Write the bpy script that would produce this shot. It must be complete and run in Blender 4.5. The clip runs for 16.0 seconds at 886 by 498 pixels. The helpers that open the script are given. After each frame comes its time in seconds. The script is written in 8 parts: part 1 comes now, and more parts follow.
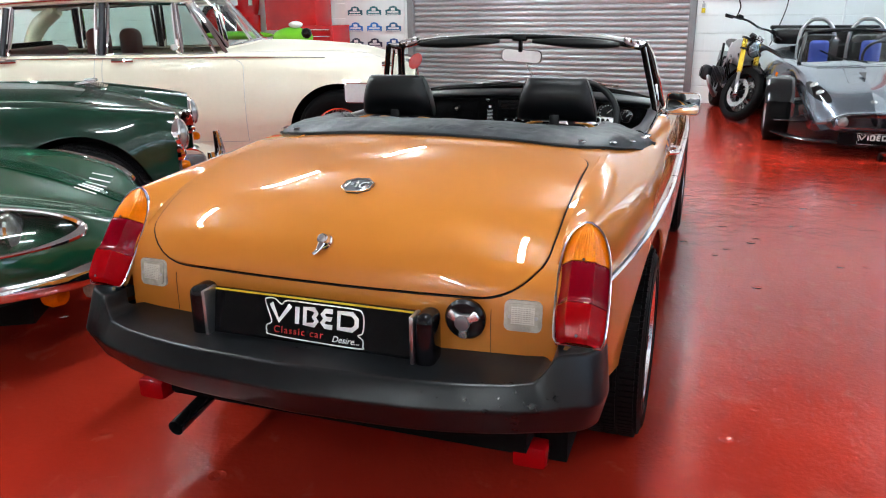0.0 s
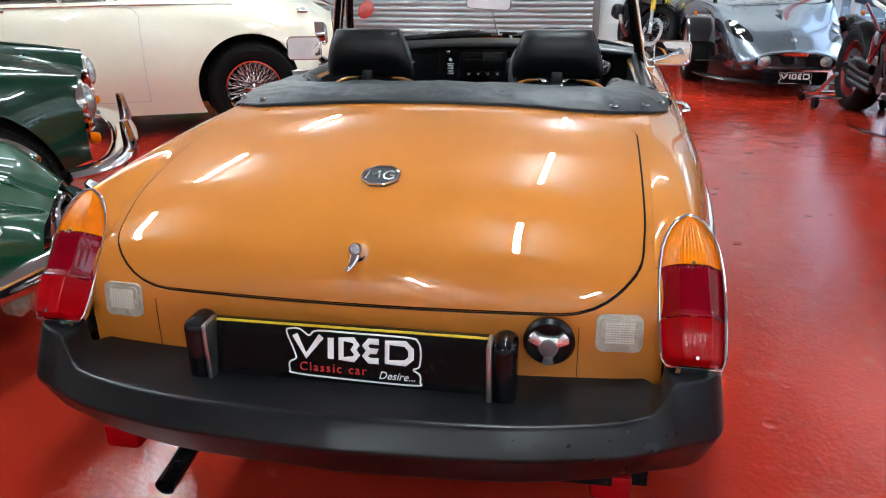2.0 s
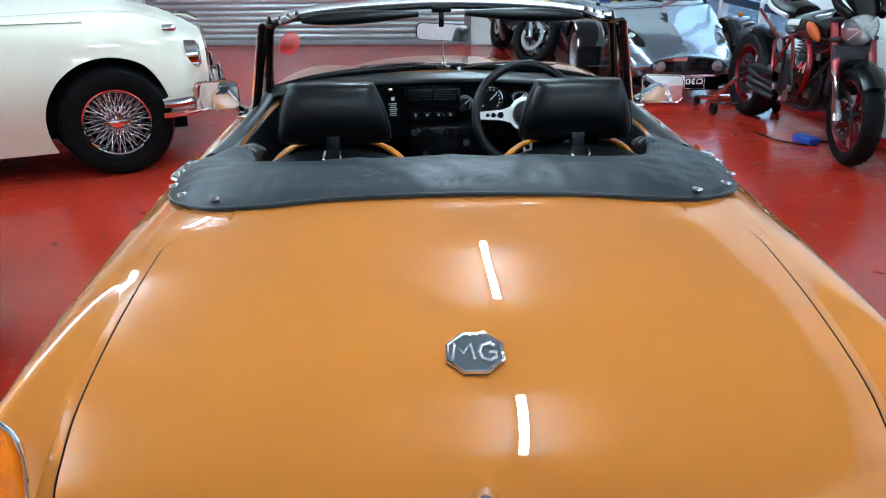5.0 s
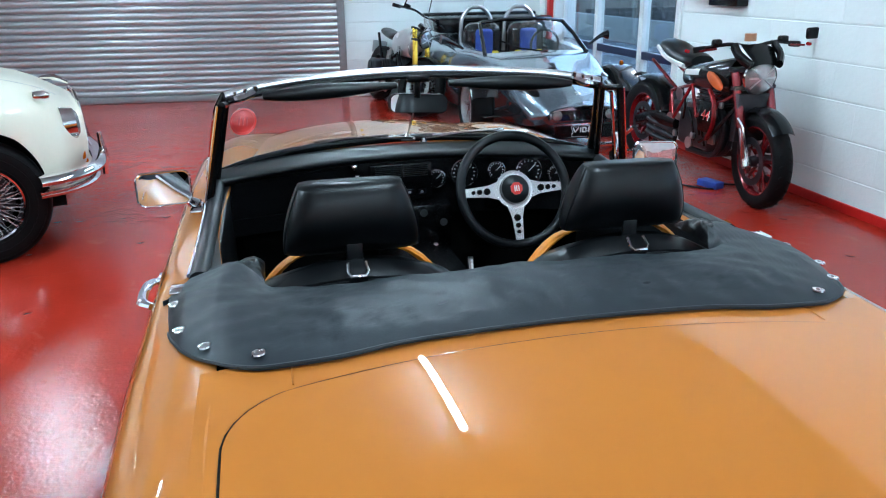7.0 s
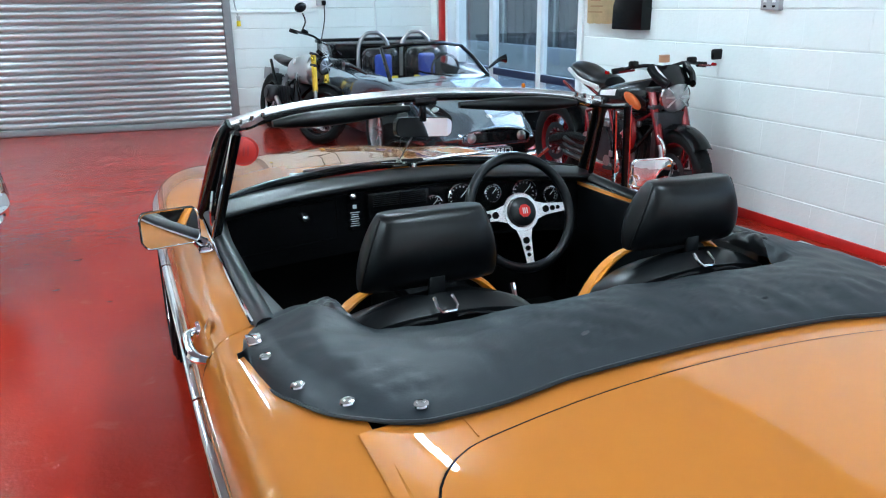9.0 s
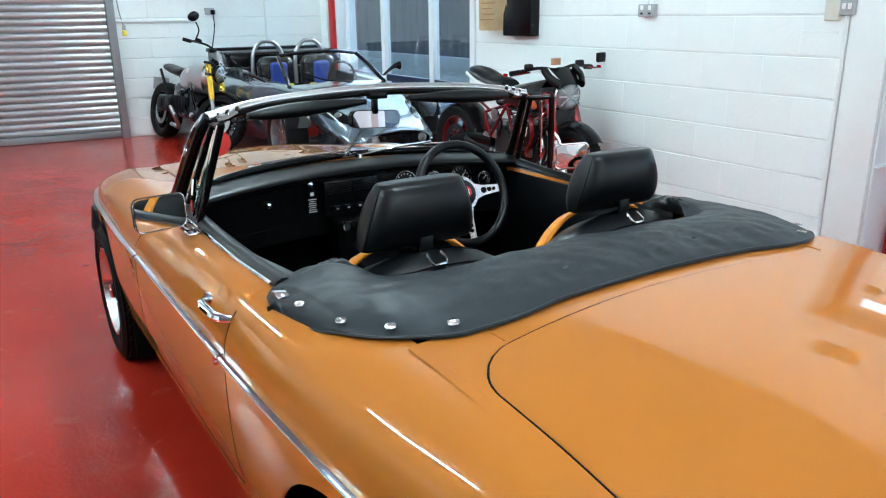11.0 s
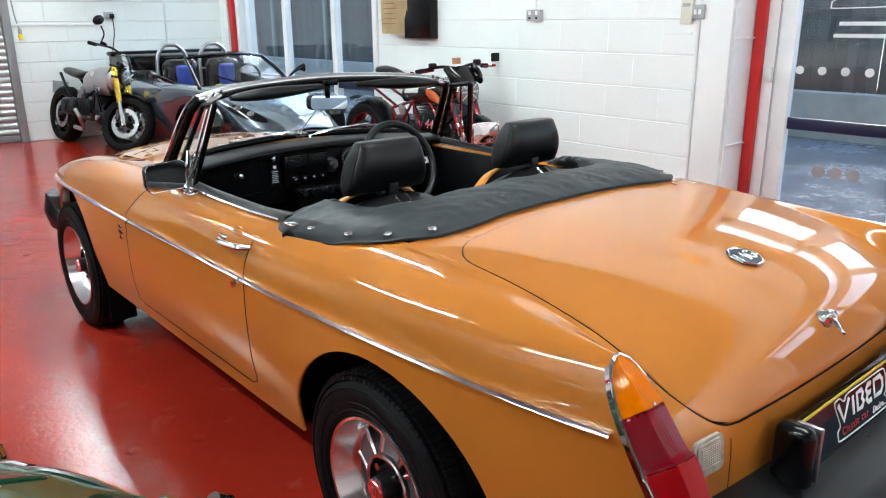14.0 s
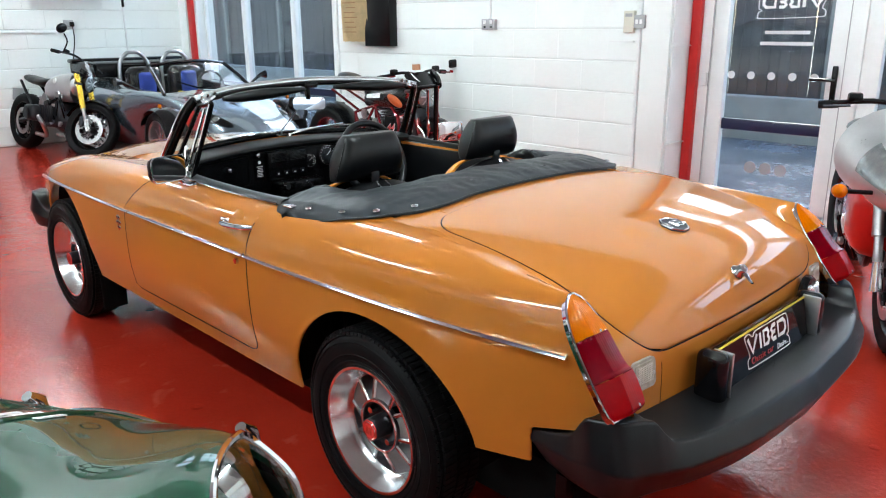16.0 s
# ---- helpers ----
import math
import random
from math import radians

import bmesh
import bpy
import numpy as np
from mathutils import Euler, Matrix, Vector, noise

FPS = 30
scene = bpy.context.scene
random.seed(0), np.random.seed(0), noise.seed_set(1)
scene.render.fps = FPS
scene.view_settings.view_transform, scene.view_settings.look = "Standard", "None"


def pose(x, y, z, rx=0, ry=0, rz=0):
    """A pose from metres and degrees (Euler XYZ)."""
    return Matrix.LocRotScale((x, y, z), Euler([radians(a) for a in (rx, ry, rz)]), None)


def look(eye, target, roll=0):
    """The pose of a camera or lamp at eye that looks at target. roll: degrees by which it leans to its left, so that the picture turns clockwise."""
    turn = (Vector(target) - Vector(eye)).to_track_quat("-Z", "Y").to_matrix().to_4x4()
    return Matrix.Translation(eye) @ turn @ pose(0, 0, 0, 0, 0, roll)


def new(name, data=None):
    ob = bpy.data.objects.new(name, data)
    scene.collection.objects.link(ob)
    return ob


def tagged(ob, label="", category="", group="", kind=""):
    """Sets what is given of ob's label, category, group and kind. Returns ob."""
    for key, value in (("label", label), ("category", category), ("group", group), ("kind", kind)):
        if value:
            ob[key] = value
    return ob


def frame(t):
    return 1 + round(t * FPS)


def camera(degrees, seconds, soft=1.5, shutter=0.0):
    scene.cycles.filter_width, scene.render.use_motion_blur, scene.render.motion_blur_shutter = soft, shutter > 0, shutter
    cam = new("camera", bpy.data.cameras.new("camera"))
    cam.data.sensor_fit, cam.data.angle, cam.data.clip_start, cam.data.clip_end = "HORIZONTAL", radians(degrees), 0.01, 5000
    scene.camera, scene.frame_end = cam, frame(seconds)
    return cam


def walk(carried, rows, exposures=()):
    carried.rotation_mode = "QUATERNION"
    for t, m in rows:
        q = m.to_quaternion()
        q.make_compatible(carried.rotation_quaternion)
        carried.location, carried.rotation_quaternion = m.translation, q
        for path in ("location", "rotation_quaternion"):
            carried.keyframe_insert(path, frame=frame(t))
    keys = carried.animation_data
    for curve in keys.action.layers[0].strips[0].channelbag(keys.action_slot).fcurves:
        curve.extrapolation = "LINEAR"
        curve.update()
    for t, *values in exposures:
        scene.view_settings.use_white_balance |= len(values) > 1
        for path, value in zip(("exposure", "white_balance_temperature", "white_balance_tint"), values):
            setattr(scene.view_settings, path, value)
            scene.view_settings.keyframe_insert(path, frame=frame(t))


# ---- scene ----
cam = camera(60.6, 16.0, soft=1.1)
PATH = [
    (0, (0.837, -1.525, 1.26), (0.203, 0.272, 0.654), -0.7),
    (0.5, (0.736, -1.427, 1.259), (0.158, 0.377, 0.618), -0.9),
    (1, (0.654, -1.347, 1.252), (0.149, 0.466, 0.575), -0.9),
    (1.5, (0.522, -1.301, 1.269), (0.097, 0.518, 0.553), -1.0),
    (2, (0.405, -1.266, 1.274), (0.06, 0.556, 0.525), -1.0),
    (2.5, (0.323, -1.197, 1.275), (0.044, 0.624, 0.497), -0.9),
    (3, (0.248, -1.087, 1.293), (0.02, 0.734, 0.5), -1.0),
    (3.5, (0.21, -0.96, 1.309), (0.03, 0.866, 0.513), -0.9),
    (3.7, (0.186, -0.924, 1.316), (0.026, 0.903, 0.518), -0.9),
    (5.8, (-0.201, -0.538, 1.389), (-0.014, 1.31, 0.649), -0.8),
    (6, (-0.226, -0.495, 1.395), (-0.003, 1.353, 0.663), -0.8),
    (6.5, (-0.3, -0.409, 1.395), (0.01, 1.437, 0.691), -0.9),
    (7, (-0.433, -0.32, 1.404), (-0.021, 1.517, 0.73), -0.8),
    (7.5, (-0.522, -0.249, 1.401), (-0.028, 1.575, 0.745), -0.8),
    (8, (-0.604, -0.15, 1.395), (-0.026, 1.654, 0.755), -0.9),
    (8.2, (-0.644, -0.105, 1.398), (-0.031, 1.69, 0.763), -0.9),
    (10.3, (-1.034, -0.162, 1.368), (-0.108, 1.508, 0.773), -0.6),
    (10.5, (-1.062, -0.198, 1.368), (-0.109, 1.456, 0.772), -0.7),
    (11, (-1.121, -0.249, 1.371), (-0.105, 1.368, 0.776), -0.7),
    (11.5, (-1.212, -0.3, 1.373), (-0.123, 1.269, 0.78), -0.6),
    (12, (-1.324, -0.348, 1.371), (-0.184, 1.186, 0.781), -0.5),
    (12.5, (-1.381, -0.409, 1.354), (-0.203, 1.098, 0.766), -0.5),
    (13, (-1.448, -0.497, 1.354), (-0.245, 0.99, 0.769), -0.4),
    (13.5, (-1.532, -0.575, 1.353), (-0.309, 0.896, 0.769), -0.4),
    (14, (-1.604, -0.604, 1.357), (-0.356, 0.846, 0.774), -0.5),
    (14.5, (-1.691, -0.615, 1.361), (-0.409, 0.806, 0.781), -0.5),
    (15, (-1.762, -0.637, 1.355), (-0.454, 0.762, 0.779), -0.5),
    (15.5, (-1.823, -0.714, 1.362), (-0.496, 0.669, 0.793), -0.4),
    (16, (-1.881, -0.81, 1.362), (-0.541, 0.563, 0.797), -0.4),
]
walk(cam, [(t, look(eye, target, roll)) for t, eye, target, roll in PATH], [(0, 2.42, 6600, 12), (2, 2.42, 6450, 10), (3.5, 2.44, 6000, 4), (6, 2.18, 5400, 2), (8, 2.18, 5600, 3), (10.5, 2.25, 5900, 2), (12.5, 2.25, 6250, 4), (14.5, 2.36, 6550, 8), (16.0, 2.36, 6500, 8)])

# ---- world and lights ----
world = bpy.data.worlds.new("world")
scene.world = world
world.use_nodes = True
wn = world.node_tree.nodes
sky = wn.new("ShaderNodeTexSky")
sky.sky_type, sky.sun_disc = "NISHITA", False
sky.sun_elevation, sky.sun_rotation = radians(43), radians(72)
wn["Background"].inputs["Strength"].default_value = 0.14
world.node_tree.links.new(sky.outputs[0], wn["Background"].inputs[0])
sun = new("sun", bpy.data.lights.new("sun", "SUN"))
sun.data.energy, sun.data.angle, sun.data.color = 0.7, radians(14), (1.0, 0.97, 0.92)
sun.matrix_world = look((30, 10, 30), (0, 0, 0))
LAMP_POWER = 38.0
# (-0.9, -5.2) is an added fill lamp that brightens the roadster's rear panel
LAMPS = [(0.40, y) for y in (0.15, 3.95, 7.85)] + [(-3.0, y) for y in (0.5, 3.85, 7.6)] + [(1.35, -4.3), (-0.9, -5.2), (-6.0, 2.3)]


# ---- materials ----
def node_mat(name):
    m = bpy.data.materials.new(name)
    m.use_nodes = True
    t = m.node_tree
    return m, t, t.nodes["Principled BSDF"]


def mat(name, colour, rough=0.5, metal=0.0, coat=0.0, vary=0.12, scale=6.0, bump=0.0, bscale=60.0, emit=0.0, trans=0.0,
        rvary=0.1, alpha=1.0, spec=0.5, flake=0.0, coat_rough=0.02, island=False):
    """A surface with two scales of colour and gloss variation and a fine relief."""
    m, t, b = node_mat(name)
    N, L = t.nodes.new, t.links.new
    tc = N("ShaderNodeTexCoord")
    n1, n2 = N("ShaderNodeTexNoise"), N("ShaderNodeTexNoise")
    n1.inputs["Scale"].default_value, n2.inputs["Scale"].default_value = scale, scale * 11
    n1.inputs["Detail"].default_value = n2.inputs["Detail"].default_value = 5
    mix = N("ShaderNodeMath")
    mix.operation = "MULTIPLY_ADD"
    L(tc.outputs["Object"], n1.inputs["Vector"])
    L(tc.outputs["Object"], n2.inputs["Vector"])
    L(n1.outputs["Fac"], mix.inputs[0])
    mix.inputs[1].default_value = 0.65
    half = N("ShaderNodeMath")
    half.operation = "MULTIPLY"
    half.inputs[1].default_value = 0.35
    L(n2.outputs["Fac"], half.inputs[0])
    L(half.outputs[0], mix.inputs[2])
    ramp = N("ShaderNodeMapRange")
    ramp.inputs["From Min"].default_value, ramp.inputs["From Max"].default_value = 0.3, 0.7
    ramp.inputs["To Min"].default_value, ramp.inputs["To Max"].default_value = 1 - vary, 1 + vary
    L(mix.outputs[0], ramp.inputs["Value"])
    mul = N("ShaderNodeVectorMath")
    mul.operation = "SCALE"
    mul.inputs[0].default_value = colour[:3]
    last = ramp.outputs[0]
    if island:
        oi, mr = N("ShaderNodeObjectInfo"), N("ShaderNodeMapRange")
        mr.inputs["To Min"].default_value, mr.inputs["To Max"].default_value = 1 - vary, 1 + vary * 0.6
        L(oi.outputs["Random"], mr.inputs["Value"])
        mm = N("ShaderNodeMath")
        mm.operation = "MULTIPLY"
        L(last, mm.inputs[0])
        L(mr.outputs[0], mm.inputs[1])
        last = mm.outputs[0]
    L(last, mul.inputs["Scale"])
    L(mul.outputs[0], b.inputs["Base Color"])
    rr = N("ShaderNodeMapRange")
    rr.inputs["From Min"].default_value, rr.inputs["From Max"].default_value = 0.3, 0.7
    rr.inputs["To Min"].default_value, rr.inputs["To Max"].default_value = max(0.0, rough * (1 - rvary)), min(1.0, rough * (1 + rvary))
    L(mix.outputs[0], rr.inputs["Value"])
    L(rr.outputs[0], b.inputs["Roughness"])
    b.inputs["Metallic"].default_value = metal
    b.inputs["Coat Weight"].default_value = coat
    b.inputs["Coat Roughness"].default_value = coat_rough
    b.inputs["Specular IOR Level"].default_value = spec
    b.inputs["Transmission Weight"].default_value = trans
    b.inputs["Alpha"].default_value = alpha
    if emit:
        b.inputs["Emission Color"].default_value = (*colour[:3], 1)
        b.inputs["Emission Strength"].default_value = emit
    if bump:
        nb, bp = N("ShaderNodeTexNoise"), N("ShaderNodeBump")
        nb.inputs["Scale"].default_value, nb.inputs["Detail"].default_value = bscale, 6
        bp.inputs["Strength"].default_value, bp.inputs["Distance"].default_value = bump, 0.004
        L(tc.outputs["Object"], nb.inputs["Vector"])
        L(nb.outputs["Fac"], bp.inputs["Height"])
        L(bp.outputs["Normal"], b.inputs["Normal"])
    return m


def glass_mat(name, tint=(0.95, 0.98, 0.97), rough=0.0, gloss=0.08):
    """A thin pane: clear, with a mirror share that grows at grazing view."""
    m = bpy.data.materials.new(name)
    m.use_nodes = True
    t = m.node_tree
    t.nodes.clear()
    N, L = t.nodes.new, t.links.new
    out, mixs, tr, gl, fr, pw, ad = (N(k) for k in ("ShaderNodeOutputMaterial", "ShaderNodeMixShader", "ShaderNodeBsdfTransparent", "ShaderNodeBsdfGlossy", "ShaderNodeLayerWeight", "ShaderNodeMath", "ShaderNodeMath"))
    tr.inputs[0].default_value = (*tint, 1)
    gl.inputs["Roughness"].default_value = rough
    fr.inputs["Blend"].default_value = 0.5
    pw.operation, pw.inputs[1].default_value = "POWER", 4.0
    ad.operation, ad.inputs[1].default_value, ad.inputs[2].default_value = "MULTIPLY_ADD", 0.75, gloss
    L(fr.outputs["Facing"], pw.inputs[0])
    L(pw.outputs[0], ad.inputs[0])
    L(ad.outputs[0], mixs.inputs[0])
    L(tr.outputs[0], mixs.inputs[1])
    L(gl.outputs[0], mixs.inputs[2])
    L(mixs.outputs[0], out.inputs[0])
    return m


def floor_mat():
    """Red floor paint: glossy, scuffed, with trowel marks, pocks and pale worn flecks."""
    m, t, b = node_mat("red_floor_paint")
    N, L = t.nodes.new, t.links.new
    tc = N("ShaderNodeTexCoord")

    def noise_at(scale, detail=6, dist=0.0):
        n = N("ShaderNodeTexNoise")
        n.inputs["Scale"].default_value, n.inputs["Detail"].default_value, n.inputs["Distortion"].default_value = scale, detail, dist
        L(tc.outputs["Object"], n.inputs["Vector"])
        return n.outputs["Fac"]

    def ranged(v, a, c, lo, hi):
        r = N("ShaderNodeMapRange")
        for k, w in zip(("From Min", "From Max", "To Min", "To Max"), (a, c, lo, hi)):
            r.inputs[k].default_value = w
        L(v, r.inputs["Value"])
        return r.outputs[0]
    big, mid, fine = noise_at(0.9), noise_at(7, 8, 0.6), noise_at(55, 8)
    ramp = N("ShaderNodeValToRGB")
    ramp.color_ramp.elements[0].color, ramp.color_ramp.elements[0].position = (0.33, 0.018, 0.009, 1), 0.3
    ramp.color_ramp.elements[1].color, ramp.color_ramp.elements[1].position = (0.43, 0.030, 0.015, 1), 0.7
    L(big, ramp.inputs[0])
    worn = N("ShaderNodeMix")
    worn.data_type = "RGBA"
    worn.inputs["B"].default_value = (0.50, 0.10, 0.065, 1)
    L(ramp.outputs[0], worn.inputs["A"])
    L(ranged(mid, 0.62, 0.75, 0.0, 0.45), worn.inputs["Factor"])
    L(worn.outputs["Result"], b.inputs["Base Color"])
    L(ranged(mid, 0.3, 0.75, 0.05, 0.15), b.inputs["Roughness"])
    vor = N("ShaderNodeTexVoronoi")
    vor.inputs["Scale"].default_value = 4.5
    L(tc.outputs["Object"], vor.inputs["Vector"])
    bp1, bp2, bp3 = N("ShaderNodeBump"), N("ShaderNodeBump"), N("ShaderNodeBump")
    bp3.inputs["Strength"].default_value, bp3.inputs["Distance"].default_value = 0.7, 0.006
    bp1.inputs["Strength"].default_value, bp1.inputs["Distance"].default_value = 0.28, 0.012
    bp2.inputs["Strength"].default_value, bp2.inputs["Distance"].default_value = 0.24, 0.006
    L(mid, bp1.inputs["Height"])
    L(fine, bp2.inputs["Height"])
    L(bp1.outputs[0], bp2.inputs["Normal"])
    L(ranged(vor.outputs["Distance"], 0.05, 0.12, 0.0, 1.0), bp3.inputs["Height"])
    L(bp2.outputs[0], bp3.inputs["Normal"])
    L(bp3.outputs[0], b.inputs["Normal"])
    b.inputs["Specular IOR Level"].default_value = 0.34
    return m


def car_paint(name, colour, metal=0.35, rough=0.35, flake=0.0, peel=0.0012):
    """Sprayed paint under a clear lacquer with a trace of orange peel."""
    m = mat(name, colour, rough, metal, 1.0, 0.03, 3.0, coat_rough=0.004, spec=0.04)
    m.node_tree.nodes["Principled BSDF"].inputs["Coat IOR"].default_value = 1.56
    t = m.node_tree
    b = t.nodes["Principled BSDF"]
    N, L = t.nodes.new, t.links.new
    tc, nz, bp = N("ShaderNodeTexCoord"), N("ShaderNodeTexNoise"), N("ShaderNodeBump")
    nz.inputs["Scale"].default_value, nz.inputs["Detail"].default_value = 26, 2
    bp.inputs["Strength"].default_value, bp.inputs["Distance"].default_value = peel, 0.01
    L(tc.outputs["Object"], nz.inputs["Vector"])
    L(nz.outputs["Fac"], bp.inputs["Height"])
    L(bp.outputs[0], b.inputs["Coat Normal"])
    return m


M = {}
M["bronze"] = car_paint("bronze_yellow_paint", (0.50, 0.167, 0.023), 0.03, 0.5)
M["cream"] = car_paint("cream_paint", (0.80, 0.74, 0.60), 0.0, 0.4)
M["green"] = car_paint("racing_green_paint", (0.004, 0.026, 0.016), 0.0, 0.3)
M["opal"] = car_paint("opal_green_paint", (0.004, 0.050, 0.024), 0.05, 0.3)
M["silver"] = car_paint("silver_grey_paint", (0.20, 0.245, 0.30), 0.85, 0.22)
M["carblack"] = car_paint("black_paint", (0.008, 0.008, 0.009), 0.0, 0.3)
M["redpaint"] = car_paint("red_paint", (0.50, 0.012, 0.010), 0.15, 0.3)
M["whitepaint"] = car_paint("white_paint", (0.75, 0.75, 0.75), 0.0, 0.3)
M["lime"] = car_paint("lime_green_paint", (0.14, 0.48, 0.02), 0.0, 0.35)
M["chrome"] = mat("chrome", (0.80, 0.80, 0.81), 0.05, 1.0, vary=0.04, scale=9, rvary=0.5)
M["alu"] = mat("machined_aluminium", (0.80, 0.80, 0.81), 0.22, 1.0, vary=0.08, scale=14, bump=0.05, bscale=180)
M["steel"] = mat("satin_steel", (0.42, 0.42, 0.43), 0.34, 1.0, vary=0.15, scale=12)
M["gold"] = mat("gold_anodised_metal", (0.75, 0.48, 0.05), 0.28, 0.8, vary=0.08)
M["iron"] = mat("dark_cast_metal", (0.035, 0.035, 0.04), 0.40, 0.7, vary=0.3, scale=20, bump=0.2, bscale=90)
M["rubber"] = mat("tyre_rubber", (0.0045, 0.0045, 0.005), 0.6, spec=0.12, vary=0.25, scale=18, bump=0.25, bscale=160)
M["bumper"] = mat("matt_black_polyurethane", (0.0042, 0.0046, 0.0055), 0.32, spec=0.30, vary=0.2, scale=5, bump=0.04, bscale=260, rvary=0.2)
M["plastic"] = mat("black_plastic", (0.003, 0.003, 0.0035), 0.24, spec=0.25, vary=0.2, scale=12)
M["gloss"] = mat("gloss_black_plastic", (0.003, 0.003, 0.004), 0.05, spec=0.3, vary=0.1, scale=12)
M["vinyl"] = mat("black_grained_vinyl", (0.003, 0.0034, 0.0044), 0.34, spec=0.36, vary=0.06, scale=7, rvary=0.05)
M["tonneau"] = mat("grey_black_tonneau_vinyl", (0.013, 0.0175, 0.0225), 0.46, spec=0.4, vary=0.16, scale=4, bump=0.06, bscale=240, rvary=0.08)
M["carpet"] = mat("black_carpet", (0.003, 0.003, 0.003), 0.95, vary=0.4, scale=30, bump=0.5, bscale=200, spec=0.1)
M["piping"] = mat("orange_leather_panel", (0.75, 0.25, 0.01), 0.4, vary=0.1, scale=10, bump=0.1)
M["amber"] = mat("amber_lens", (0.66, 0.145, 0.0), 0.07, spec=0.2, vary=0.16, scale=30)
M["redlens"] = mat("red_lens", (0.17, 0.0, 0.005), 0.06, spec=0.28, vary=0.10, scale=40)
M["redlens2"] = mat("bright_red_lens", (0.30, 0.001, 0.003), 0.07, spec=0.22, vary=0.05)
M["clearlens"] = mat("ribbed_clear_lens", (0.40, 0.385, 0.32), 0.08, vary=0.3, scale=60, coat=0.6)
M["lensribs"] = mat("lens_ribs", (0.62, 0.60, 0.53), 0.12, vary=0.2, scale=60)
M["lamp_glass"] = mat("headlamp_glass", (0.42, 0.44, 0.45), 0.04, 0.7, vary=0.45, scale=30)
M["mirror"] = mat("mirror_glass", (0.86, 0.87, 0.88), 0.01, 1.0, vary=0.01)
M["glass"] = glass_mat("clear_glass", (0.93, 0.96, 0.95), gloss=0.05)
M["tealglass"] = glass_mat("green_tinted_glass", (0.74, 0.90, 0.85))
M["darkglass"] = glass_mat("smoked_lamp_cover", (0.75, 0.78, 0.76))
M["satinrail"] = mat("polished_satin_rail", (0.86, 0.87, 0.88), 0.24, 0.9, vary=0.04, scale=12)
M["whiteprint"] = mat("white_print", (0.82, 0.82, 0.82), 0.4, vary=0.03)
M["redprint"] = mat("red_print", (0.55, 0.02, 0.02), 0.4, vary=0.03)
M["yellowprint"] = mat("yellow_edge", (0.62, 0.45, 0.02), 0.4, vary=0.05)
M["plateblack"] = mat("black_acrylic_plate", (0.003, 0.003, 0.0035), 0.06, vary=0.1, spec=0.12)
M["sticker"] = mat("red_sticker", (0.68, 0.020, 0.012), 0.4, vary=0.08)
M["wall"] = mat("white_masonry_paint", (0.80, 0.84, 0.83), 0.5, vary=0.02, scale=3, bump=0.35, bscale=45, island=True)
M["mortar"] = mat("painted_joint", (0.74, 0.77, 0.765), 0.65, vary=0.05, scale=6, bump=0.3, bscale=70)
# unseen ceiling: colour held dark grey to cut bounced light and haze on paint
M["ceiling"] = mat("darkened_ceiling_sheet", (0.25, 0.254, 0.254), 0.6, vary=0.1, scale=1.5, bump=0.1)
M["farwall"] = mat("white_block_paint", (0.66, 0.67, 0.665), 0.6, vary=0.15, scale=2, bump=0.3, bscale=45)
M["riml"] = mat("polished_rim_aluminium", (0.78, 0.78, 0.79), 0.20, 1.0, vary=0.06, scale=14, bump=0.04, bscale=160)
M["spokeface"] = mat("satin_grey_spoke", (0.36, 0.36, 0.37), 0.30, 0.7, vary=0.12, scale=18)
M["spokegrey"] = mat("grey_painted_alloy", (0.17, 0.17, 0.18), 0.35, 0.55, vary=0.12, scale=18)
M["trim"] = mat("white_plastic_frame", (0.76, 0.785, 0.785), 0.3, vary=0.04, scale=5)
M["redpost"] = mat("red_gloss_steel", (0.50, 0.011, 0.009), 0.4, vary=0.03, scale=3, rvary=0.05)
M["shutter"] = mat("galvanised_shutter_steel", (0.48, 0.49, 0.51), 0.33, 0.62, vary=0.10, scale=2.5, rvary=0.15)
M["shutterframe"] = mat("grey_steel_channel", (0.27, 0.28, 0.29), 0.45, 0.3, vary=0.12, scale=6)
M["floor"] = floor_mat()
M["toolred"] = mat("red_enamel", (0.55, 0.008, 0.010), 0.22, coat=0.5, vary=0.1, scale=5)
M["paper"] = mat("aged_cream_paper", (0.62, 0.48, 0.27), 0.8, vary=0.22, scale=9)
M["greyplastic"] = mat("grey_plastic", (0.36, 0.37, 0.38), 0.4, vary=0.06)
M["leatherred"] = mat("oxblood_leather", (0.09, 0.014, 0.012), 0.4, vary=0.2, scale=10, bump=0.2, bscale=120)
M["blueseat"] = mat("blue_seat_cloth", (0.02, 0.05, 0.30), 0.6, vary=0.2, scale=14)
M["yellow"] = mat("yellow_pad", (0.75, 0.60, 0.02), 0.5, vary=0.1)
M["anored"] = mat("red_anodised_metal", (0.20, 0.004, 0.008), 0.25, 0.5, vary=0.1, scale=12, coat=0.6)
M["navy"] = mat("navy_enamel", (0.008, 0.012, 0.045), 0.35, vary=0.1, scale=6)
M["asphalt"] = mat("wet_grey_asphalt", (0.085, 0.105, 0.14), 0.22, vary=0.35, scale=1.2, bump=0.3, bscale=25, rvary=0.6)
M["kerb"] = mat("pale_concrete", (0.24, 0.245, 0.235), 0.8, vary=0.25, scale=5, bump=0.3)
M["fence"] = mat("weathered_timber", (0.08, 0.065, 0.055), 0.75, vary=0.35, scale=6, bump=0.3)
M["grass"] = mat("rough_grass", (0.06, 0.085, 0.025), 0.9, vary=0.5, scale=14, bump=0.6, bscale=60)
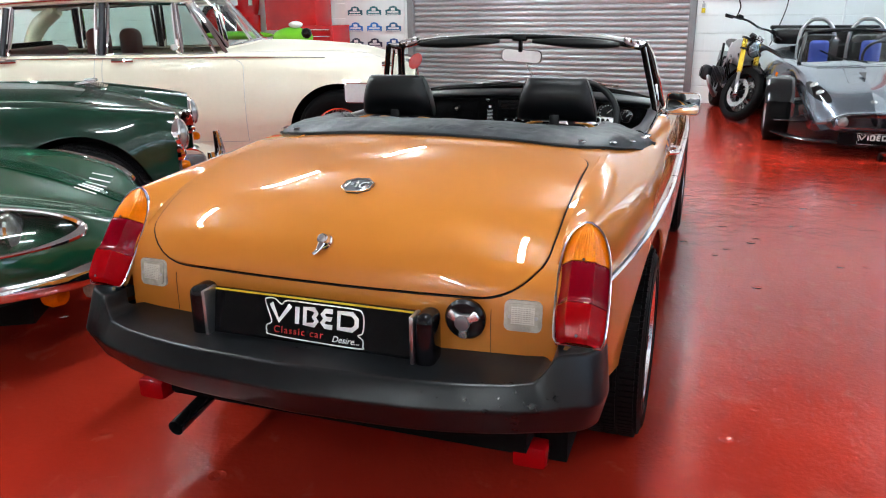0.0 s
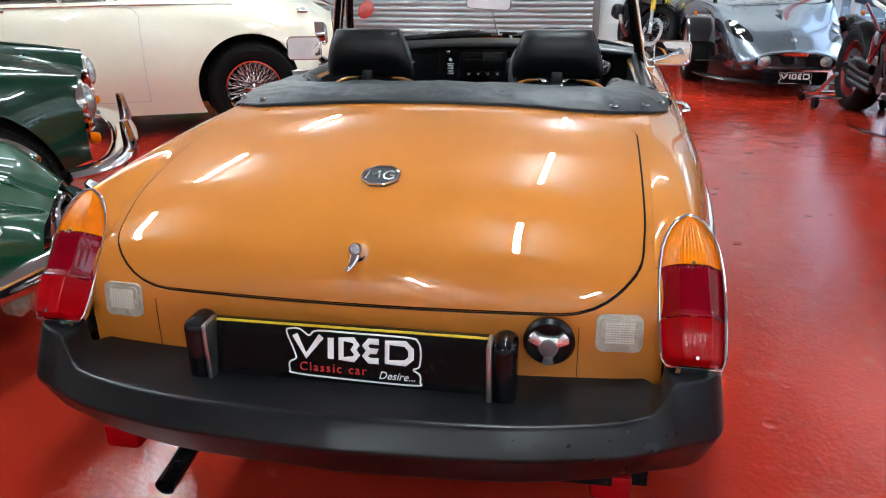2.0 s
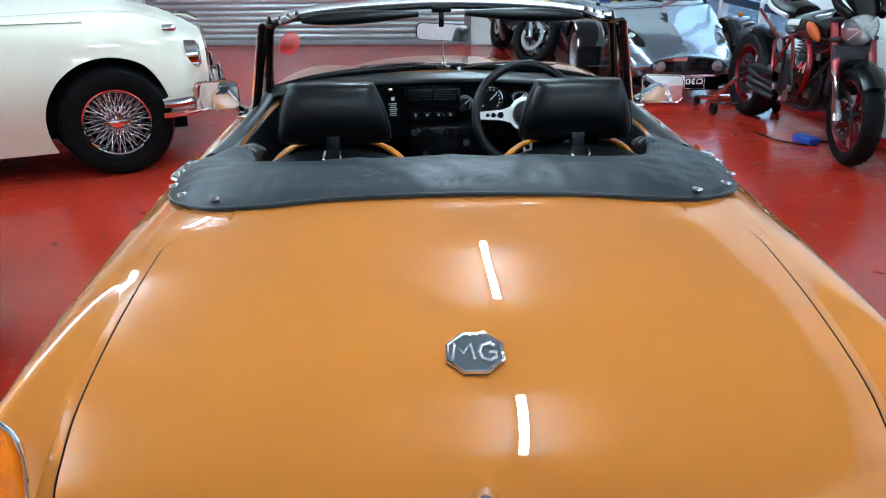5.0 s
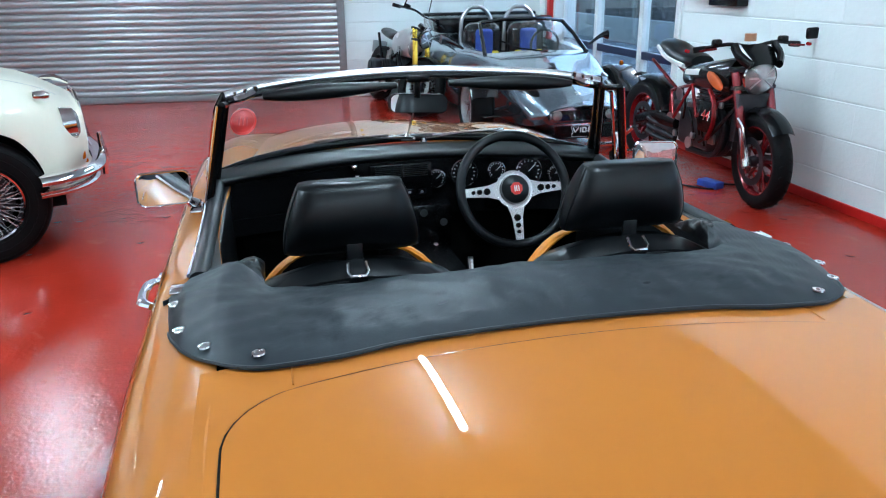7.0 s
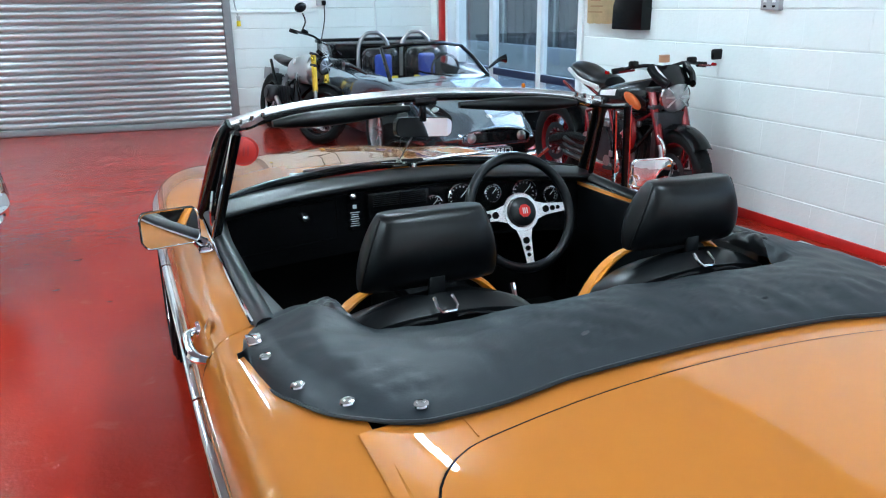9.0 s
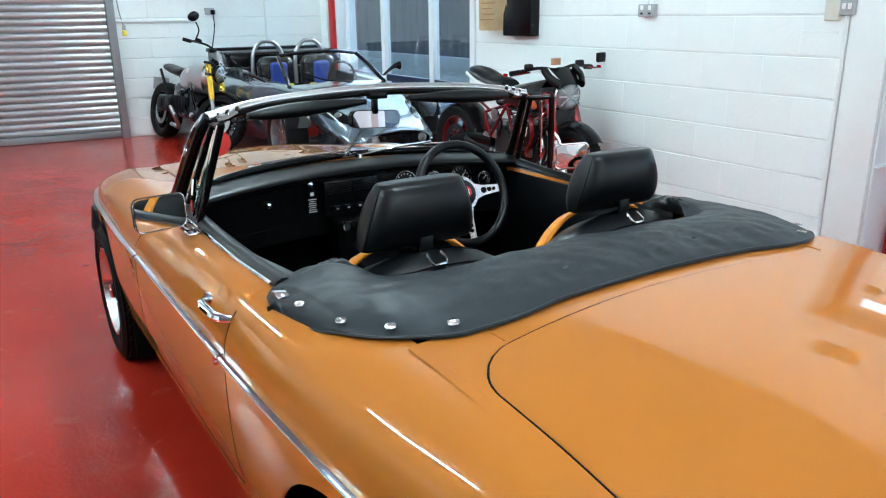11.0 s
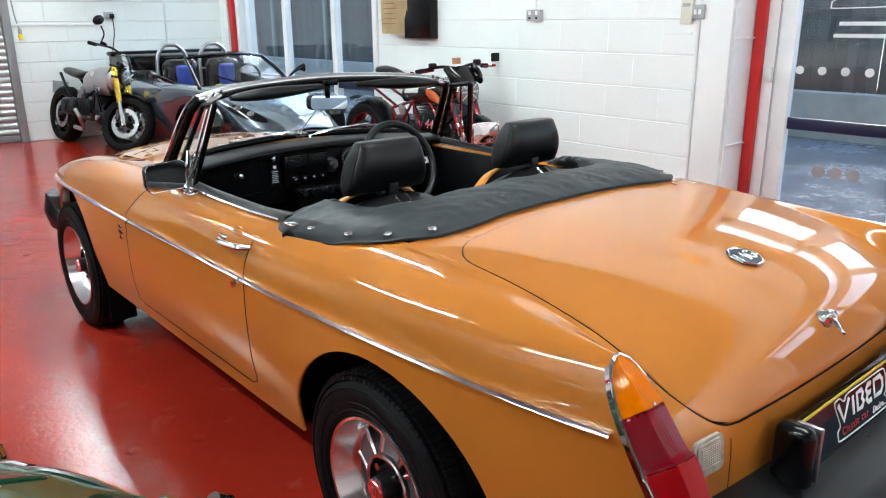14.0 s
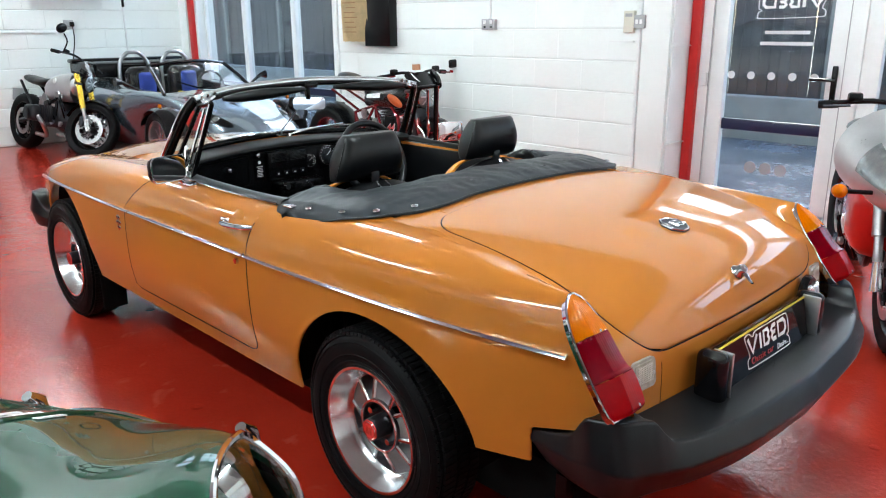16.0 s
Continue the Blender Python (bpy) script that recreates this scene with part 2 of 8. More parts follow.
M["tube"] = mat("lit_tube", (0.84, 0.96, 1.0), 0.5, vary=0.0, emit=LAMP_POWER)
M["batten"] = mat("white_enamel_batten", (0.75, 0.75, 0.74), 0.4, vary=0.03)

import functools


# ---- mesh tools ----
def mesh_ob(name, verts, faces, material, parent=None, label="", normals=None, smooth=True):
    me = bpy.data.meshes.new(name)
    me.from_pydata([tuple(v) for v in verts], [], faces)
    me.update()
    if smooth:
        me.polygons.foreach_set("use_smooth", [True] * len(me.polygons))
        if normals is not None:
            me.normals_split_custom_set_from_vertices([tuple(n) for n in normals])
        else:
            me.set_sharp_from_angle(angle=radians(38))
    mats = material if isinstance(material, (list, tuple)) else [material]
    for k in mats:
        me.materials.append(k)
    ob = new(name, me)
    if parent is not None:
        ob.parent = parent
    if label:
        tagged(ob, label=label)
    return ob


def part(name, bm, material, parent=None, label="", smooth=True, angle=38):
    """Links a bmesh as one mesh object under a thing or part."""
    me = bpy.data.meshes.new(name)
    bmesh.ops.recalc_face_normals(bm, faces=bm.faces)
    bm.to_mesh(me)
    bm.free()
    if smooth:
        me.polygons.foreach_set("use_smooth", [True] * len(me.polygons))
        me.set_sharp_from_angle(angle=radians(angle))
    me.materials.append(material)
    ob = new(name, me)
    if parent is not None:
        ob.parent = parent
    if label:
        tagged(ob, label=label)
    return ob


def thing(name, label, category, m=None, group="", kind=""):
    e = new(name)
    e.empty_display_size = 0.1
    if m is not None:
        e.matrix_world = m
    return tagged(e, label, category, group, kind)


def box(bm, centre, size, bevel=0.0, m=None, segs=2):
    g = bmesh.ops.create_cube(bm, size=1.0)
    vs = g["verts"]
    bmesh.ops.scale(bm, vec=size, verts=vs)
    if bevel:
        es = list({e for v in vs for e in v.link_edges})
        r = bmesh.ops.bevel(bm, geom=es, offset=min(bevel, min(size) * 0.45), segments=segs, affect="EDGES", profile=0.5)
        vs = list({v for f in r["faces"] for v in f.verts} | {v for v in vs if v.is_valid})
    bmesh.ops.translate(bm, vec=centre, verts=vs)
    if m is not None:
        bmesh.ops.transform(bm, matrix=m, verts=vs)
    return vs


def boxes(*items, bevel=0.0):
    bm = bmesh.new()
    for c, s in items:
        box(bm, c, s, bevel)
    return bm


def disc(bm, centre, axis, r1, r2, depth, seg=24, cap=True):
    """A cylinder or cone about an axis through its centre."""
    q = Vector(axis).normalized().to_track_quat("Z", "Y").to_matrix().to_4x4()
    g = bmesh.ops.create_cone(bm, cap_ends=cap, segments=seg, radius1=r1, radius2=r2, depth=depth, matrix=Matrix.Translation(centre) @ q)
    return g["verts"]


def tube_pts(bm, pts, r, seg=8, closed=False, caps=True, flat=1.0):
    """A round bar along points; r may be a list."""
    P = [Vector(p) for p in pts]
    n = len(P)
    rr = r if isinstance(r, (list, tuple)) else [r] * n
    rings, side = [], None
    for i in range(n):
        a = P[(i - 1) % n] if (closed or i > 0) else P[i]
        b = P[(i + 1) % n] if (closed or i < n - 1) else P[i]
        d = (b - a).normalized()
        if side is None:
            ref = Vector((0, 0, 1)) if abs(d.z) < 0.9 else Vector((0, 1, 0))
            side = d.cross(ref).normalized()
        side = (side - d * side.dot(d)).normalized()
        up = side.cross(d)
        rings.append([bm.verts.new(P[i] + (side * math.cos(t) + up * math.sin(t) * flat) * rr[i]) for t in (2 * math.pi * k / seg for k in range(seg))])
    for i in range(n if closed else n - 1):
        A, B = rings[i], rings[(i + 1) % n]
        for k in range(seg):
            bm.faces.new((A[k], A[(k + 1) % seg], B[(k + 1) % seg], B[k]))
    if caps and not closed:
        bm.faces.new(rings[0][::-1])
        bm.faces.new(rings[-1])
    return bm


def smooth_pts(pts, per=6, closed=False):
    """Points on a Catmull-Rom curve through pts."""
    P = [Vector(p) for p in pts]
    n, out = len(P), []
    for i in range(n if closed else n - 1):
        p0 = P[(i - 1) % n] if (closed or i > 0) else P[0] * 2 - P[1]
        p1, p2 = P[i], P[(i + 1) % n]
        p3 = P[(i + 2) % n] if (closed or i + 2 < n) else P[-1] * 2 - P[-2]
        for k in range(per):
            t = k / per
            out.append(0.5 * ((2 * p1) + (p2 - p0) * t + (2 * p0 - 5 * p1 + 4 * p2 - p3) * t * t + (3 * p1 - p0 - 3 * p2 + p3) * t ** 3))
    if not closed:
        out.append(P[-1])
    return out


def bar(pts, r, seg=8, closed=False, per=0, flat=1.0):
    bm = bmesh.new()
    if per and isinstance(r, (list, tuple)):
        r = [r[k // per] + (r[min(k // per + 1, len(r) - 1)] - r[k // per]) * (k % per) / per for k in range((len(r) - 1) * per + 1)]
    tube_pts(bm, smooth_pts(pts, per, closed) if per else pts, r, seg, closed, flat=flat)
    return bm


def lathe(profile, centre, axis, seg=40, start=None):
    """Turns (radius, along) pairs about an axis."""
    bm = bmesh.new()
    q = Vector(axis).normalized().to_track_quat("Z", "Y").to_matrix()
    rings = []
    for r, h in profile:
        rings.append([bm.verts.new(Vector(centre) + q @ Vector((r * math.cos(2 * math.pi * k / seg), r * math.sin(2 * math.pi * k / seg), h))) for k in range(seg)])
    for A, B in zip(rings, rings[1:]):
        for k in range(seg):
            bm.faces.new((A[k], A[(k + 1) % seg], B[(k + 1) % seg], B[k]))
    return bm


def spline(keys):
    """A smooth function through (t, value) keys with monotone slopes; value may be a tuple."""
    T = np.array([k[0] for k in keys], float)
    V = np.array([np.atleast_1d(k[1]) for k in keys], float)
    h = np.diff(T)[:, None]
    d = np.diff(V, axis=0) / h
    S = np.zeros_like(V)
    S[0], S[-1] = d[0], d[-1]
    if len(T) > 2:
        w1, w2 = 2 * h[1:] + h[:-1], h[1:] + 2 * h[:-1]
        ok = d[:-1] * d[1:] > 0
        with np.errstate(divide="ignore", invalid="ignore"):
            hm = (w1 + w2) / (w1 / d[:-1] + w2 / d[1:])
        S[1:-1] = np.where(ok, hm, 0.0)

    Tl, Vl, Sl, one = [float(x) for x in T], [tuple(map(float, r)) for r in V], [tuple(map(float, r)) for r in S], V.shape[1] == 1

    @functools.lru_cache(maxsize=20000)
    def f(t):
        t = min(max(t, Tl[0]), Tl[-1])
        i = min(max(bisect(Tl, t) - 1, 0), len(Tl) - 2)
        hh = Tl[i + 1] - Tl[i]
        s = (t - Tl[i]) / hh
        a, b, c, d = 2 * s ** 3 - 3 * s * s + 1, (s ** 3 - 2 * s * s + s) * hh, 3 * s * s - 2 * s ** 3, (s ** 3 - s * s) * hh
        r = tuple(a * p + b * q + c * u + d * w for p, q, u, w in zip(Vl[i], Sl[i], Vl[i + 1], Sl[i + 1]))
        return r[0] if one else r
    return f


def bisect(T, t):
    k = 0
    while k < len(T) and T[k] <= t:
        k += 1
    return k


def skin(name, P, us, vs, material, parent=None, keep=(), lip=0.0, flip=False, label=""):
    """A sheet P(u, v) with its exact normals, cut cleanly where a keep function (u, v, point) falls below zero; lip turns its free edge inwards."""
    pts, nor, par = [], [], []
    idx, raw = {}, P

    @functools.lru_cache(maxsize=200000)
    def P(u, v):
        return tuple(raw(u, v))

    def add(u, v):
        k = (round(u, 6), round(v, 6))
        if k in idx:
            return idx[k]
        p = Vector(P(u, v))
        e = 1e-4
        a = Vector(P(u + e, v)) - Vector(P(u - e, v))
        b = Vector(P(u, v + e)) - Vector(P(u, v - e))
        n = a.cross(b)
        n = n.normalized() if n.length > 1e-14 else Vector((0, 0, 1))
        idx[k] = len(pts)
        pts.append(p)
        nor.append(-n if flip else n)
        par.append((u, v))
        return idx[k]
    faces = []
    for i in range(len(us) - 1):
        for j in range(len(vs) - 1):
            poly = [(us[i], vs[j]), (us[i + 1], vs[j]), (us[i + 1], vs[j + 1]), (us[i], vs[j + 1])]
            for f in keep:
                vals = [f(u, v, P(u, v)) for u, v in poly]
                if all(x >= 0 for x in vals):
                    continue
                if all(x < 0 for x in vals):
                    poly = []
                    break
                res = []
                for k in range(len(poly)):
                    (u0, v0), (u1, v1), x0, x1 = poly[k], poly[(k + 1) % len(poly)], vals[k], vals[(k + 1) % len(poly)]
                    if x0 >= 0:
                        res.append((u0, v0))
                    if (x0 >= 0) != (x1 >= 0):
                        lo, hi = 0.0, 1.0
                        for _ in range(12):
                            md = 0.5 * (lo + hi)
                            xm = f(u0 + (u1 - u0) * md, v0 + (v1 - v0) * md, P(u0 + (u1 - u0) * md, v0 + (v1 - v0) * md))
                            if (xm >= 0) == (x0 >= 0):
                                lo = md
                            else:
                                hi = md
                        md = 0.5 * (lo + hi)
                        res.append((u0 + (u1 - u0) * md, v0 + (v1 - v0) * md))
                poly = res
                if len(poly) < 3:
                    break
            if len(poly) >= 3:
                f = []
                for u, v in poly:
                    k = add(u, v)
                    if not f or f[-1] != k:
                        f.append(k)
                if f[0] == f[-1]:
                    f.pop()
                if len(set(f)) == len(f) >= 3:
                    faces.append(tuple(reversed(f)) if flip else tuple(f))
    if lip:
        count = {}
        for f in faces:
            for a, b in zip(f, f[1:] + f[:1]):
                count.setdefault((min(a, b), max(a, b)), []).append((a, b))
        inner = {}

        def inn(k):
            if k not in inner:
                inner[k] = len(pts)
                pts.append(pts[k] - nor[k] * lip)
                nor.append(nor[k])
            return inner[k]
        for e, w in count.items():
            if len(w) == 1:
                a, b = w[0]
                faces.append((b, a, inn(a), inn(b)))
    return mesh_ob(name, pts, faces, material, parent, label, nor)


def lin(a, b, n):
    return [a + (b - a) * k / n for k in range(n + 1)]


def chain(P, t):
    """The point at t (0 to 1) on a smooth curve through the points P (tuples)."""
    n = len(P) - 1
    i = min(max(int(t * n), 0), n - 1)
    f = t * n - i
    p1, p2 = P[i], P[i + 1]
    p0 = P[i - 1] if i else tuple(2 * a - b for a, b in zip(P[0], P[1]))
    p3 = P[i + 2] if i + 2 <= n else tuple(2 * a - b for a, b in zip(P[n], P[n - 1]))
    return tuple(0.5 * (2 * b + (c - a) * f + (2 * a - 5 * b + 4 * c - d) * f * f + (3 * b - a - 3 * c + d) * f ** 3) for a, b, c, d in zip(p0, p1, p2, p3))


def text_ob(name, body, size, m, material, parent=None, depth=0.001, shear=0.0, space=1.0, label="", align="CENTER", bold=0.0):
    c = bpy.data.curves.new(name, "FONT")
    c.body, c.size, c.extrude, c.shear, c.space_character, c.offset = body, size, depth, shear, space, bold
    c.align_x, c.align_y = align, "CENTER"
    c.resolution_u = 3
    tmp = new(name, c)
    me = bpy.data.meshes.new_from_object(tmp.evaluated_get(bpy.context.evaluated_depsgraph_get()))
    bpy.data.objects.remove(tmp)
    me.materials.clear()
    me.materials.append(material)
    ob = new(name, me)
    if parent is not None:
        ob.parent = parent
    ob.matrix_basis = m
    if label:
        tagged(ob, label=label)
    return ob


def flat_poly(pts, m, depth):
    """A plate of the given outline (x, y) at pose m, with thickness."""
    bm = bmesh.new()
    a = [bm.verts.new(m @ Vector((x, y, 0))) for x, y in pts]
    b = [bm.verts.new(m @ Vector((x, y, depth))) for x, y in pts]
    bm.faces.new(a[::-1])
    bm.faces.new(b)
    for k in range(len(a)):
        bm.faces.new((a[k], a[(k + 1) % len(a)], b[(k + 1) % len(a)], b[k]))
    return bm


def round_rect(w, h, r, n=5):
    out = []
    for cx, cy, a0 in ((w / 2 - r, h / 2 - r, 0), (-w / 2 + r, h / 2 - r, 90), (-w / 2 + r, -h / 2 + r, 180), (w / 2 - r, -h / 2 + r, 270)):
        out += [(cx + r * math.cos(radians(a0 + 90 * k / n)), cy + r * math.sin(radians(a0 + 90 * k / n))) for k in range(n + 1)]
    return out


def sd_round_rect(x, y, x0, x1, y0, y1, r):
    """Positive inside a rounded rectangle, in its own units."""
    cx, cy, hx, hy = (x0 + x1) / 2, (y0 + y1) / 2, (x1 - x0) / 2 - r, (y1 - y0) / 2 - r
    dx, dy = abs(x - cx) - hx, abs(y - cy) - hy
    return r - (math.hypot(max(dx, 0), max(dy, 0)) + min(max(dx, dy), 0))


# ---- the room ----
WALL_X = 2.98          # inner face of the side wall with the windows
BACK = pose(0.48, 9.40, 0, 0, 0, -5.5)   # back wall: local x along it, local y outwards
CEIL = 3.5

bm = bmesh.new()
bmesh.ops.create_grid(bm, x_segments=2, y_segments=2, size=1)
bmesh.ops.scale(bm, vec=(5.6, 9.0, 1), verts=bm.verts)
bmesh.ops.translate(bm, vec=(-2.6 + 0.32, 2.4, 0), verts=bm.verts)
tagged(part("floor", bm, M["floor"]), "red painted concrete floor, glossy and scuffed", "floor", kind="structure")

# side wall: window opening y 5.72..8.95, door opening y -2.6..1.93
side = thing("wall_east", "white painted concrete block wall with openings", "wall", kind="structure")
T = 0.40
part("plaster", boxes(((WALL_X + T / 2, (1.93 + 5.72) / 2, CEIL / 2), (T, 5.72 - 1.93, CEIL)), ((WALL_X + T / 2, 9.4, CEIL / 2), (T, 0.9, CEIL)),
                      ((WALL_X + T / 2, 7.335, 3.0), (T, 3.23, 1.0)), ((WALL_X + T / 2, -0.335, 2.9), (T, 4.53, 1.2)),
                      ((WALL_X + T / 2, -4.7, CEIL / 2), (T, 4.2, CEIL))), M["mortar"], side)


def blocks(parent, m, x0, x1, z0, z1, zoff=0.0, start=0.0, course=0.225, length=0.45):
    """Painted blocks, each proud of the joints, in half bond on the plane y = 0 of pose m."""
    shapes = {}
    k = math.floor((z0 - zoff) / course)
    while zoff + k * course < z1 - 0.01:
        za, zb = max(z0, zoff + k * course), min(z1, zoff + (k + 1) * course)
        x = x0 - ((start + (length / 2 if k % 2 else 0)) % length)
        while x < x1 - 0.01:
            a, b = max(x, x0), min(x + length, x1)
            x += length
            if b - a < 0.04 or zb - za < 0.04:
                continue
            key = (round(b - a, 3), round(zb - za, 3))
            if key not in shapes:
                bm = bmesh.new()
                box(bm, (0, 0, 0), (key[0] - 0.0012, 0.02, key[1] - 0.008))
                bmesh.ops.bevel(bm, geom=[e for e in bm.edges if abs(e.verts[0].co.x - e.verts[1].co.x) > 0.01], offset=0.005, segments=2, affect="EDGES", profile=0.5)
                me = bpy.data.meshes.new("block")
                bm.to_mesh(me)
                bm.free()
                me.materials.append(M["wall"])
                shapes[key] = me
            ob = new("block", shapes[key])
            ob.parent = parent
            ob.matrix_basis = m @ pose((a + b) / 2, random.uniform(0.0, 0.0015) - 0.002, (za + zb) / 2)
        k += 1


blocks(side, pose(WALL_X, 0, 0, 0, 0, 90), 2.16, 5.66, 0.0, 2.35, 0.21, 0.18)
part("pilaster", boxes(((WALL_X - 0.004, 2.04, CEIL / 2), (0.03, 0.215, CEIL)), bevel=0.004), M["wall"], side, "smooth white painted pier")
part("corner_post", boxes(((WALL_X - 0.006, 5.69, CEIL / 2), (0.05, 0.075, CEIL)), bevel=0.004), M["trim"], side, "white painted corner trim")
part("skirting", boxes(((WALL_X - 0.012, 3.85, 0.03), (0.02, 3.6, 0.06)), bevel=0.004), M["redpost"], side, "red painted upstand at the floor")

# back wall with the roller shutter opening
back = thing("wall_north", "white painted block wall with a roller shutter opening", "wall", BACK, kind="structure")
part("plaster", boxes(((1.36, 0.14, CEIL / 2), (2.6, 0.28, CEIL)), ((-6.35, 0.14, CEIL / 2), (4.5, 0.28, CEIL)), ((-2.03, 0.14, 3.2), (4.2, 0.28, 0.6))), M["mortar"], back)
blocks(back, Matrix(), 0.075, 2.52, 0.0, 2.1, 0.0, 0.1)
blocks(back, Matrix(), -7.0, -4.17, 0.0, 2.1, 0.0, 0.3)
shut = thing("roller_shutter", "closed galvanised steel roller shutter with horizontal corrugations", "roller shutter", BACK)
for k in range(36):
    bm = bmesh.new()
    prof = [(0.0, -0.002), (0.006, 0.012), (0.02, 0.026), (0.042, 0.032), (0.062, 0.026), (0.073, 0.010), (0.076, -0.002)]
    a = [bm.verts.new((-4.08, 0.05 - d, 0.075 + 0.0755 * k + z)) for z, d in prof]
    b = [bm.verts.new((-0.02, 0.05 - d, 0.075 + 0.0755 * k + z)) for z, d in prof]
    for i in range(len(prof) - 1):
        bm.faces.new((a[i], b[i], b[i + 1], a[i + 1]))
    part("slat", bm, M["shutter"], shut, angle=60)
part("backing", boxes(((-2.05, 0.075, 1.5), (4.1, 0.01, 3.0))), M["shutterframe"], shut)
part("bottom_rail", boxes(((-2.05, 0.03, 0.04), (4.06, 0.05, 0.075)), bevel=0.006), M["shutterframe"], shut)
for x in (0.03, -4.12):
    part("side_channel", boxes(((x, -0.01, 1.5), (0.085, 0.12, 3.0)), bevel=0.004), M["shutterframe"], shut, "grey steel guide channel")

# walls behind the camera, and the ceiling with its tube lamps and one added fill lamp
tagged(part("wall_south", boxes(((-2.4, -6.2, CEIL / 2), (11.6, 0.3, CEIL))), M["farwall"]), "plain white painted wall", "wall", kind="structure")
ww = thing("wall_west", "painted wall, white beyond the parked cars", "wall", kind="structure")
part("white_bay", boxes(((-7.6, 7.6, CEIL / 2), (0.3, 5.4, CEIL))), M["wall"], ww)
blocks(ww, pose(-7.45, 0, 0, 0, 0, 90) @ pose(0, 0, 0, 0, 0, 0), 4.92, 9.6, 0.0, 2.1, 0.0, 0.1)
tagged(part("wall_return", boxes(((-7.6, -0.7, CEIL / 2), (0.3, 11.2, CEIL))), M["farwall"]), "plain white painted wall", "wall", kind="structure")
tagged(part("ceiling", boxes(((-2.3, 2.2, CEIL + 0.1), (11.3, 17.2, 0.2))), M["ceiling"]), "unseen sheet ceiling, darkened to cut bounced light", "ceiling", kind="structure")


def tube_lamp(x, y, length=1.6, turn=0.0):
    t = thing("ceiling_light", "white ceiling batten with a lit fluorescent tube", "ceiling light", pose(x, y, CEIL - 0.02, 0, 0, turn), "ceiling lights")
    part("batten", boxes(((0, 0, -0.03), (0.06, length + 0.06, 0.06)), bevel=0.006), M["batten"], t)
    part("tube", bar([(0, -length / 2, -0.085), (0, length / 2, -0.085)], 0.028, 10), M["tube"], t)
    return t


# the added fill lamp is built as a batten like the rest
for x, y in LAMPS:
    tube_lamp(x, y)

# window and door in the side wall
FX = WALL_X + 0.20


def frame_rect(parent, y0, y1, z0, z1, w=0.07, d=0.07, name="frame"):
    part(name, boxes(((FX, (y0 + y1) / 2, z0 + w / 2), (d, y1 - y0, w)), ((FX, (y0 + y1) / 2, z1 - w / 2), (d, y1 - y0, w)),
                     ((FX, y0 + w / 2, (z0 + z1) / 2), (d, w, z1 - z0)), ((FX, y1 - w / 2, (z0 + z1) / 2), (d, w, z1 - z0)), bevel=0.005), M["trim"], parent)


def pane(parent, y0, y1, z0, z1):
    p = part("pane", boxes(((FX + 0.005, (y0 + y1) / 2, (z0 + z1) / 2), (0.008, y1 - y0, z1 - z0))), M["glass"], parent)
    p.visible_shadow = False
    return p


win = thing("window_1", "tall white-framed shop windows with clear panes", "window", kind="structure")
frame_rect(win, 5.72, 8.80, 0.0, 2.5, 0.07)
for y in (6.72, 7.78):
    part("mullion", boxes(((FX, y, 1.25), (0.08, 0.085, 2.4)), bevel=0.005), M["trim"], win)
part("transom", boxes(((FX, 7.26, 0.66), (0.06, 3.0, 0.075)), bevel=0.004), M["navy"], win, "dark blue-black rail")
for a, b in ((5.79, 6.68), (6.76, 7.74), (7.82, 8.73)):
    pane(win, a, b, 0.06, 2.44)
post = thing("red_post", "red painted steel post beside the window", "post", kind="structure")
part("post", boxes(((WALL_X + 0.06, 8.88, CEIL / 2), (0.10, 0.09, CEIL)), bevel=0.004), M["redpost"], post)
part("channel", boxes(((WALL_X + 0.12, 8.80, CEIL / 2), (0.12, 0.07, CEIL)), bevel=0.004), M["trim"], post)

jamb = thing("door_jamb", "white boarded reveal with a red painted steel post", "door jamb", kind="structure")
part("reveal", boxes(((WALL_X + 0.19, 1.922, CEIL / 2), (0.37, 0.012, CEIL))), M["trim"], jamb)
part("post", boxes(((WALL_X + 0.245, 1.878, CEIL / 2), (0.05, 0.065, CEIL)), bevel=0.004), M["redpost"], jamb)
for z in (0.55, 1.22, 1.9):
    part("reveal_shelf", boxes(((WALL_X + 0.11, 1.905, z), (0.20, 0.03, 0.008))), M["trim"], jamb)

FX = WALL_X + 0.315
door = thing("door_1", "white-framed glazed double doors, shut", "door", kind="structure")
frame_rect(door, -2.55, 1.90, 0.0, 2.295, 0.125, 0.09, "outer_frame")
part("transom", boxes(((FX, -0.325, 1.975), (0.085, 4.2, 0.085)), bevel=0.004), M["trim"], door)
for nm, y0, y1 in (("leaf", 0.889, 1.772), ("leaf", -0.12, 0.795), ("leaf", -1.3, -0.124)):
    lf = thing(nm, "white framed glazed leaf", "")
    lf.parent = door
    frame_rect(lf, y0, y1, 0.04, 1.93, 0.105, 0.06, "stile")
    pane(lf, y0 + 0.1, y1 - 0.1, 0.14, 1.83)
    pane(door, y0, y1, 2.01, 2.18)
    part("midrail", boxes(((FX + 0.012, (y0 + y1) / 2, 0.69), (0.035, y1 - y0 - 0.2, 0.075)), bevel=0.003), M["navy"], lf, "dark navy rail")


part("mullion", boxes(((FX, 0.842, 1.08), (0.088, 0.09, 2.10)), bevel=0.005), M["trim"], door)
for y in (0.89, 1.772):
    part("rebate_line", boxes(((FX - 0.0455, y, 1.0), (0.002, 0.006, 1.88))), M["greyplastic"], door)

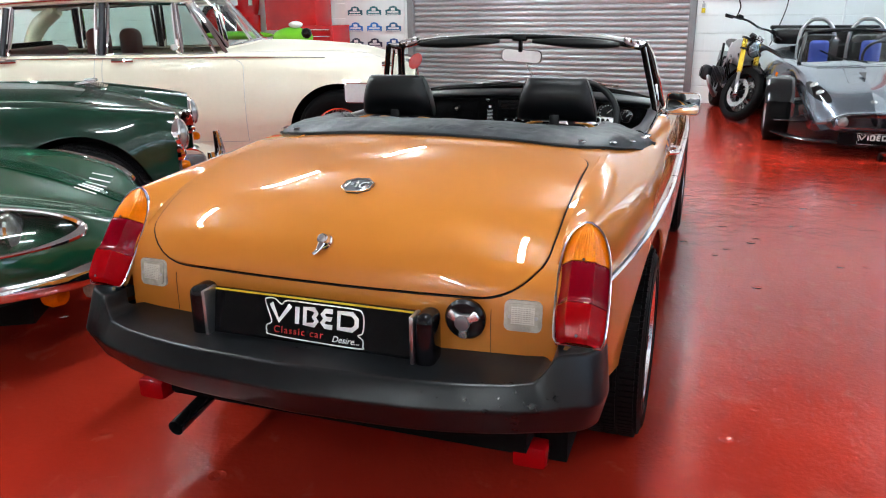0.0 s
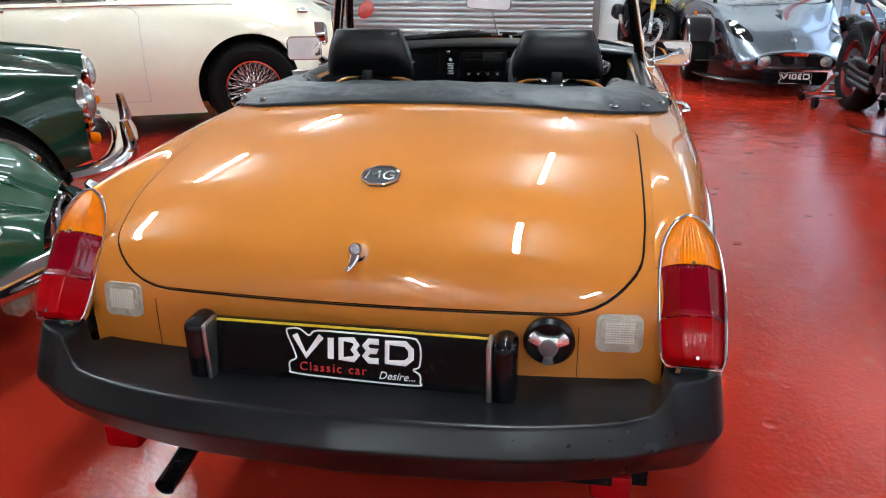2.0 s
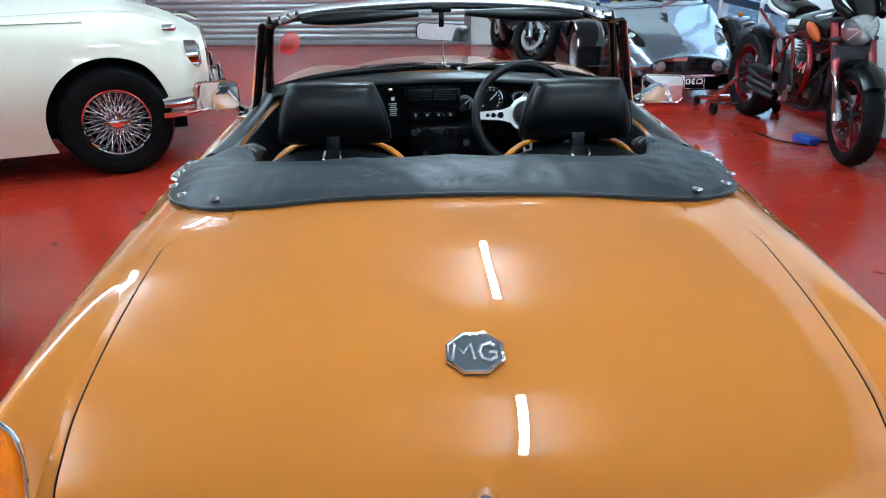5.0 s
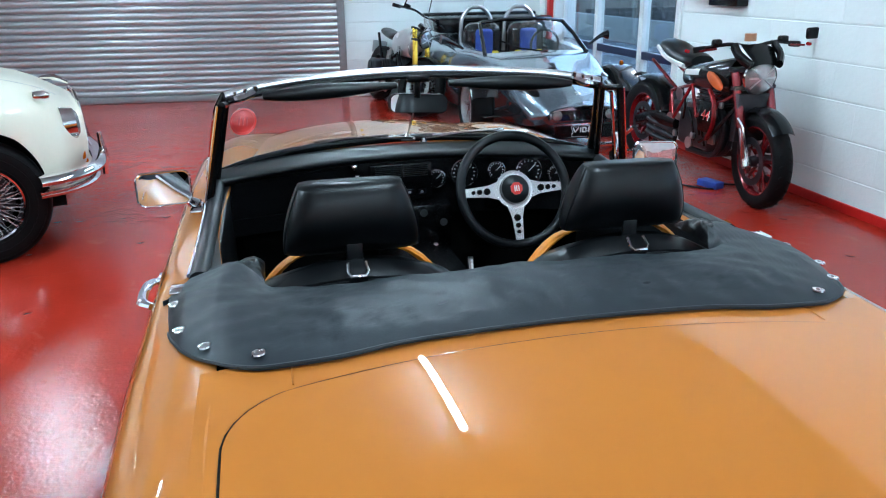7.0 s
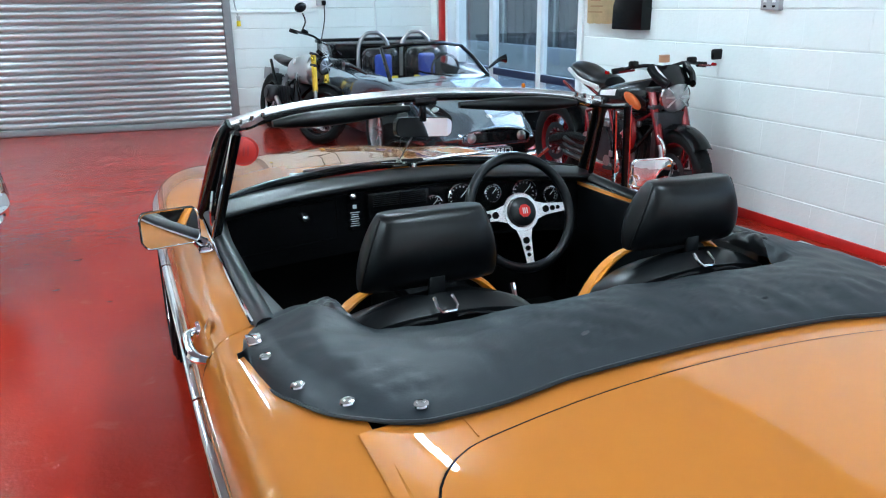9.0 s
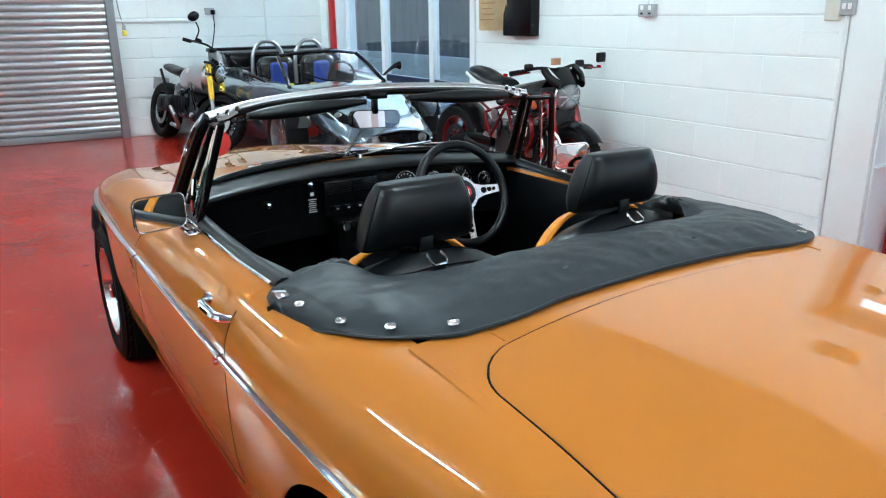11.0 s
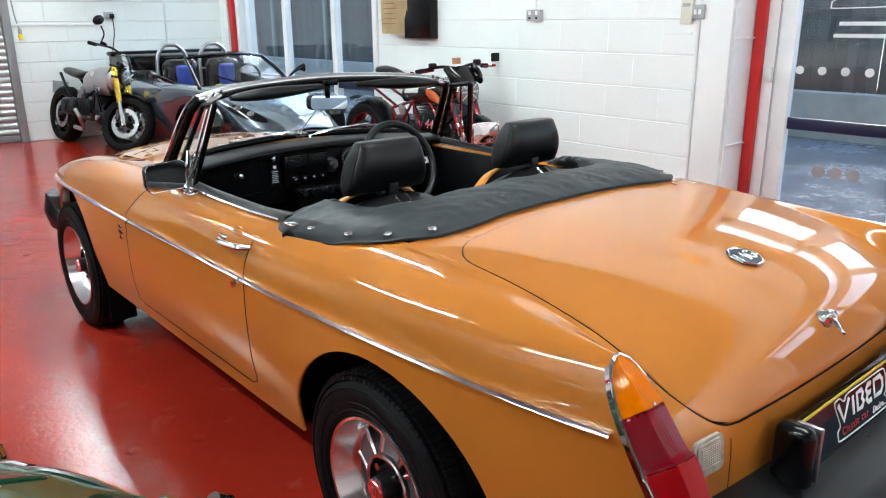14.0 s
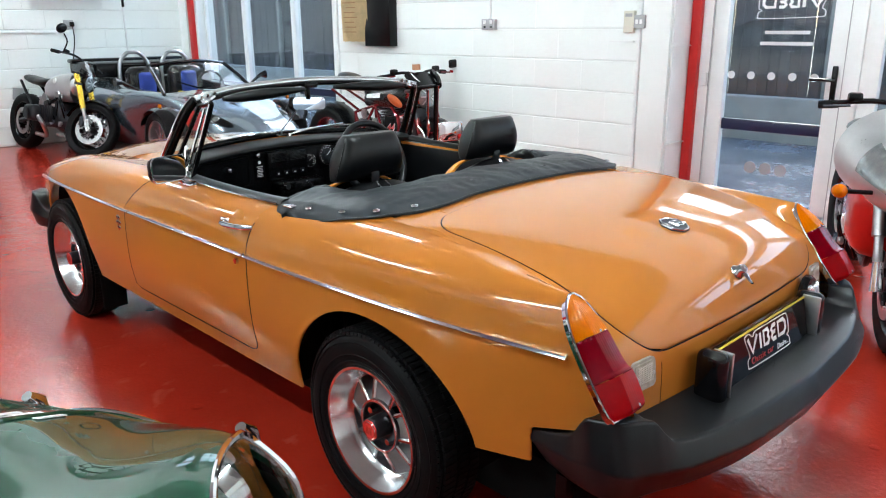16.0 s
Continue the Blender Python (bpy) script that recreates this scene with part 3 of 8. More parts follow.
# ---- the bronze roadster ----
car = thing("roadster_car", "bronze-yellow classic open two-seat roadster with black rubber bumpers", "car")
BODY = M["bronze"]
HUB_R, HUB_F, HUB_Z, ARCH = 0.685, 2.99, 0.295, 0.345

# wing: control curves along y, from the sill up over the shoulder to the deck edge
k_sill = spline([(-0.10, (0.55, 0.42)), (0.15, (0.640, 0.385)), (0.4, (0.675, 0.35)), (0.7, (0.692, 0.285)), (1.3, (0.697, 0.280)), (2.6, (0.697, 0.280)), (3.1, (0.675, 0.290)), (3.5, (0.57, 0.36)), (3.68, (0.40, 0.42))])
k_low = spline([(-0.10, (0.575, 0.52)), (0.1, (0.635, 0.50)), (0.7, (0.715, 0.46)), (1.4, (0.730, 0.45)), (2.4, (0.730, 0.45)), (3.0, (0.715, 0.47)), (3.45, (0.635, 0.50)), (3.68, (0.47, 0.52))])
k_trim = spline([(-0.10, (0.60, 0.66)), (0.08, (0.643, 0.675)), (0.4, (0.690, 0.676)), (0.7, (0.715, 0.675)), (1.3, (0.732, 0.673)), (2.2, (0.732, 0.668)), (2.9, (0.715, 0.662)), (3.3, (0.668, 0.645)), (3.55, (0.585, 0.615)), (3.68, (0.49, 0.585))])
k_shou = spline([(-0.10, (0.615, 0.755)), (0.08, (0.640, 0.755)), (0.4, (0.676, 0.766)), (0.7, (0.694, 0.772)), (1.2, (0.702, 0.778)), (2.0, (0.704, 0.778)), (2.5, (0.700, 0.766)), (2.9, (0.684, 0.742)), (3.3, (0.630, 0.698)), (3.55, (0.54, 0.65)), (3.68, (0.44, 0.61))])
k_crown = spline([(-0.10, (0.595, 0.785)), (0.08, (0.606, 0.803)), (0.3, (0.618, 0.815)), (0.6, (0.625, 0.824)), (0.9, (0.630, 0.826)), (1.2, (0.640, 0.818)), (1.6, (0.645, 0.812)), (2.0, (0.640, 0.814)), (2.5, (0.620, 0.808)), (2.9, (0.590, 0.785)), (3.3, (0.53, 0.728)), (3.55, (0.45, 0.672)), (3.68, (0.38, 0.63))])
k_edge = spline([(-0.10, (0.545, 0.58)), (-0.02, (0.547, 0.660)), (0.05, (0.548, 0.725)), (0.2, (0.549, 0.788)), (0.45, (0.550, 0.834)), (0.66, (0.550, 0.851)), (0.9, (0.550, 0.852)), (1.2, (0.560, 0.832)), (1.6, (0.585, 0.818)), (2.0, (0.57, 0.822)), (2.5, (0.50, 0.805)), (2.9, (0.46, 0.775)), (3.3, (0.40, 0.725)), (3.55, (0.33, 0.67)), (3.68, (0.28, 0.635))])
WING = (k_sill, k_low, k_trim, k_shou, k_crown, k_edge)


def wing_point(y, t):
    a = [k(y) for k in WING]
    x, z = chain(a, t)
    return x, y, z


def lamp_plane(y, z):
    """Positive ahead of the raked tail lamp face."""
    return (y - (0.100 - (0.80 - z) * 0.70)) * 0.8


def arch(y, z):
    r = (math.hypot((y - 0.70) / (0.385 if y < 0.70 else 0.338), (z - HUB_Z) / 0.327) - 1) * 0.33
    f = math.hypot(y - HUB_F, (z - HUB_Z) * 0.98) - ARCH - 0.012
    return min(r, f)


def door_in(y, z):
    """Positive inside the door's outline."""
    front = 2.185 + max(0.0, 0.66 - z) * 0.05 - max(0.0, z - 0.68) * 1.35
    rear = 1.255 - max(0.0, z - 0.70) * 0.22
    d = min(front - y, y - rear, z - 0.335)
    r = 0.045
    if y - rear < r and z - 0.335 < r:
        d = r - math.hypot(r - (y - rear), r - (z - 0.335))
    return d


YS = lin(-0.10, 0.30, 20) + lin(0.30, 1.20, 30)[1:] + lin(1.20, 2.20, 34)[1:] + lin(2.20, 3.68, 46)[1:]
US = lin(0, 1, 44)
for s, nm in ((-1, "left"), (1, "right")):
    P = lambda y, t, s=s: (s * wing_point(y, t)[0], y, wing_point(y, t)[2])
    GAP = 0.0036
    rear_cut = lambda y, t, p: min(lamp_plane(p[1], p[2]), max(p[1] - 0.17, p[2] - (0.512 - 0.23 * p[1])))
    skin("wing_panel", P, YS, US, BODY, car, (lambda y, t, p: arch(p[1], p[2]), rear_cut, lambda y, t, p: -GAP - door_in(p[1], p[2])), 0.008, flip=(s < 0))
    dr = skin("door", P, lin(1.15, 2.25, 60), US, BODY, car, (lambda y, t, p: door_in(p[1], p[2]) - GAP,), 0.012, flip=(s < 0))

    # dark rubber seals in the door gap
    def on_wing(y, z, s=s):
        a, b = 0.0, 0.86
        for _ in range(22):
            m = (a + b) / 2
            if wing_point(y, m)[2] < z:
                a = m
            else:
                b = m
        return Vector((s * (wing_point(y, a)[0] - 0.0012), y, z))
    loop = []
    for k in range(90):
        q = radians(118 + 304 * k / 89)
        a, b = 0.0, 0.9
        for _ in range(26):
            m = (a + b) / 2
            if door_in(1.70 + m * math.cos(q), 0.60 + m * math.sin(q)) > 0:
                a = m
            else:
                b = m
        y, z = 1.70 + a * math.cos(q), 0.60 + a * math.sin(q)
        if z < 0.80:
            loop.append(on_wing(y, z))
    part("door_seal", bar(loop, 0.0021, 5), M["rubber"], car, "dark shut line seal")

# boot deck: centre and edge profiles by arc, blended across
k_dc = spline([(0.0, (0.74, 0.874)), (0.08, (0.66, 0.872)), (0.3, (0.44, 0.858)), (0.55, (0.195, 0.822)), (0.68, (0.078, 0.782)), (0.78, (0.004, 0.722)), (0.86, (-0.030, 0.650)), (0.92, (-0.038, 0.590)), (1.02, (-0.040, 0.49))])
k_de = spline([(0.0, (0.74, 0.853)), (0.08, (0.66, 0.851)), (0.3, (0.45, 0.834)), (0.55, (0.20, 0.788)), (0.68, (0.095, 0.746)), (0.78, (0.028, 0.703)), (0.86, (-0.008, 0.643)), (0.92, (-0.014, 0.590)), (1.02, (-0.015, 0.49))])


def deck_point(x, v):
    c, e = k_dc(v), k_de(v)
    w = min(abs(x) / 0.55, 1.05) ** 2.3
    y, z = c[0] + (e[0] - c[0]) * w, c[1] + (e[1] - c[1]) * w
    return x, y, z


def at_deck(x, v):
    p = Vector(deck_point(x, v))
    a = Vector(deck_point(x + 1e-3, v)) - Vector(deck_point(x - 1e-3, v))
    b = Vector(deck_point(x, v - 1e-3)) - Vector(deck_point(x, v + 1e-3))
    a.normalize()
    n = a.cross(b).normalized()
    b = n.cross(a)
    return Matrix(((a.x, b.x, n.x, p.x), (a.y, b.y, n.y, p.y), (a.z, b.z, n.z, p.z), (0, 0, 0, 1)))


def lid_in(x, v):
    half = 0.533 - max(0.0, v - 0.62) * 0.05
    front = 0.055 + 0.055 * (x / 0.53) ** 2
    return sd_round_rect(x / half * 0.53, v, -0.53, 0.53, front, 0.868 - 0.010 * (x / 0.5) ** 2, 0.14 if v > 0.5 else 0.10)


XS, VS = lin(-0.570, 0.570, 62), lin(0.0, 1.0, 70)
skin("rear_deck", deck_point, XS, VS, BODY, car, (lambda x, v, p: -0.0026 - lid_in(x, v),), 0.015, flip=True)
lid = skin("boot_lid", lambda x, v: Vector(deck_point(x, v)) + Vector((0, 0, 0.0015)), XS, VS, BODY, car, (lambda x, v, p: lid_in(x, v) - 0.0026,), 0.012, flip=True)
seal = []
for k in range(140):
    q = 2 * math.pi * k / 140
    a, b = 0.0, 0.8
    for _ in range(26):
        m = (a + b) / 2
        if lid_in(m * math.cos(q), 0.46 + m * math.sin(q)) > 0:
            a = m
        else:
            b = m
    seal.append(Vector(deck_point(a * math.cos(q), 0.46 + a * math.sin(q))) - Vector((0, -0.0006, 0.0012)))
part("boot_seal", bar(seal, 0.0017, 5, True), M["rubber"], car, "dark shut line seal")
# front deck, scuttle and bonnet
k_bc = spline([(2.16, 0.845), (2.3, 0.868), (2.6, 0.850), (3.0, 0.815), (3.3, 0.762), (3.55, 0.69), (3.68, 0.64)])
ke = k_edge


def bonnet_point(a, y):
    e = ke(y)
    w = abs(a) ** 2.2
    return a * e[0], y, k_bc(y) + (e[1] - k_bc(y)) * w


skin("bonnet", bonnet_point, lin(-1, 1, 36), lin(2.16, 3.68, 40), BODY, car, (lambda a, y, p: y - 2.17 - 0.13 * (1 - a * a),), 0.01)


def wheel(parent, centre, side, radius, width, rim_r, style, tread=True, turn=0.0):
    """A road wheel whose outer face looks along side (a unit vector); its parts lie under one wheel part."""
    w = thing("wheel", "", "")
    w.parent = parent
    q = Vector(side).normalized().to_track_quat("Z", "Y").to_matrix().to_4x4()
    w.matrix_basis = Matrix.Translation(centre) @ q
    h = width / 2
    prof = [(rim_r * 0.97, -h * 0.95), (rim_r + 0.012, -h), (radius * 0.86, -h * 1.06), (radius * 0.965, -h * 0.86), (radius, -h * 0.62), (radius * 1.002, 0), (radius, h * 0.62),
            (radius * 0.965, h * 0.86), (radius * 0.93, h * 1.0), (radius * 0.86, h * 1.06), (radius * 0.80, h * 1.05), (rim_r + 0.022, h * 1.02), (rim_r + 0.006, h * 0.97), (rim_r, h * 0.90)]
    part("tyre", lathe(prof, (0, 0, 0), (0, 0, 1), 64), M["rubber"], w, angle=50)
    for rr, zz in ((radius * 0.905, h * 1.03), (radius * 0.78, h * 1.05), (rim_r + 0.014, h * 1.01)):
        part("sidewall_ring", bar([(rr * math.cos(2 * math.pi * k / 48), rr * math.sin(2 * math.pi * k / 48), zz) for k in range(48)], 0.0022, 5, True), M["rubber"], w)
    if tread:
        bm = bmesh.new()
        n = 96
        for k in range(n):
            a = 2 * math.pi * k / n
            for z, wz, sh in ((-h * 0.55, h * 0.5, 0.0), (0, h * 0.42, 0.5), (h * 0.55, h * 0.5, 0.0), (h * 0.86, h * 0.16, 0.5)):
                b = a + sh * 2 * math.pi / n
                rr = radius + 0.004 if z < h * 0.8 else radius * 0.972
                box(bm, (0, 0, 0), (0.009, radius * 2 * math.pi / n * 0.80, wz), m=pose(0, 0, 0, 0, 0, math.degrees(b)) @ pose(rr, 0, z, 0, (20 if z > h * 0.8 else 0), 0))
        tagged(part("tread", bm, M["rubber"], w, smooth=False), kind="stuff")
    if style == "five_spoke":
        part("rim", lathe([(rim_r, h * 0.92), (rim_r * 0.985, h * 1.0), (rim_r * 0.945, h * 0.99), (rim_r * 0.93, h * 0.90), (rim_r * 0.84, h * 0.42), (rim_r * 0.80, h * 0.22), (rim_r * 0.785, h * 0.20), (rim_r * 0.775, -h * 0.9)], (0, 0, 0), (0, 0, 1), 56), M["riml"], w)
        part("barrel", lathe([(rim_r * 0.78, -h * 0.9), (0.05, -h * 0.9)], (0, 0, 0), (0, 0, 1), 32), M["plastic"], w)
        for k in range(5):
            a = radians(72 * k + turn)
            bm = bmesh.new()
            r0, r1 = rim_r * 0.36, rim_r * 0.80
            pts = [(r0, -0.040), (r1, -0.058), (r1, 0.058), (r0, 0.040)]
            lo = [bm.verts.new((x, y, -h * 0.35)) for x, y in pts]
            hi = [bm.verts.new((x, y * 0.80, h * (0.40 if x < 0.1 else 0.12))) for x, y in pts]
            for i in range(4):
                bm.faces.new((lo[i], lo[(i + 1) % 4], hi[(i + 1) % 4], hi[i]))
            bm.faces.new(hi)
            bmesh.ops.rotate(bm, cent=(0, 0, 0), matrix=Matrix.Rotation(a, 3, "Z"), verts=bm.verts)
            part("spoke", bm, M["spokeface"], w, angle=20)
            for s in (-1, 1):
                bm = bmesh.new()
                tube_pts(bm, [(r0, s * 0.033, h * 0.43), (r1, s * 0.047, h * 0.17)], 0.0072, 6, flat=0.7)
                bmesh.ops.rotate(bm, cent=(0, 0, 0), matrix=Matrix.Rotation(a, 3, "Z"), verts=bm.verts)
                part("spoke_edge", bm, M["alu"], w)
        part("hub_ring", lathe([(rim_r * 0.40, h * 0.30), (rim_r * 0.42, h * 0.50), (rim_r * 0.37, h * 0.52), (rim_r * 0.35, h * 0.30), (rim_r * 0.18, h * 0.22), (rim_r * 0.17, h * 0.85), (rim_r * 0.15, h * 0.90), (0.0, h * 0.90)], (0, 0, 0), (0, 0, 1), 40), M["iron"], w)
        part("hub_rim", bar([(rim_r * 0.395 * math.cos(t), rim_r * 0.395 * math.sin(t), h * 0.515) for t in (2 * math.pi * k / 40 for k in range(40))], 0.0045, 6, True), M["alu"], w)
        part("centre_cap", flat_poly([(0.031 * math.cos(radians(22.5 + 45 * k)), 0.031 * math.sin(radians(22.5 + 45 * k))) for k in range(8)], pose(0, 0, h * 0.90), 0.003), M["sticker"], w, "red octagonal cap")
        bm = bmesh.new()
        tube_pts(bm, [(0.026 * math.cos(radians(22.5 + 45 * k)), 0.026 * math.sin(radians(22.5 + 45 * k)), h * 0.90 + 0.0035) for k in range(8)], 0.0016, 5, True)
        for x in (-0.009, 0.0, 0.009):
            box(bm, (x, 0, h * 0.90 + 0.004), (0.004, 0.024, 0.002))
        part("cap_mark", bm, M["chrome"], w)
        for k in range(4):
            a = radians(90 * k + 30 + turn)
            bm = bmesh.new()
            disc(bm, (rim_r * 0.27 * math.cos(a), rim_r * 0.27 * math.sin(a), h * 0.36), (0, 0, 1), 0.0115, 0.010, 0.03, 6)
            part("wheel_nut", bm, M["chrome"], w)
    elif style == "wire":
        part("rim", lathe([(rim_r, h * 0.92), (rim_r * 0.985, h * 1.0), (rim_r * 0.94, h * 0.96), (rim_r * 0.90, h * 0.55), (rim_r * 0.88, -h * 0.5), (rim_r * 0.90, -h * 0.9)], (0, 0, 0), (0, 0, 1), 48), M["chrome"], w)
        part("brake_drum", lathe([(rim_r * 0.8, -h * 0.7), (rim_r * 0.8, -h * 0.4), (0.0, -h * 0.4)], (0, 0, 0), (0, 0, 1), 28), M["iron"], w)
        bm = bmesh.new()
        n = 30
        for k in range(n):
            a, b = 2 * math.pi * k / n, 2 * math.pi * (k + (1.9 if k % 2 else -1.9)) / n
            tube_pts(bm, [(0.042 * math.cos(b), 0.042 * math.sin(b), h * 0.62), (rim_r * 0.89 * math.cos(a), rim_r * 0.89 * math.sin(a), h * 0.05)], 0.0036, 4, caps=False)
            tube_pts(bm, [(0.046 * math.cos(a), 0.046 * math.sin(a), h * 0.1), (rim_r * 0.90 * math.cos(b), rim_r * 0.90 * math.sin(b), h * 0.55)], 0.0036, 4, caps=False)
        part("spokes", bm, M["alu"], w)
        part("hub", lathe([(0.05, -h * 0.2), (0.048, h * 0.7), (0.036, h * 0.9), (0.0, h * 0.95)], (0, 0, 0), (0, 0, 1), 20), M["chrome"], w)
        bm = bmesh.new()
        box(bm, (0, 0, h * 0.9), (0.15, 0.026, 0.018), 0.006)
        part("spinner", bm, M["chrome"], w)
    elif style == "alloy":
        part("rim", lathe([(rim_r, h * 0.92), (rim_r * 0.98, h * 0.98), (rim_r * 0.92, h * 0.90), (rim_r * 0.88, h * 0.2), (rim_r * 0.88, -h * 0.8), (0.04, -h * 0.8)], (0, 0, 0), (0, 0, 1), 40), M["steel"], w)
        for k in range(8):
            bm = bmesh.new()
            box(bm, (rim_r * 0.52, 0, h * 0.55), (rim_r * 0.82, 0.022, 0.02), 0.004, m=pose(0, 0, 0, 0, 0, 45 * k))
            part("spoke", bm, M["alu"], w)
        part("hub", lathe([(0.05, h * 0.3), (0.045, h * 0.68), (0.0, h * 0.70)], (0, 0, 0), (0, 0, 1), 20), M["alu"], w)
    return w


for s in (-1, 1):
    wheel(car, (s * 0.640, HUB_R - 0.004, 0.284), (s, 0, 0), 0.284, 0.165, 0.188, "five_spoke", turn=14)
    wheel(car, (s * 0.640, HUB_F, 0.284), (s, 0, 0), 0.284, 0.165, 0.188, "five_spoke", turn=40)
    # dark wheel wells and flaps
    for hy in (HUB_R, HUB_F):
        bm = bmesh.new()
        ring = [(hy + (ARCH + 0.02) * math.cos(a), HUB_Z + (ARCH + 0.02) * math.sin(a)) for a in (math.pi * k / 20 for k in range(21))]
        A = [bm.verts.new((s * (min(k_sill(y)[0], k_low(y)[0]) - 0.012), y, z)) for y, z in ring]
        B = [bm.verts.new((s * 0.40, y, z)) for y, z in ring]
        for i in range(20):
            bm.faces.new((A[i], A[i + 1], B[i + 1], B[i]))
        bm.faces.new(B)
        part("wheel_arch_liner", bm, M["carpet"], car)
    part("mud_flap", boxes(((s * 0.645, HUB_F - 0.335, 0.22), (0.11, 0.008, 0.23)), bevel=0.003), M["carpet"], car, "black rubber mud flap")
part("underbody", boxes(((0, 1.7, 0.27), (1.16, 3.2, 0.16)), ((0, 0.25, 0.36), (1.0, 0.5, 0.2)), ((0, 1.7, 0.17), (0.35, 2.6, 0.08))), M["carpet"], car)

# rear bumper: rails swept from the side ends round the corners to the middle
r_in = spline([(0.0, (0.60, 0.19, 0.455)), (0.12, (0.60, 0.08, 0.490)), (0.20, (0.580, 0.00, 0.562)), (0.27, (0.574, -0.032, 0.569)), (0.305, (0.573, -0.040, 0.569)), (0.318, (0.571, -0.042, 0.560)), (0.330, (0.562, -0.044, 0.528)), (0.345, (0.545, -0.020, 0.524)), (0.40, (0.48, 0.0, 0.524)), (0.6, (0.28, 0.0, 0.523)), (1.0, (0.0, 0.0, 0.523))])
r_top = spline([(0.0, (0.636, 0.18, 0.462)), (0.12, (0.650, 0.06, 0.500)), (0.20, (0.672, -0.005, 0.572)), (0.235, (0.664, -0.045, 0.575)), (0.25, (0.648, -0.070, 0.575)), (0.28, (0.612, -0.094, 0.575)), (0.305, (0.585, -0.108, 0.571)), (0.330, (0.560, -0.124, 0.540)), (0.350, (0.540, -0.136, 0.520)), (0.40, (0.485, -0.157, 0.515)), (0.6, (0.28, -0.194, 0.514)), (1.0, (0.0, -0.208, 0.514))])
r_mid = spline([(0.0, (0.645, 0.17, 0.440)), (0.12, (0.668, 0.05, 0.450)), (0.20, (0.684, -0.030, 0.468)), (0.235, (0.678, -0.078, 0.468)), (0.25, (0.662, -0.104, 0.468)), (0.28, (0.628, -0.124, 0.468)), (0.305, (0.602, -0.138, 0.467)), (0.330, (0.578, -0.150, 0.466)), (0.350, (0.556, -0.162, 0.466)), (0.40, (0.498, -0.184, 0.465)), (0.6, (0.285, -0.226, 0.465)), (1.0, (0.0, -0.243, 0.465))])
r_low = spline([(0.0, (0.64, 0.12, 0.395)), (0.12, (0.66, 0.03, 0.388)), (0.20, (0.664, -0.03, 0.386)), (0.25, (0.634, -0.076, 0.386)), (0.345, (0.545, -0.116, 0.388)), (0.40, (0.480, -0.143, 0.388)), (0.6, (0.275, -0.186, 0.388)), (1.0, (0.0, -0.202, 0.388))])
r_und = spline([(0.0, (0.59, 0.13, 0.385)), (0.22, (0.58, 0.02, 0.372)), (0.38, (0.46, -0.03, 0.368)), (1.0, (0.0, -0.05, 0.368))])
P_SEQ = lin(0, 0.18, 10) + lin(0.18, 0.29, 16)[1:] + lin(0.29, 0.36, 20)[1:] + lin(0.36, 1.0, 22)[1:]
P_SEQ = P_SEQ + [2 - p for p in reversed(P_SEQ[:-1])]


def bumper_mesh():
    """Sections between the rails, each edge eased by a small fillet."""
    bm = bmesh.new()
    rows = []
    for q in P_SEQ:
        s, p = (-1, q) if q < 1 else (1, 2 - q)
        c = [Vector(r(p)) for r in (r_in, r_top, r_mid, r_low, r_und)]
        for v in c:
            v.x *= s
        down = c[0] - Vector((0, 0, 0.03))
        mid = c[0].lerp(c[1], 0.55) - Vector((0, 0, 0.005))
        sec = [down, c[0], c[0].lerp(mid, 0.5), mid]
        for i, rad in ((1, 0.008), (2, 0.007), (3, 0.014)):
            a, o, b = (mid, c[1], c[2]) if i == 1 else (c[i - 1], c[i], c[i + 1])
            pa, pb = o + (a - o).normalized() * rad, o + (b - o).normalized() * rad
            sec += [pa, pa * 0.5625 + o * 0.375 + pb * 0.0625, pa * 0.25 + o * 0.5 + pb * 0.25, pa * 0.0625 + o * 0.375 + pb * 0.5625, pb]
        sec.append(c[4])
        rows.append([bm.verts.new(v) for v in sec])
    for a, b in zip(rows, rows[1:]):
        for i in range(len(a) - 1):
            bm.faces.new((a[i], a[i + 1], b[i + 1], b[i]))
    bm.faces.new(rows[0])
    bm.faces.new(rows[-1])
    return bm


part("rear_bumper", bumper_mesh(), M["bumper"], car, "matt black moulded rubber bumper", angle=26)
bm = bumper_mesh()
for v in bm.verts:
    v.co.y = 3.56 - v.co.y
    v.co.z -= 0.05
part("front_bumper", bm, M["bumper"], car, "matt black moulded rubber bumper", angle=50)
part("rear_valance", boxes(((0, 0.03, 0.45), (1.04, 0.12, 0.14)), bevel=0.02), M["bumper"], car)

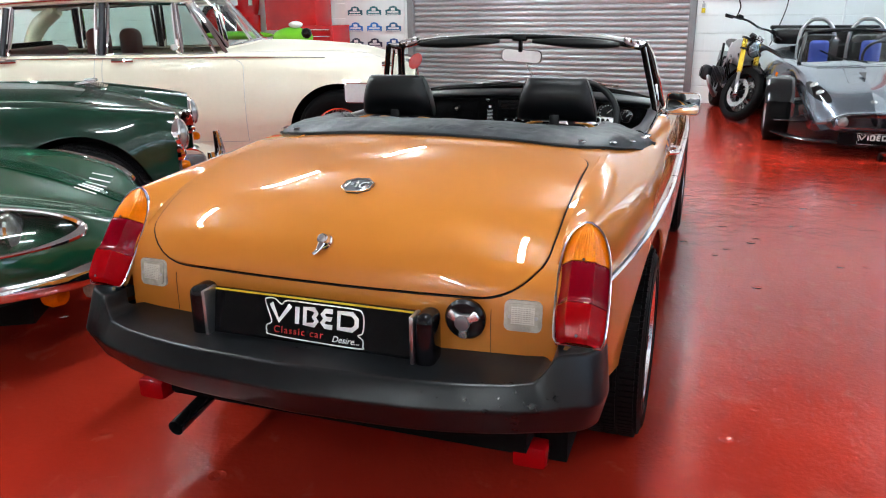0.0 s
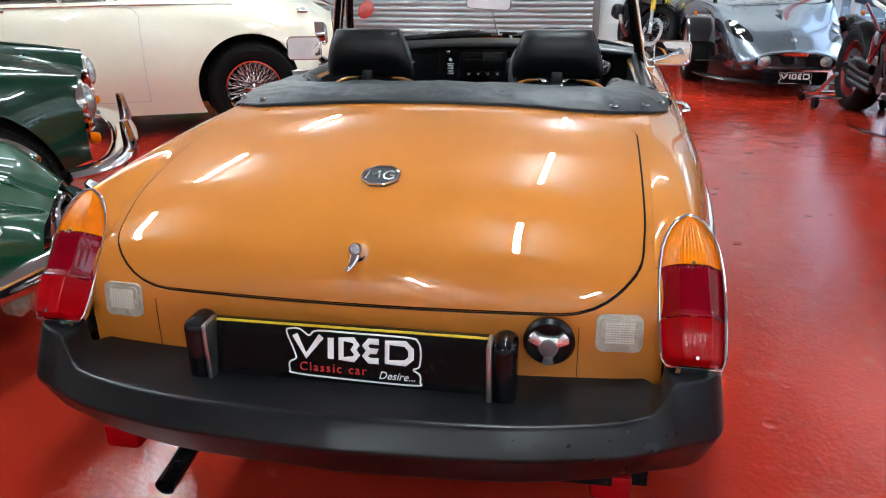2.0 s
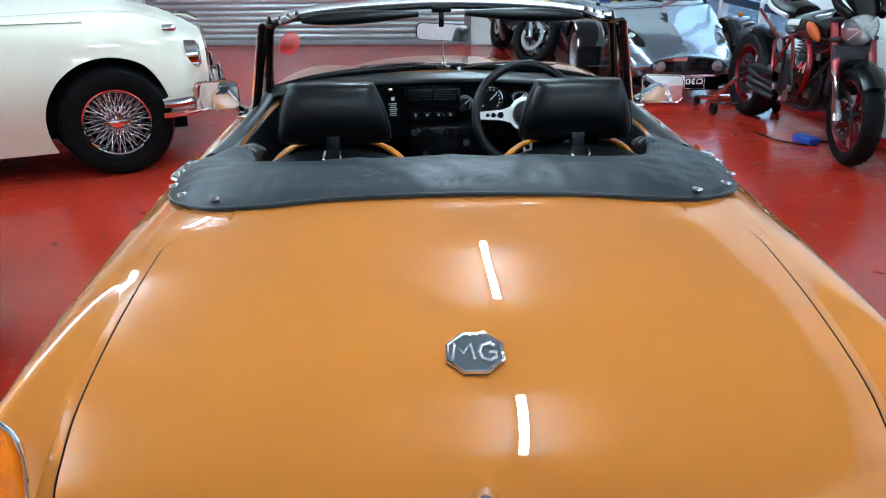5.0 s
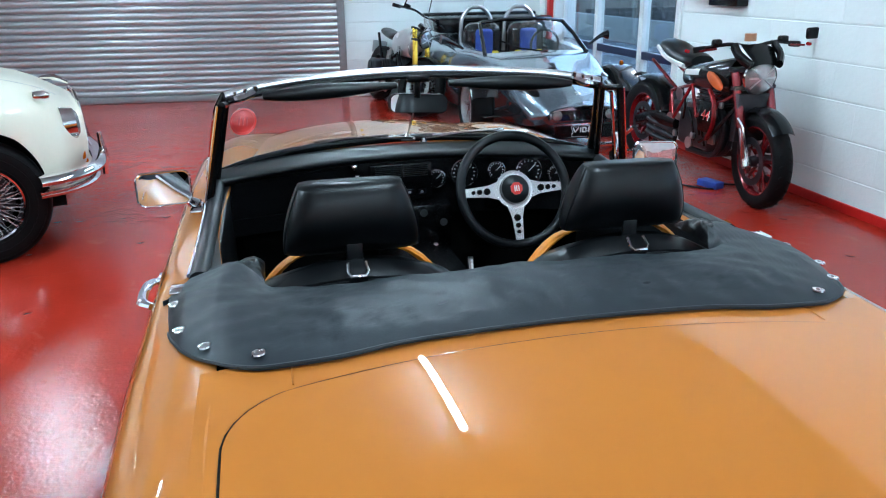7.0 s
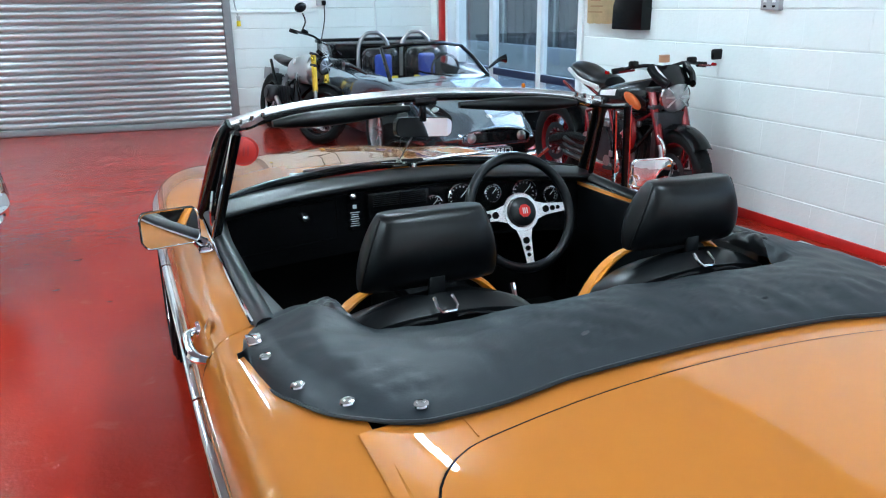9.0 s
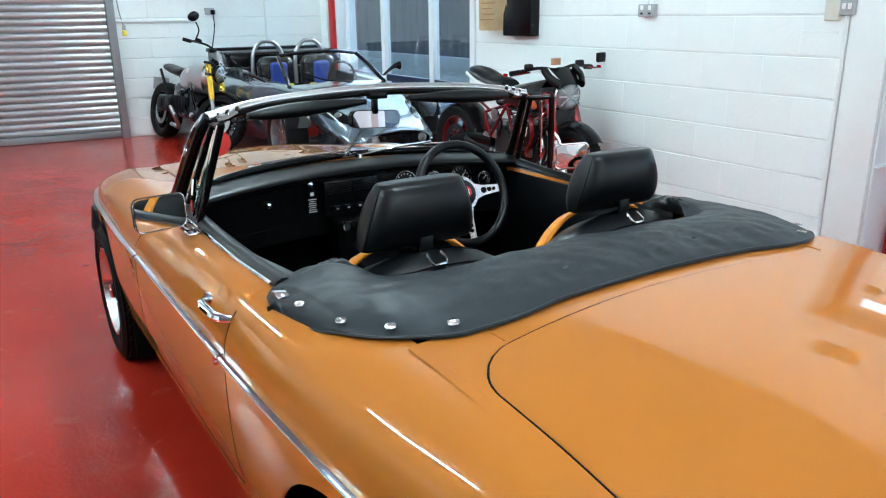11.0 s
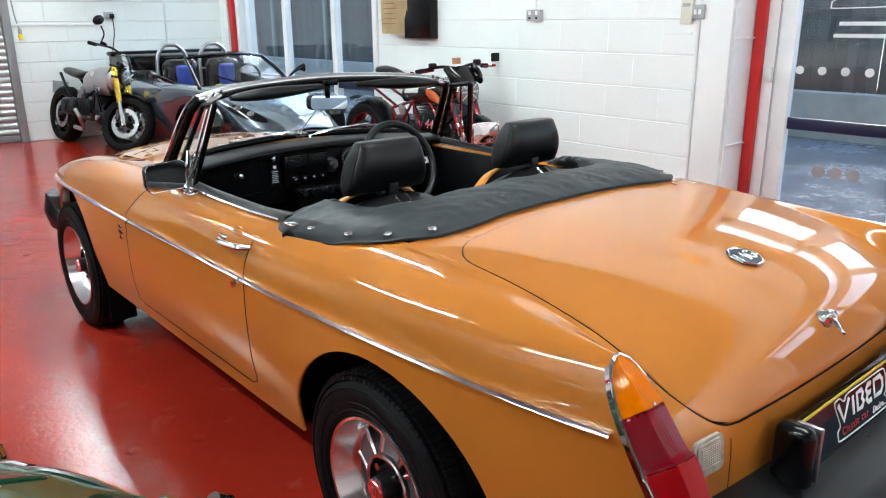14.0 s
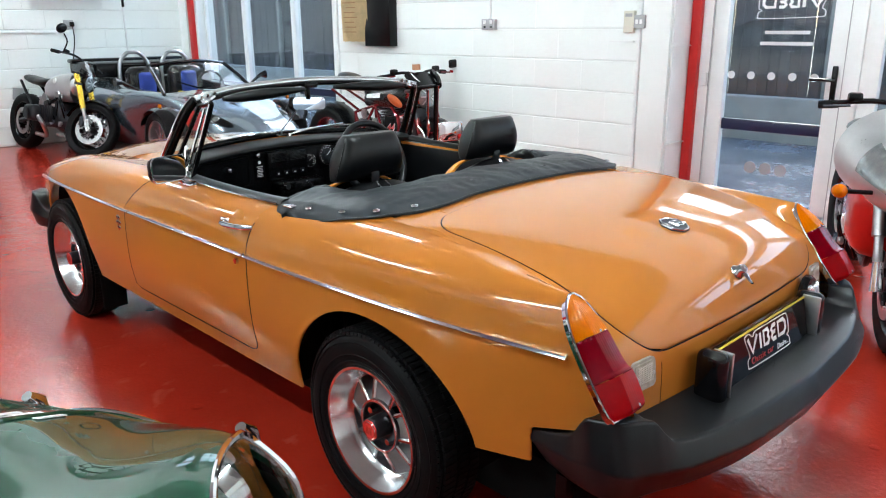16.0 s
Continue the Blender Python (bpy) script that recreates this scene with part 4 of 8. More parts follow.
# tail lamps
for s in (-1, 1):
    B, Tp = Vector((s * 0.618, -0.056, 0.577)), Vector((s * 0.606, 0.104, 0.802))
    e1 = (Tp - B)
    H = e1.length
    e1.normalize()
    ex = Vector((s, 0, 0))
    n = Vector((0, -e1.z, e1.y)).normalized()
    lamp = thing("tail_lamp", "amber and red tail lamp in a chrome surround", "")
    lamp.parent = car
    half = spline([(0, 0.043), (0.05, 0.049), (0.35, 0.053), (0.55, 0.052), (0.75, 0.046), (0.9, 0.031), (0.97, 0.016), (1.0, 0.002)])
    deep = spline([(0, 0.030), (0.03, 0.048), (0.26, 0.054), (0.300, 0.054), (0.335, 0.045), (0.66, 0.036), (0.85, 0.022), (1.0, 0.004)])

    def lens(a, v, B=B, e1=e1, ex=ex, n=n, H=H):
        c = abs(a)
        return B + e1 * (H * v) + ex * (half(v) * a) + n * (deep(v) * min(1.0, max(0.0, 1 - c) / 0.52) * (1 - 0.06 * c) + 0.0004 * math.cos(a * 48) * (0.25 if v < 0.64 else 1) * (1 - c ** 4))
    for nm, v0, v1, mt in (("amber_lens", 0.645, 1.0, "amber"), ("red_lens", 0.302, 0.640, "redlens"), ("red_reflector", 0.0, 0.297, "redlens2")):
        skin(nm, lens, lin(-1, 1, 48), lin(v0, v1, 14), M[mt], lamp, flip=(s < 0))
    outline = [B + e1 * (H * v) + ex * (half(v) + 0.004) for v in lin(0, 1, 22)] + [B + e1 * (H * v) - ex * (half(v) + 0.004) for v in reversed(lin(0, 1, 22))]
    part("chrome_surround", bar([p + n * 0.003 for p in outline], 0.0034, 8, True), M["chrome"], lamp, "chrome")
    bm = bmesh.new()
    back_ = [bm.verts.new(p - n * 0.012) for p in outline]
    fr_ = [bm.verts.new(p + n * 0.001) for p in outline]
    for k in range(len(outline)):
        j = (k + 1) % len(outline)
        bm.faces.new((back_[k], back_[j], fr_[j], fr_[k]))
    bm.faces.new(back_)
    part("lamp_base", bm, M["chrome"], lamp)
    for v in (0.655, 0.045):
        bm = bmesh.new()
        disc(bm, B + e1 * (H * v) + n * (deep(v) - 0.001), n, 0.0042, 0.0032, 0.004, 10)
        part("screw", bm, M["chrome"], lamp)
    # side trim strip, handles, rev lamps
    pts = [(s * (wing_point(y, 0.40)[0] + 0.004), y, wing_point(y, 0.40)[2]) for y in lin(0.075, 1.252, 26)]
    part("trim_strip", bar(pts, 0.0125, 10, flat=0.55), M["chrome"], car, "chrome side strip")
    pts = [(s * (wing_point(y, 0.40)[0] + 0.004), y, wing_point(y, 0.40)[2]) for y in lin(1.262, 2.118, 20)]
    part("trim_strip", bar(pts, 0.0125, 10, flat=0.55), M["chrome"], car, "chrome side strip")
    pts = [(s * (wing_point(y, 0.40)[0] + 0.004), y, wing_point(y, 0.40)[2]) for y in lin(2.13, 3.45, 26)]
    part("trim_strip", bar(pts, 0.0125, 10, flat=0.55), M["chrome"], car, "chrome side strip")
    hx = wing_point(1.34, 0.58)[0]
    hd = thing("door_handle", "chrome pull handle", "")
    hd.parent = car
    zc = 0.757
    part("grip", bar([(s * (hx + 0.004), 1.236, zc + 0.006), (s * (hx + 0.026), 1.262, zc + 0.006), (s * (hx + 0.032), 1.33, zc + 0.002), (s * (hx + 0.028), 1.385, zc), (s * (hx + 0.006), 1.41, zc)], [0.009, 0.012, 0.011, 0.011, 0.008], 8, per=4, flat=0.8), M["chrome"], hd)
    part("recess", lathe([(0.034, 0.0), (0.030, 0.002), (0.0, 0.0025)], (s * (hx - 0.004), 1.335, zc + 0.016), (s, 0, 0.35), 28), M["bronze"], hd)
    part("escutcheon", boxes(((s * (hx + 0.004), 1.405, zc), (0.014, 0.05, 0.022)), bevel=0.005), M["chrome"], hd)
    bm = bmesh.new()
    disc(bm, (s * 0.735, 1.31, 0.645), (s, 0, 0), 0.012, 0.010, 0.014, 16)
    part("door_lock", bm, M["chrome"], car)
    bm = bmesh.new()
    for y, z, a, b in ((2.25, 0.605, 0.046, 0.014), (2.25, 0.626, 0.032, 0.014), (2.25, 0.584, 0.032, 0.014), (2.25, 0.605, 0.010, 0.066)):
        box(bm, (s * 0.735, y, z), (0.006, a, b), 0.002)
    part("wing_badge", bm, M["chrome"], car, "small chrome and red badge")
    rv = thing("reversing_lamp", "square ribbed clear lamp", "")
    rv.parent = car
    RM = at_deck(s * 0.490, 0.893)
    part("bezel", flat_poly(round_rect(0.084, 0.070, 0.014), RM @ pose(0, 0, -0.004), 0.009), M["clearlens"], rv)
    part("lens", flat_poly(round_rect(0.070, 0.057, 0.010), RM @ pose(0, 0, 0.002), 0.006), M["clearlens"], rv)
    bm = bmesh.new()
    for k in range(9):
        box(bm, (0, -0.016 + 0.0045 * k, 0.0085), (0.052, 0.0020, 0.003), m=RM)
        box(bm, (-0.024 + 0.006 * k, 0.003, 0.0087), (0.0014, 0.040, 0.003), m=RM)
    part("ribs", bm, M["lensribs"], rv)
    for x in (-0.029, 0.029):
        part("screw", lathe([(0.0045, 0.007), (0.0042, 0.010), (0.0, 0.0105)], RM @ Vector((x, -0.002, 0)), RM.to_3x3() @ Vector((0, 0, 1)), 12), M["steel"], rv)
    part("panel_seam", bar([Vector(deck_point(s * 0.418, v)) - Vector((0, 0.0002, 0)) for v in lin(0.885, 1.0, 8)], 0.0008, 5), M["rubber"], car, "thin dark panel joint")
    pd = thing("plate_lamp", "gloss black plate lamp housing", "")
    pd.parent = car
    bm = bmesh.new()
    box(bm, (s * 0.291, -0.085, 0.563), (0.046, 0.075, 0.134), 0.020, segs=4)
    part("housing", bm, M["gloss"], pd)
    part("bracket", boxes(((s * 0.266, -0.098, 0.562), (0.010, 0.05, 0.126)), bevel=0.003), M["steel"], pd)
    fg = thing("fog_lamp", "red rear fog lamp hung under the bumper", "")
    fg.parent = car
    fx = 0.50 if s > 0 else -0.60
    part("lens", boxes(((fx, 0.055, 0.232), (0.085, 0.06, 0.06)), bevel=0.012), M["redlens2"], fg)
    part("bracket", boxes(((fx, 0.10, 0.30), (0.03, 0.03, 0.12))), M["plastic"], fg)

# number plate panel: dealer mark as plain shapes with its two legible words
plate = thing("dealer_plate", "black acrylic dealer plate with a white outlined logo", "")
plate.parent = car
PM = pose(0, -0.088, 0.560, 78, 0, 0)
part("backing", flat_poly(round_rect(0.545, 0.125, 0.006), PM @ pose(0, 0, -0.012), 0.010), M["gloss"], plate)
part("panel", flat_poly(round_rect(0.52, 0.112, 0.004), PM, 0.003), M["plateblack"], plate)
part("yellow_edge", flat_poly([(-0.26, 0.0565), (0.26, 0.0565), (0.26, 0.0605), (-0.26, 0.0605)], PM, 0.004), M["yellowprint"], plate)


MARK_STROKES = [([(-0.114, 0.036), (-0.092, -0.004), (-0.062, 0.036)], 0), ([(-0.044, 0.034), (-0.044, -0.006)], 0),
                ([(-0.024, 0.033), (0.000, 0.033), (0.006, 0.024), (0.000, 0.0145), (0.007, 0.005), (0.000, -0.004), (-0.024, -0.004)], 1),
                ([(0.048, 0.033), (0.030, 0.033), (0.022, 0.024), (0.030, 0.0145), (0.046, 0.0145), (0.030, 0.0145), (0.022, 0.004), (0.030, -0.004), (0.048, -0.004)], 0),
                ([(0.064, 0.033), (0.098, 0.033), (0.109, 0.022), (0.109, 0.006), (0.098, -0.004), (0.064, -0.004)], 1)]


def dealer_mark(parent, m, k=1.0, lettered=True):
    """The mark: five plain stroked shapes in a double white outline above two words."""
    outl = [(-0.130, 0.040), (-0.122, 0.047), (-0.104, 0.047), (-0.086, 0.036), (-0.070, 0.046), (0.0, 0.046), (0.104, 0.045), (0.122, 0.038), (0.127, 0.020), (0.125, -0.008), (0.114, -0.015),
            (0.126, -0.024), (0.127, -0.038), (0.118, -0.045), (0.0, -0.044), (-0.112, -0.040), (-0.124, -0.032), (-0.124, -0.018), (-0.112, -0.010), (-0.116, 0.006)]
    P = smooth_pts([(x * k, y * k, 0) for x, y in outl], 5, True)
    part("logo_outline", bar([m @ (p + Vector((0, 0, 0.0032))) for p in P], 0.0017 * k, 6, True), M["whiteprint"], parent)
    for pts, closed in MARK_STROKES:
        bm = bmesh.new()
        tube_pts(bm, [(x * k, y * k, 0.0034) for x, y in pts], 0.0058 * k, 6, bool(closed), flat=0.15)
        bmesh.ops.transform(bm, matrix=m, verts=bm.verts)
        part("logo_stroke", bm, M["whiteprint"], parent, smooth=False)
    if lettered:
        text_ob("slogan", "Classic car", 0.0235 * k, m @ pose(-0.040 * k, -0.0255 * k, 0.0035), M["redprint"], parent, space=1.25)
        text_ob("slogan", "Desire...", 0.021 * k, m @ pose(0.083 * k, -0.031 * k, 0.0035), M["whiteprint"], parent, shear=0.3)


dealer_mark(plate, PM @ pose(0.010, 0.004, 0))
cap = thing("fuel_cap", "black fuel cap with a chrome three-armed lever", "")
cap.parent = car
part("cap_body", lathe([(0.046, 0.0), (0.047, 0.012), (0.041, 0.021), (0.020, 0.024), (0.0, 0.024)], (0.366, -0.038, 0.604), (0, -1, 0), 36), M["plastic"], cap)


lever = thing("lever", "chrome three-armed lever", "")
lever.parent = cap
lever.matrix_basis = pose(0.366, -0.0615, 0.604, 90, 0, 0)
star = []
for k in range(3):
    a = radians(30 + 120 * k)
    for da, r in ((-60, 0.0185), (-38, 0.0195), (-21, 0.026), (-17, 0.036), (-12, 0.0385), (0, 0.0395), (12, 0.0385), (17, 0.036), (21, 0.026), (38, 0.0195)):
        star.append((r * math.cos(a + radians(da)), r * math.sin(a + radians(da))))
bm = bmesh.new()
rings = [[bm.verts.new((x * f, y * f, z)) for x, y in star] for f, z in ((1.0, 0.0), (1.0, 0.005), (0.95, 0.0075), (0.5, 0.0125))]
for lo, hi in zip(rings, rings[1:]):
    for k in range(len(star)):
        j = (k + 1) % len(star)
        bm.faces.new((lo[k], lo[j], hi[j], hi[k]))
bm.faces.new(rings[-1])
part("plate", bm, M["satinrail"], lever, angle=24)
part("boss", lathe([(0.0175, 0.010), (0.0165, 0.0150), (0.012, 0.0165), (0.0, 0.0168)], (0, 0, 0), (0, 0, 1), 24), M["spokegrey"], lever)
# boot badge and handle
badge = thing("boot_badge", "dark grey octagonal badge with a chrome rim", "")
badge.parent = car
BM_ = at_deck(0, 0.545)
octo = lambda r, e=1.0: [(r * math.cos(radians(22.5 + 45 * k)), r * e * math.sin(radians(22.5 + 45 * k))) for k in range(8)]
part("plate", flat_poly(octo(0.042), BM_ @ pose(0, 0, 0.0015), 0.005), mat("slate_enamel", (0.04, 0.045, 0.055), 0.45), badge)
bm = bmesh.new()
tube_pts(bm, [BM_ @ Vector((x, y, 0.007)) for x, y in octo(0.041)], 0.0028, 6, True)
part("rim", bm, M["chrome"], badge, "chrome")
for pts in (((-0.031, -0.016), (-0.027, 0.016), (-0.016, -0.004), (-0.005, 0.016), (-0.001, -0.016)), ((0.028, 0.012), (0.020, 0.017), (0.010, 0.013), (0.006, 0.0), (0.010, -0.013), (0.020, -0.017), (0.029, -0.010), (0.029, -0.001), (0.019, -0.001))):
    bm = bmesh.new()
    tube_pts(bm, [BM_ @ Vector((x, y, 0.0072)) for x, y in pts], 0.0026, 6)
    part("badge_stroke", bm, M["satinrail"], badge, "chrome")
hl = thing("boot_handle", "chrome T-shaped lock handle", "")
hl.parent = car
HM = at_deck(0, 0.768)
HN = HM.to_3x3() @ Vector((0, 0, 1))
part("rose", lathe([(0.021, 0.0), (0.0215, 0.004), (0.019, 0.010), (0.0145, 0.016), (0.0145, 0.022), (0.012, 0.026), (0.0, 0.026)], HM.translation, HN, 28), M["chrome"], hl)
part("lock", lathe([(0.0085, 0.0255), (0.0085, 0.032), (0.006, 0.0325), (0.0055, 0.030), (0.0, 0.030)], HM.translation, HN, 20), M["steel"], hl)
part("lever", bar([HM @ Vector(p) for p in ((0.0, -0.006, 0.020), (-0.001, -0.020, 0.022), (-0.004, -0.032, 0.024), (-0.010, -0.044, 0.029))], [0.010, 0.0085, 0.006, 0.0045], 10, per=4, flat=0.6), M["chrome"], hl)
bm = bmesh.new()
tube_pts(bm, [(-0.440, 0.35, 0.245), (-0.440, 0.12, 0.222), (-0.441, -0.075, 0.195)], 0.022, 18, caps=False)
tube_pts(bm, [(-0.441, -0.0755, 0.195), (-0.440, 0.10, 0.219)], 0.019, 18, caps=False)
part("exhaust_pipe", bm, M["carblack"], car, "black tailpipe")
for x in (-0.435, 0.435):
    part("deck_seam", bar([Vector(deck_point(x, v)) + Vector((0, 0, 0.0008)) for v in lin(0.0, 0.082, 6)], 0.0016, 5), M["bronze"], car)



# ---- roadster cockpit ----
for nm, c_, d_ in (("cockpit_floor", (0, 1.55, 0.30), (1.26, 1.3, 0.02)), ("rear_bulkhead", (0, 0.93, 0.58), (1.20, 0.02, 0.55)), ("front_bulkhead", (0, 2.17, 0.55), (1.22, 0.02, 0.5)),
                   ("door_lining", (-0.60, 1.6, 0.50), (0.02, 1.2, 0.55)), ("door_lining", (0.60, 1.6, 0.50), (0.02, 1.2, 0.55)), ("tunnel", (0, 1.55, 0.42), (0.22, 1.3, 0.26))):
    part(nm, boxes((c_, d_)), M["carpet"], car)
part("parcel_shelf", boxes(((0, 0.86, 0.80), (1.10, 0.24, 0.02))), M["carpet"], car)
for s in (-1, 1):
    # door capping and screen-side rail
    pts = [(s * 0.605, y, z) for y, z in ((1.20, 0.828), (1.45, 0.822), (1.75, 0.824), (2.02, 0.838))]
    part("door_capping", bar(pts, 0.021, 10, per=6, flat=0.8), M["vinyl"], car, "black padded door top")
    pts = [(s * 0.628, y, z) for y, z in ((1.22, 0.830), (1.45, 0.822), (1.75, 0.824), (1.98, 0.834))]
    part("door_weatherstrip", bar(pts, 0.0045, 6, per=5), M["chrome"], car)
    P = lambda y, t, s=s: (s * (wing_point(y, t)[0] + 0.001), y, wing_point(y, t)[2] + 0.004)
    skin("door_top", P, lin(1.20, 2.03, 20), lin(0.885, 1.0, 8), M["vinyl"], car, (), 0.004, flip=(s < 0))
    part("door_card", boxes(((s * 0.585, 1.62, 0.62), (0.02, 0.85, 0.38)), bevel=0.006), M["vinyl"], car)
    # quarter light
    q = thing("quarter_light", "fixed triangular side glass in a chrome and black frame", "")
    q.parent = car
    A, Bq, C, D = Vector((s * 0.605, 2.00, 0.842)), Vector((s * 0.549, 1.86, 1.085)), Vector((s * 0.555, 1.725, 1.100)), Vector((s * 0.618, 1.80, 0.832))
    part("front_bar", bar([A + Vector((0, -0.03, 0)), Bq + Vector((0, -0.03, 0))], 0.009, 8), M["plastic"], q)
    part("rear_bar", bar([D, C], 0.011, 8, flat=0.7), M["plastic"], q)
    part("rear_edge", bar([D + Vector((s * 0.010, -0.004, 0)), C + Vector((s * 0.010, -0.004, 0))], 0.004, 6), M["chrome"], q)
    part("inner_edge", bar([D + Vector((0, 0.055, 0.0)), C + Vector((0, 0.055, -0.02))], 0.006, 6), M["chrome"], q)
    part("top_bar", bar([Bq + Vector((0, -0.02, 0)), C], 0.009, 8), M["plastic"], q)
    part("catch", bar([D + Vector((0, 0.06, 0.02)), D + Vector((0, 0.04, 0.06)), D + Vector((s * -0.01, 0.045, 0.11))], 0.007, 6, per=3), M["chrome"], q)
    bm = bmesh.new()
    bm.faces.new([bm.verts.new(p) for p in (A, Bq, C, D)])
    g = part("glass", bm, M["glass"], q)
    g.visible_shadow = False
    # windscreen pillar
    part("screen_pillar", bar([(s * 0.620, 2.045, 0.830), (s * 0.595, 1.97, 0.945), (s * 0.567, 1.895, 1.06), (s * 0.545, 1.865, 1.105)], [0.020, 0.016, 0.015, 0.018], 10, per=5), M["plastic"], car, "black inner windscreen pillar")
    part("pillar_trim", bar([(s * 0.634, 2.055, 0.830), (s * 0.610, 1.985, 0.945), (s * 0.582, 1.91, 1.06), (s * 0.556, 1.87, 1.110)], 0.0085, 8, per=5), M["chrome"], car)
    # door mirror
    mr = thing("door_mirror", "rectangular chrome-edged door mirror on a chrome arm", "")
    mr.parent = car
    yy, zc = (1.755, 0.885) if s < 0 else (1.81, 0.870)
    mm = pose(s * 0.728, yy, zc, 88.5, 0, 10.3 if s < 0 else -11.5)
    bm = bmesh.new()
    o = round_rect(0.135, 0.088, 0.020, 6)
    r0 = [bm.verts.new(mm @ Vector((x, y, 0.006))) for x, y in o]
    r1 = [bm.verts.new(mm @ Vector((x * 1.0, y * 1.0, -0.010))) for x, y in o]
    r2 = [bm.verts.new(mm @ Vector((x * 0.86, y * 0.82, -0.034))) for x, y in o]
    for a, b in ((r0, r1), (r1, r2)):
        for k in range(len(o)):
            j = (k + 1) % len(o)
            bm.faces.new((a[k], a[j], b[j], b[k]))
    bm.faces.new(r2)
    part("shell", bm, M["plastic"] if s < 0 else M["chrome"], mr)
    part("rim", bar([mm @ Vector((x, y, 0.006)) for x, y in o], 0.0032, 6, True), M["chrome"], mr)
    # slightly domed glass
    bm = bmesh.new()
    rings = [[bm.verts.new(mm @ Vector((x * f, y * f, 0.0085 - ((x * f) ** 2 + (y * f) ** 2) / (30 if s < 0 else 1.4)))) for x, y in o] for f in (0.97, 0.82, 0.66, 0.50, 0.34, 0.18, 0.06)]
    for lo, hi in zip(rings, rings[1:]):
        for k in range(len(o)):
            j = (k + 1) % len(o)
            bm.faces.new((lo[k], lo[j], hi[j], hi[k]))
    bm.faces.new(rings[-1])
    part("mirror_glass", bm, M["mirror"], mr)
    part("arm", bar([(s * 0.650, yy + 0.03, 0.822), (s * 0.672, yy + 0.035, 0.838), (s * 0.705, yy + 0.03, 0.858), (s * 0.722, yy + 0.02, zc - 0.02)], [0.020, 0.012, 0.009, 0.010], 10, per=4), M["chrome"], mr)
    bm = bmesh.new()
    box(bm, (s * 0.650, yy + 0.02, 0.818), (0.036, 0.085, 0.014), 0.006)
    part("foot", bm, M["chrome"], mr)

# windscreen frame, glass, visors
top = [(-0.553, 1.865, 1.105), (-0.46, 1.885, 1.122), (-0.30, 1.915, 1.137), (0, 1.935, 1.146), (0.30, 1.915, 1.134), (0.46, 1.885, 1.118), (0.553, 1.865, 1.100)]
base = [(-0.615, 2.04, 0.845), (-0.48, 2.12, 0.868), (-0.30, 2.18, 0.882), (0, 2.215, 0.890), (0.30, 2.18, 0.882), (0.48, 2.12, 0.868), (0.615, 2.04, 0.845)]
part("screen_header", bar(top, 0.0165, 12, per=6, flat=0.8), M["satinrail"], car, "polished windscreen header rail")
part("header_seal", bar([(x * 0.985, y - 0.008, z - 0.014) for x, y, z in top], 0.009, 8, per=6), M["plastic"], car)
part("screen_base_rail", bar(base, 0.013, 10, per=6), M["plastic"], car, "black windscreen base seal")
tp, bp = smooth_pts(top, 8), smooth_pts(base, 8)
bm = bmesh.new()
A, B = [bm.verts.new(p) for p in tp], [bm.verts.new(p) for p in bp]
for k in range(len(A) - 1):
    bm.faces.new((A[k], A[k + 1], B[k + 1], B[k]))
ws = part("windscreen_glass", bm, M["glass"], car)
ws.visible_shadow = False
for s in (-1, 1):
    bm = bmesh.new()
    pts = []
    for k in range(13):
        t = k / 12
        x = s * (0.075 + 0.375 * t)
        pts.append((x, 1.846 - 0.016 * t * t, 1.117 - 0.014 * t))
    tube_pts(bm, pts, [0.005 + 0.018 * math.sin(math.pi * (0.04 + 0.92 * (k / 12) ** 1.3)) ** 0.7 for k in range(13)], 12, flat=0.95)
    part("sun_visor", bm, M["vinyl"], car, "folded black vinyl sun visor")
    part("visor_bracket", bar([(s * 0.47, 1.865, 1.112), (s * 0.50, 1.855, 1.100), (s * 0.525, 1.862, 1.095)], 0.010, 8, per=3), M["chrome"], car)
    bm = bmesh.new()
    for t in (0.1, 0.45, 0.8):
        disc(bm, (s * (0.46 + 0.08 * t), 1.862 - 0.002, 1.128 - 0.02 * t), (0, -0.3, 1), 0.007, 0.006, 0.012, 10)
    part("hood_socket", bm, M["chrome"], car)
    wp = s
    x0 = -0.20 if s < 0 else 0.20
    part("wiper_arm", bar([(x0 - 0.13, 2.20, 0.885), (x0, 2.175, 0.905), (x0 + 0.14, 2.150, 0.915)], 0.0045, 6, per=4), M["chrome"], car)
    part("wiper_blade", bar([(x0 - 0.10, 2.195, 0.897), (x0 + 0.05, 2.170, 0.908), (x0 + 0.22, 2.130, 0.905)], 0.005, 6, per=4), M["chrome"], car)
    bm = bmesh.new()
    disc(bm, (x0 - 0.13, 2.205, 0.878), (0, 0, 1), 0.016, 0.011, 0.024, 14)
    part("wiper_spindle", bm, M["chrome"], car)
rm = thing("rear_view_mirror", "chrome-backed interior mirror on a thin steel rod", "")
rm.parent = car
mm = pose(0.005, 1.935, 1.048, 88.3, 4, 4.6)
o = round_rect(0.175, 0.052, 0.018, 6)
part("shell", flat_poly([(x * 1.03, y * 1.08) for x, y in o], mm @ pose(0, 0, -0.022), 0.022), M["plastic"], rm)
part("mirror_glass", flat_poly(o, mm @ pose(0, 0, 0.001), 0.002), M["mirror"], rm)
part("rod", bar([(0.0, 1.945, 1.135), (0.004, 1.965, 1.06), (0.012, 2.195, 0.895)], 0.0028, 6), M["steel"], rm)
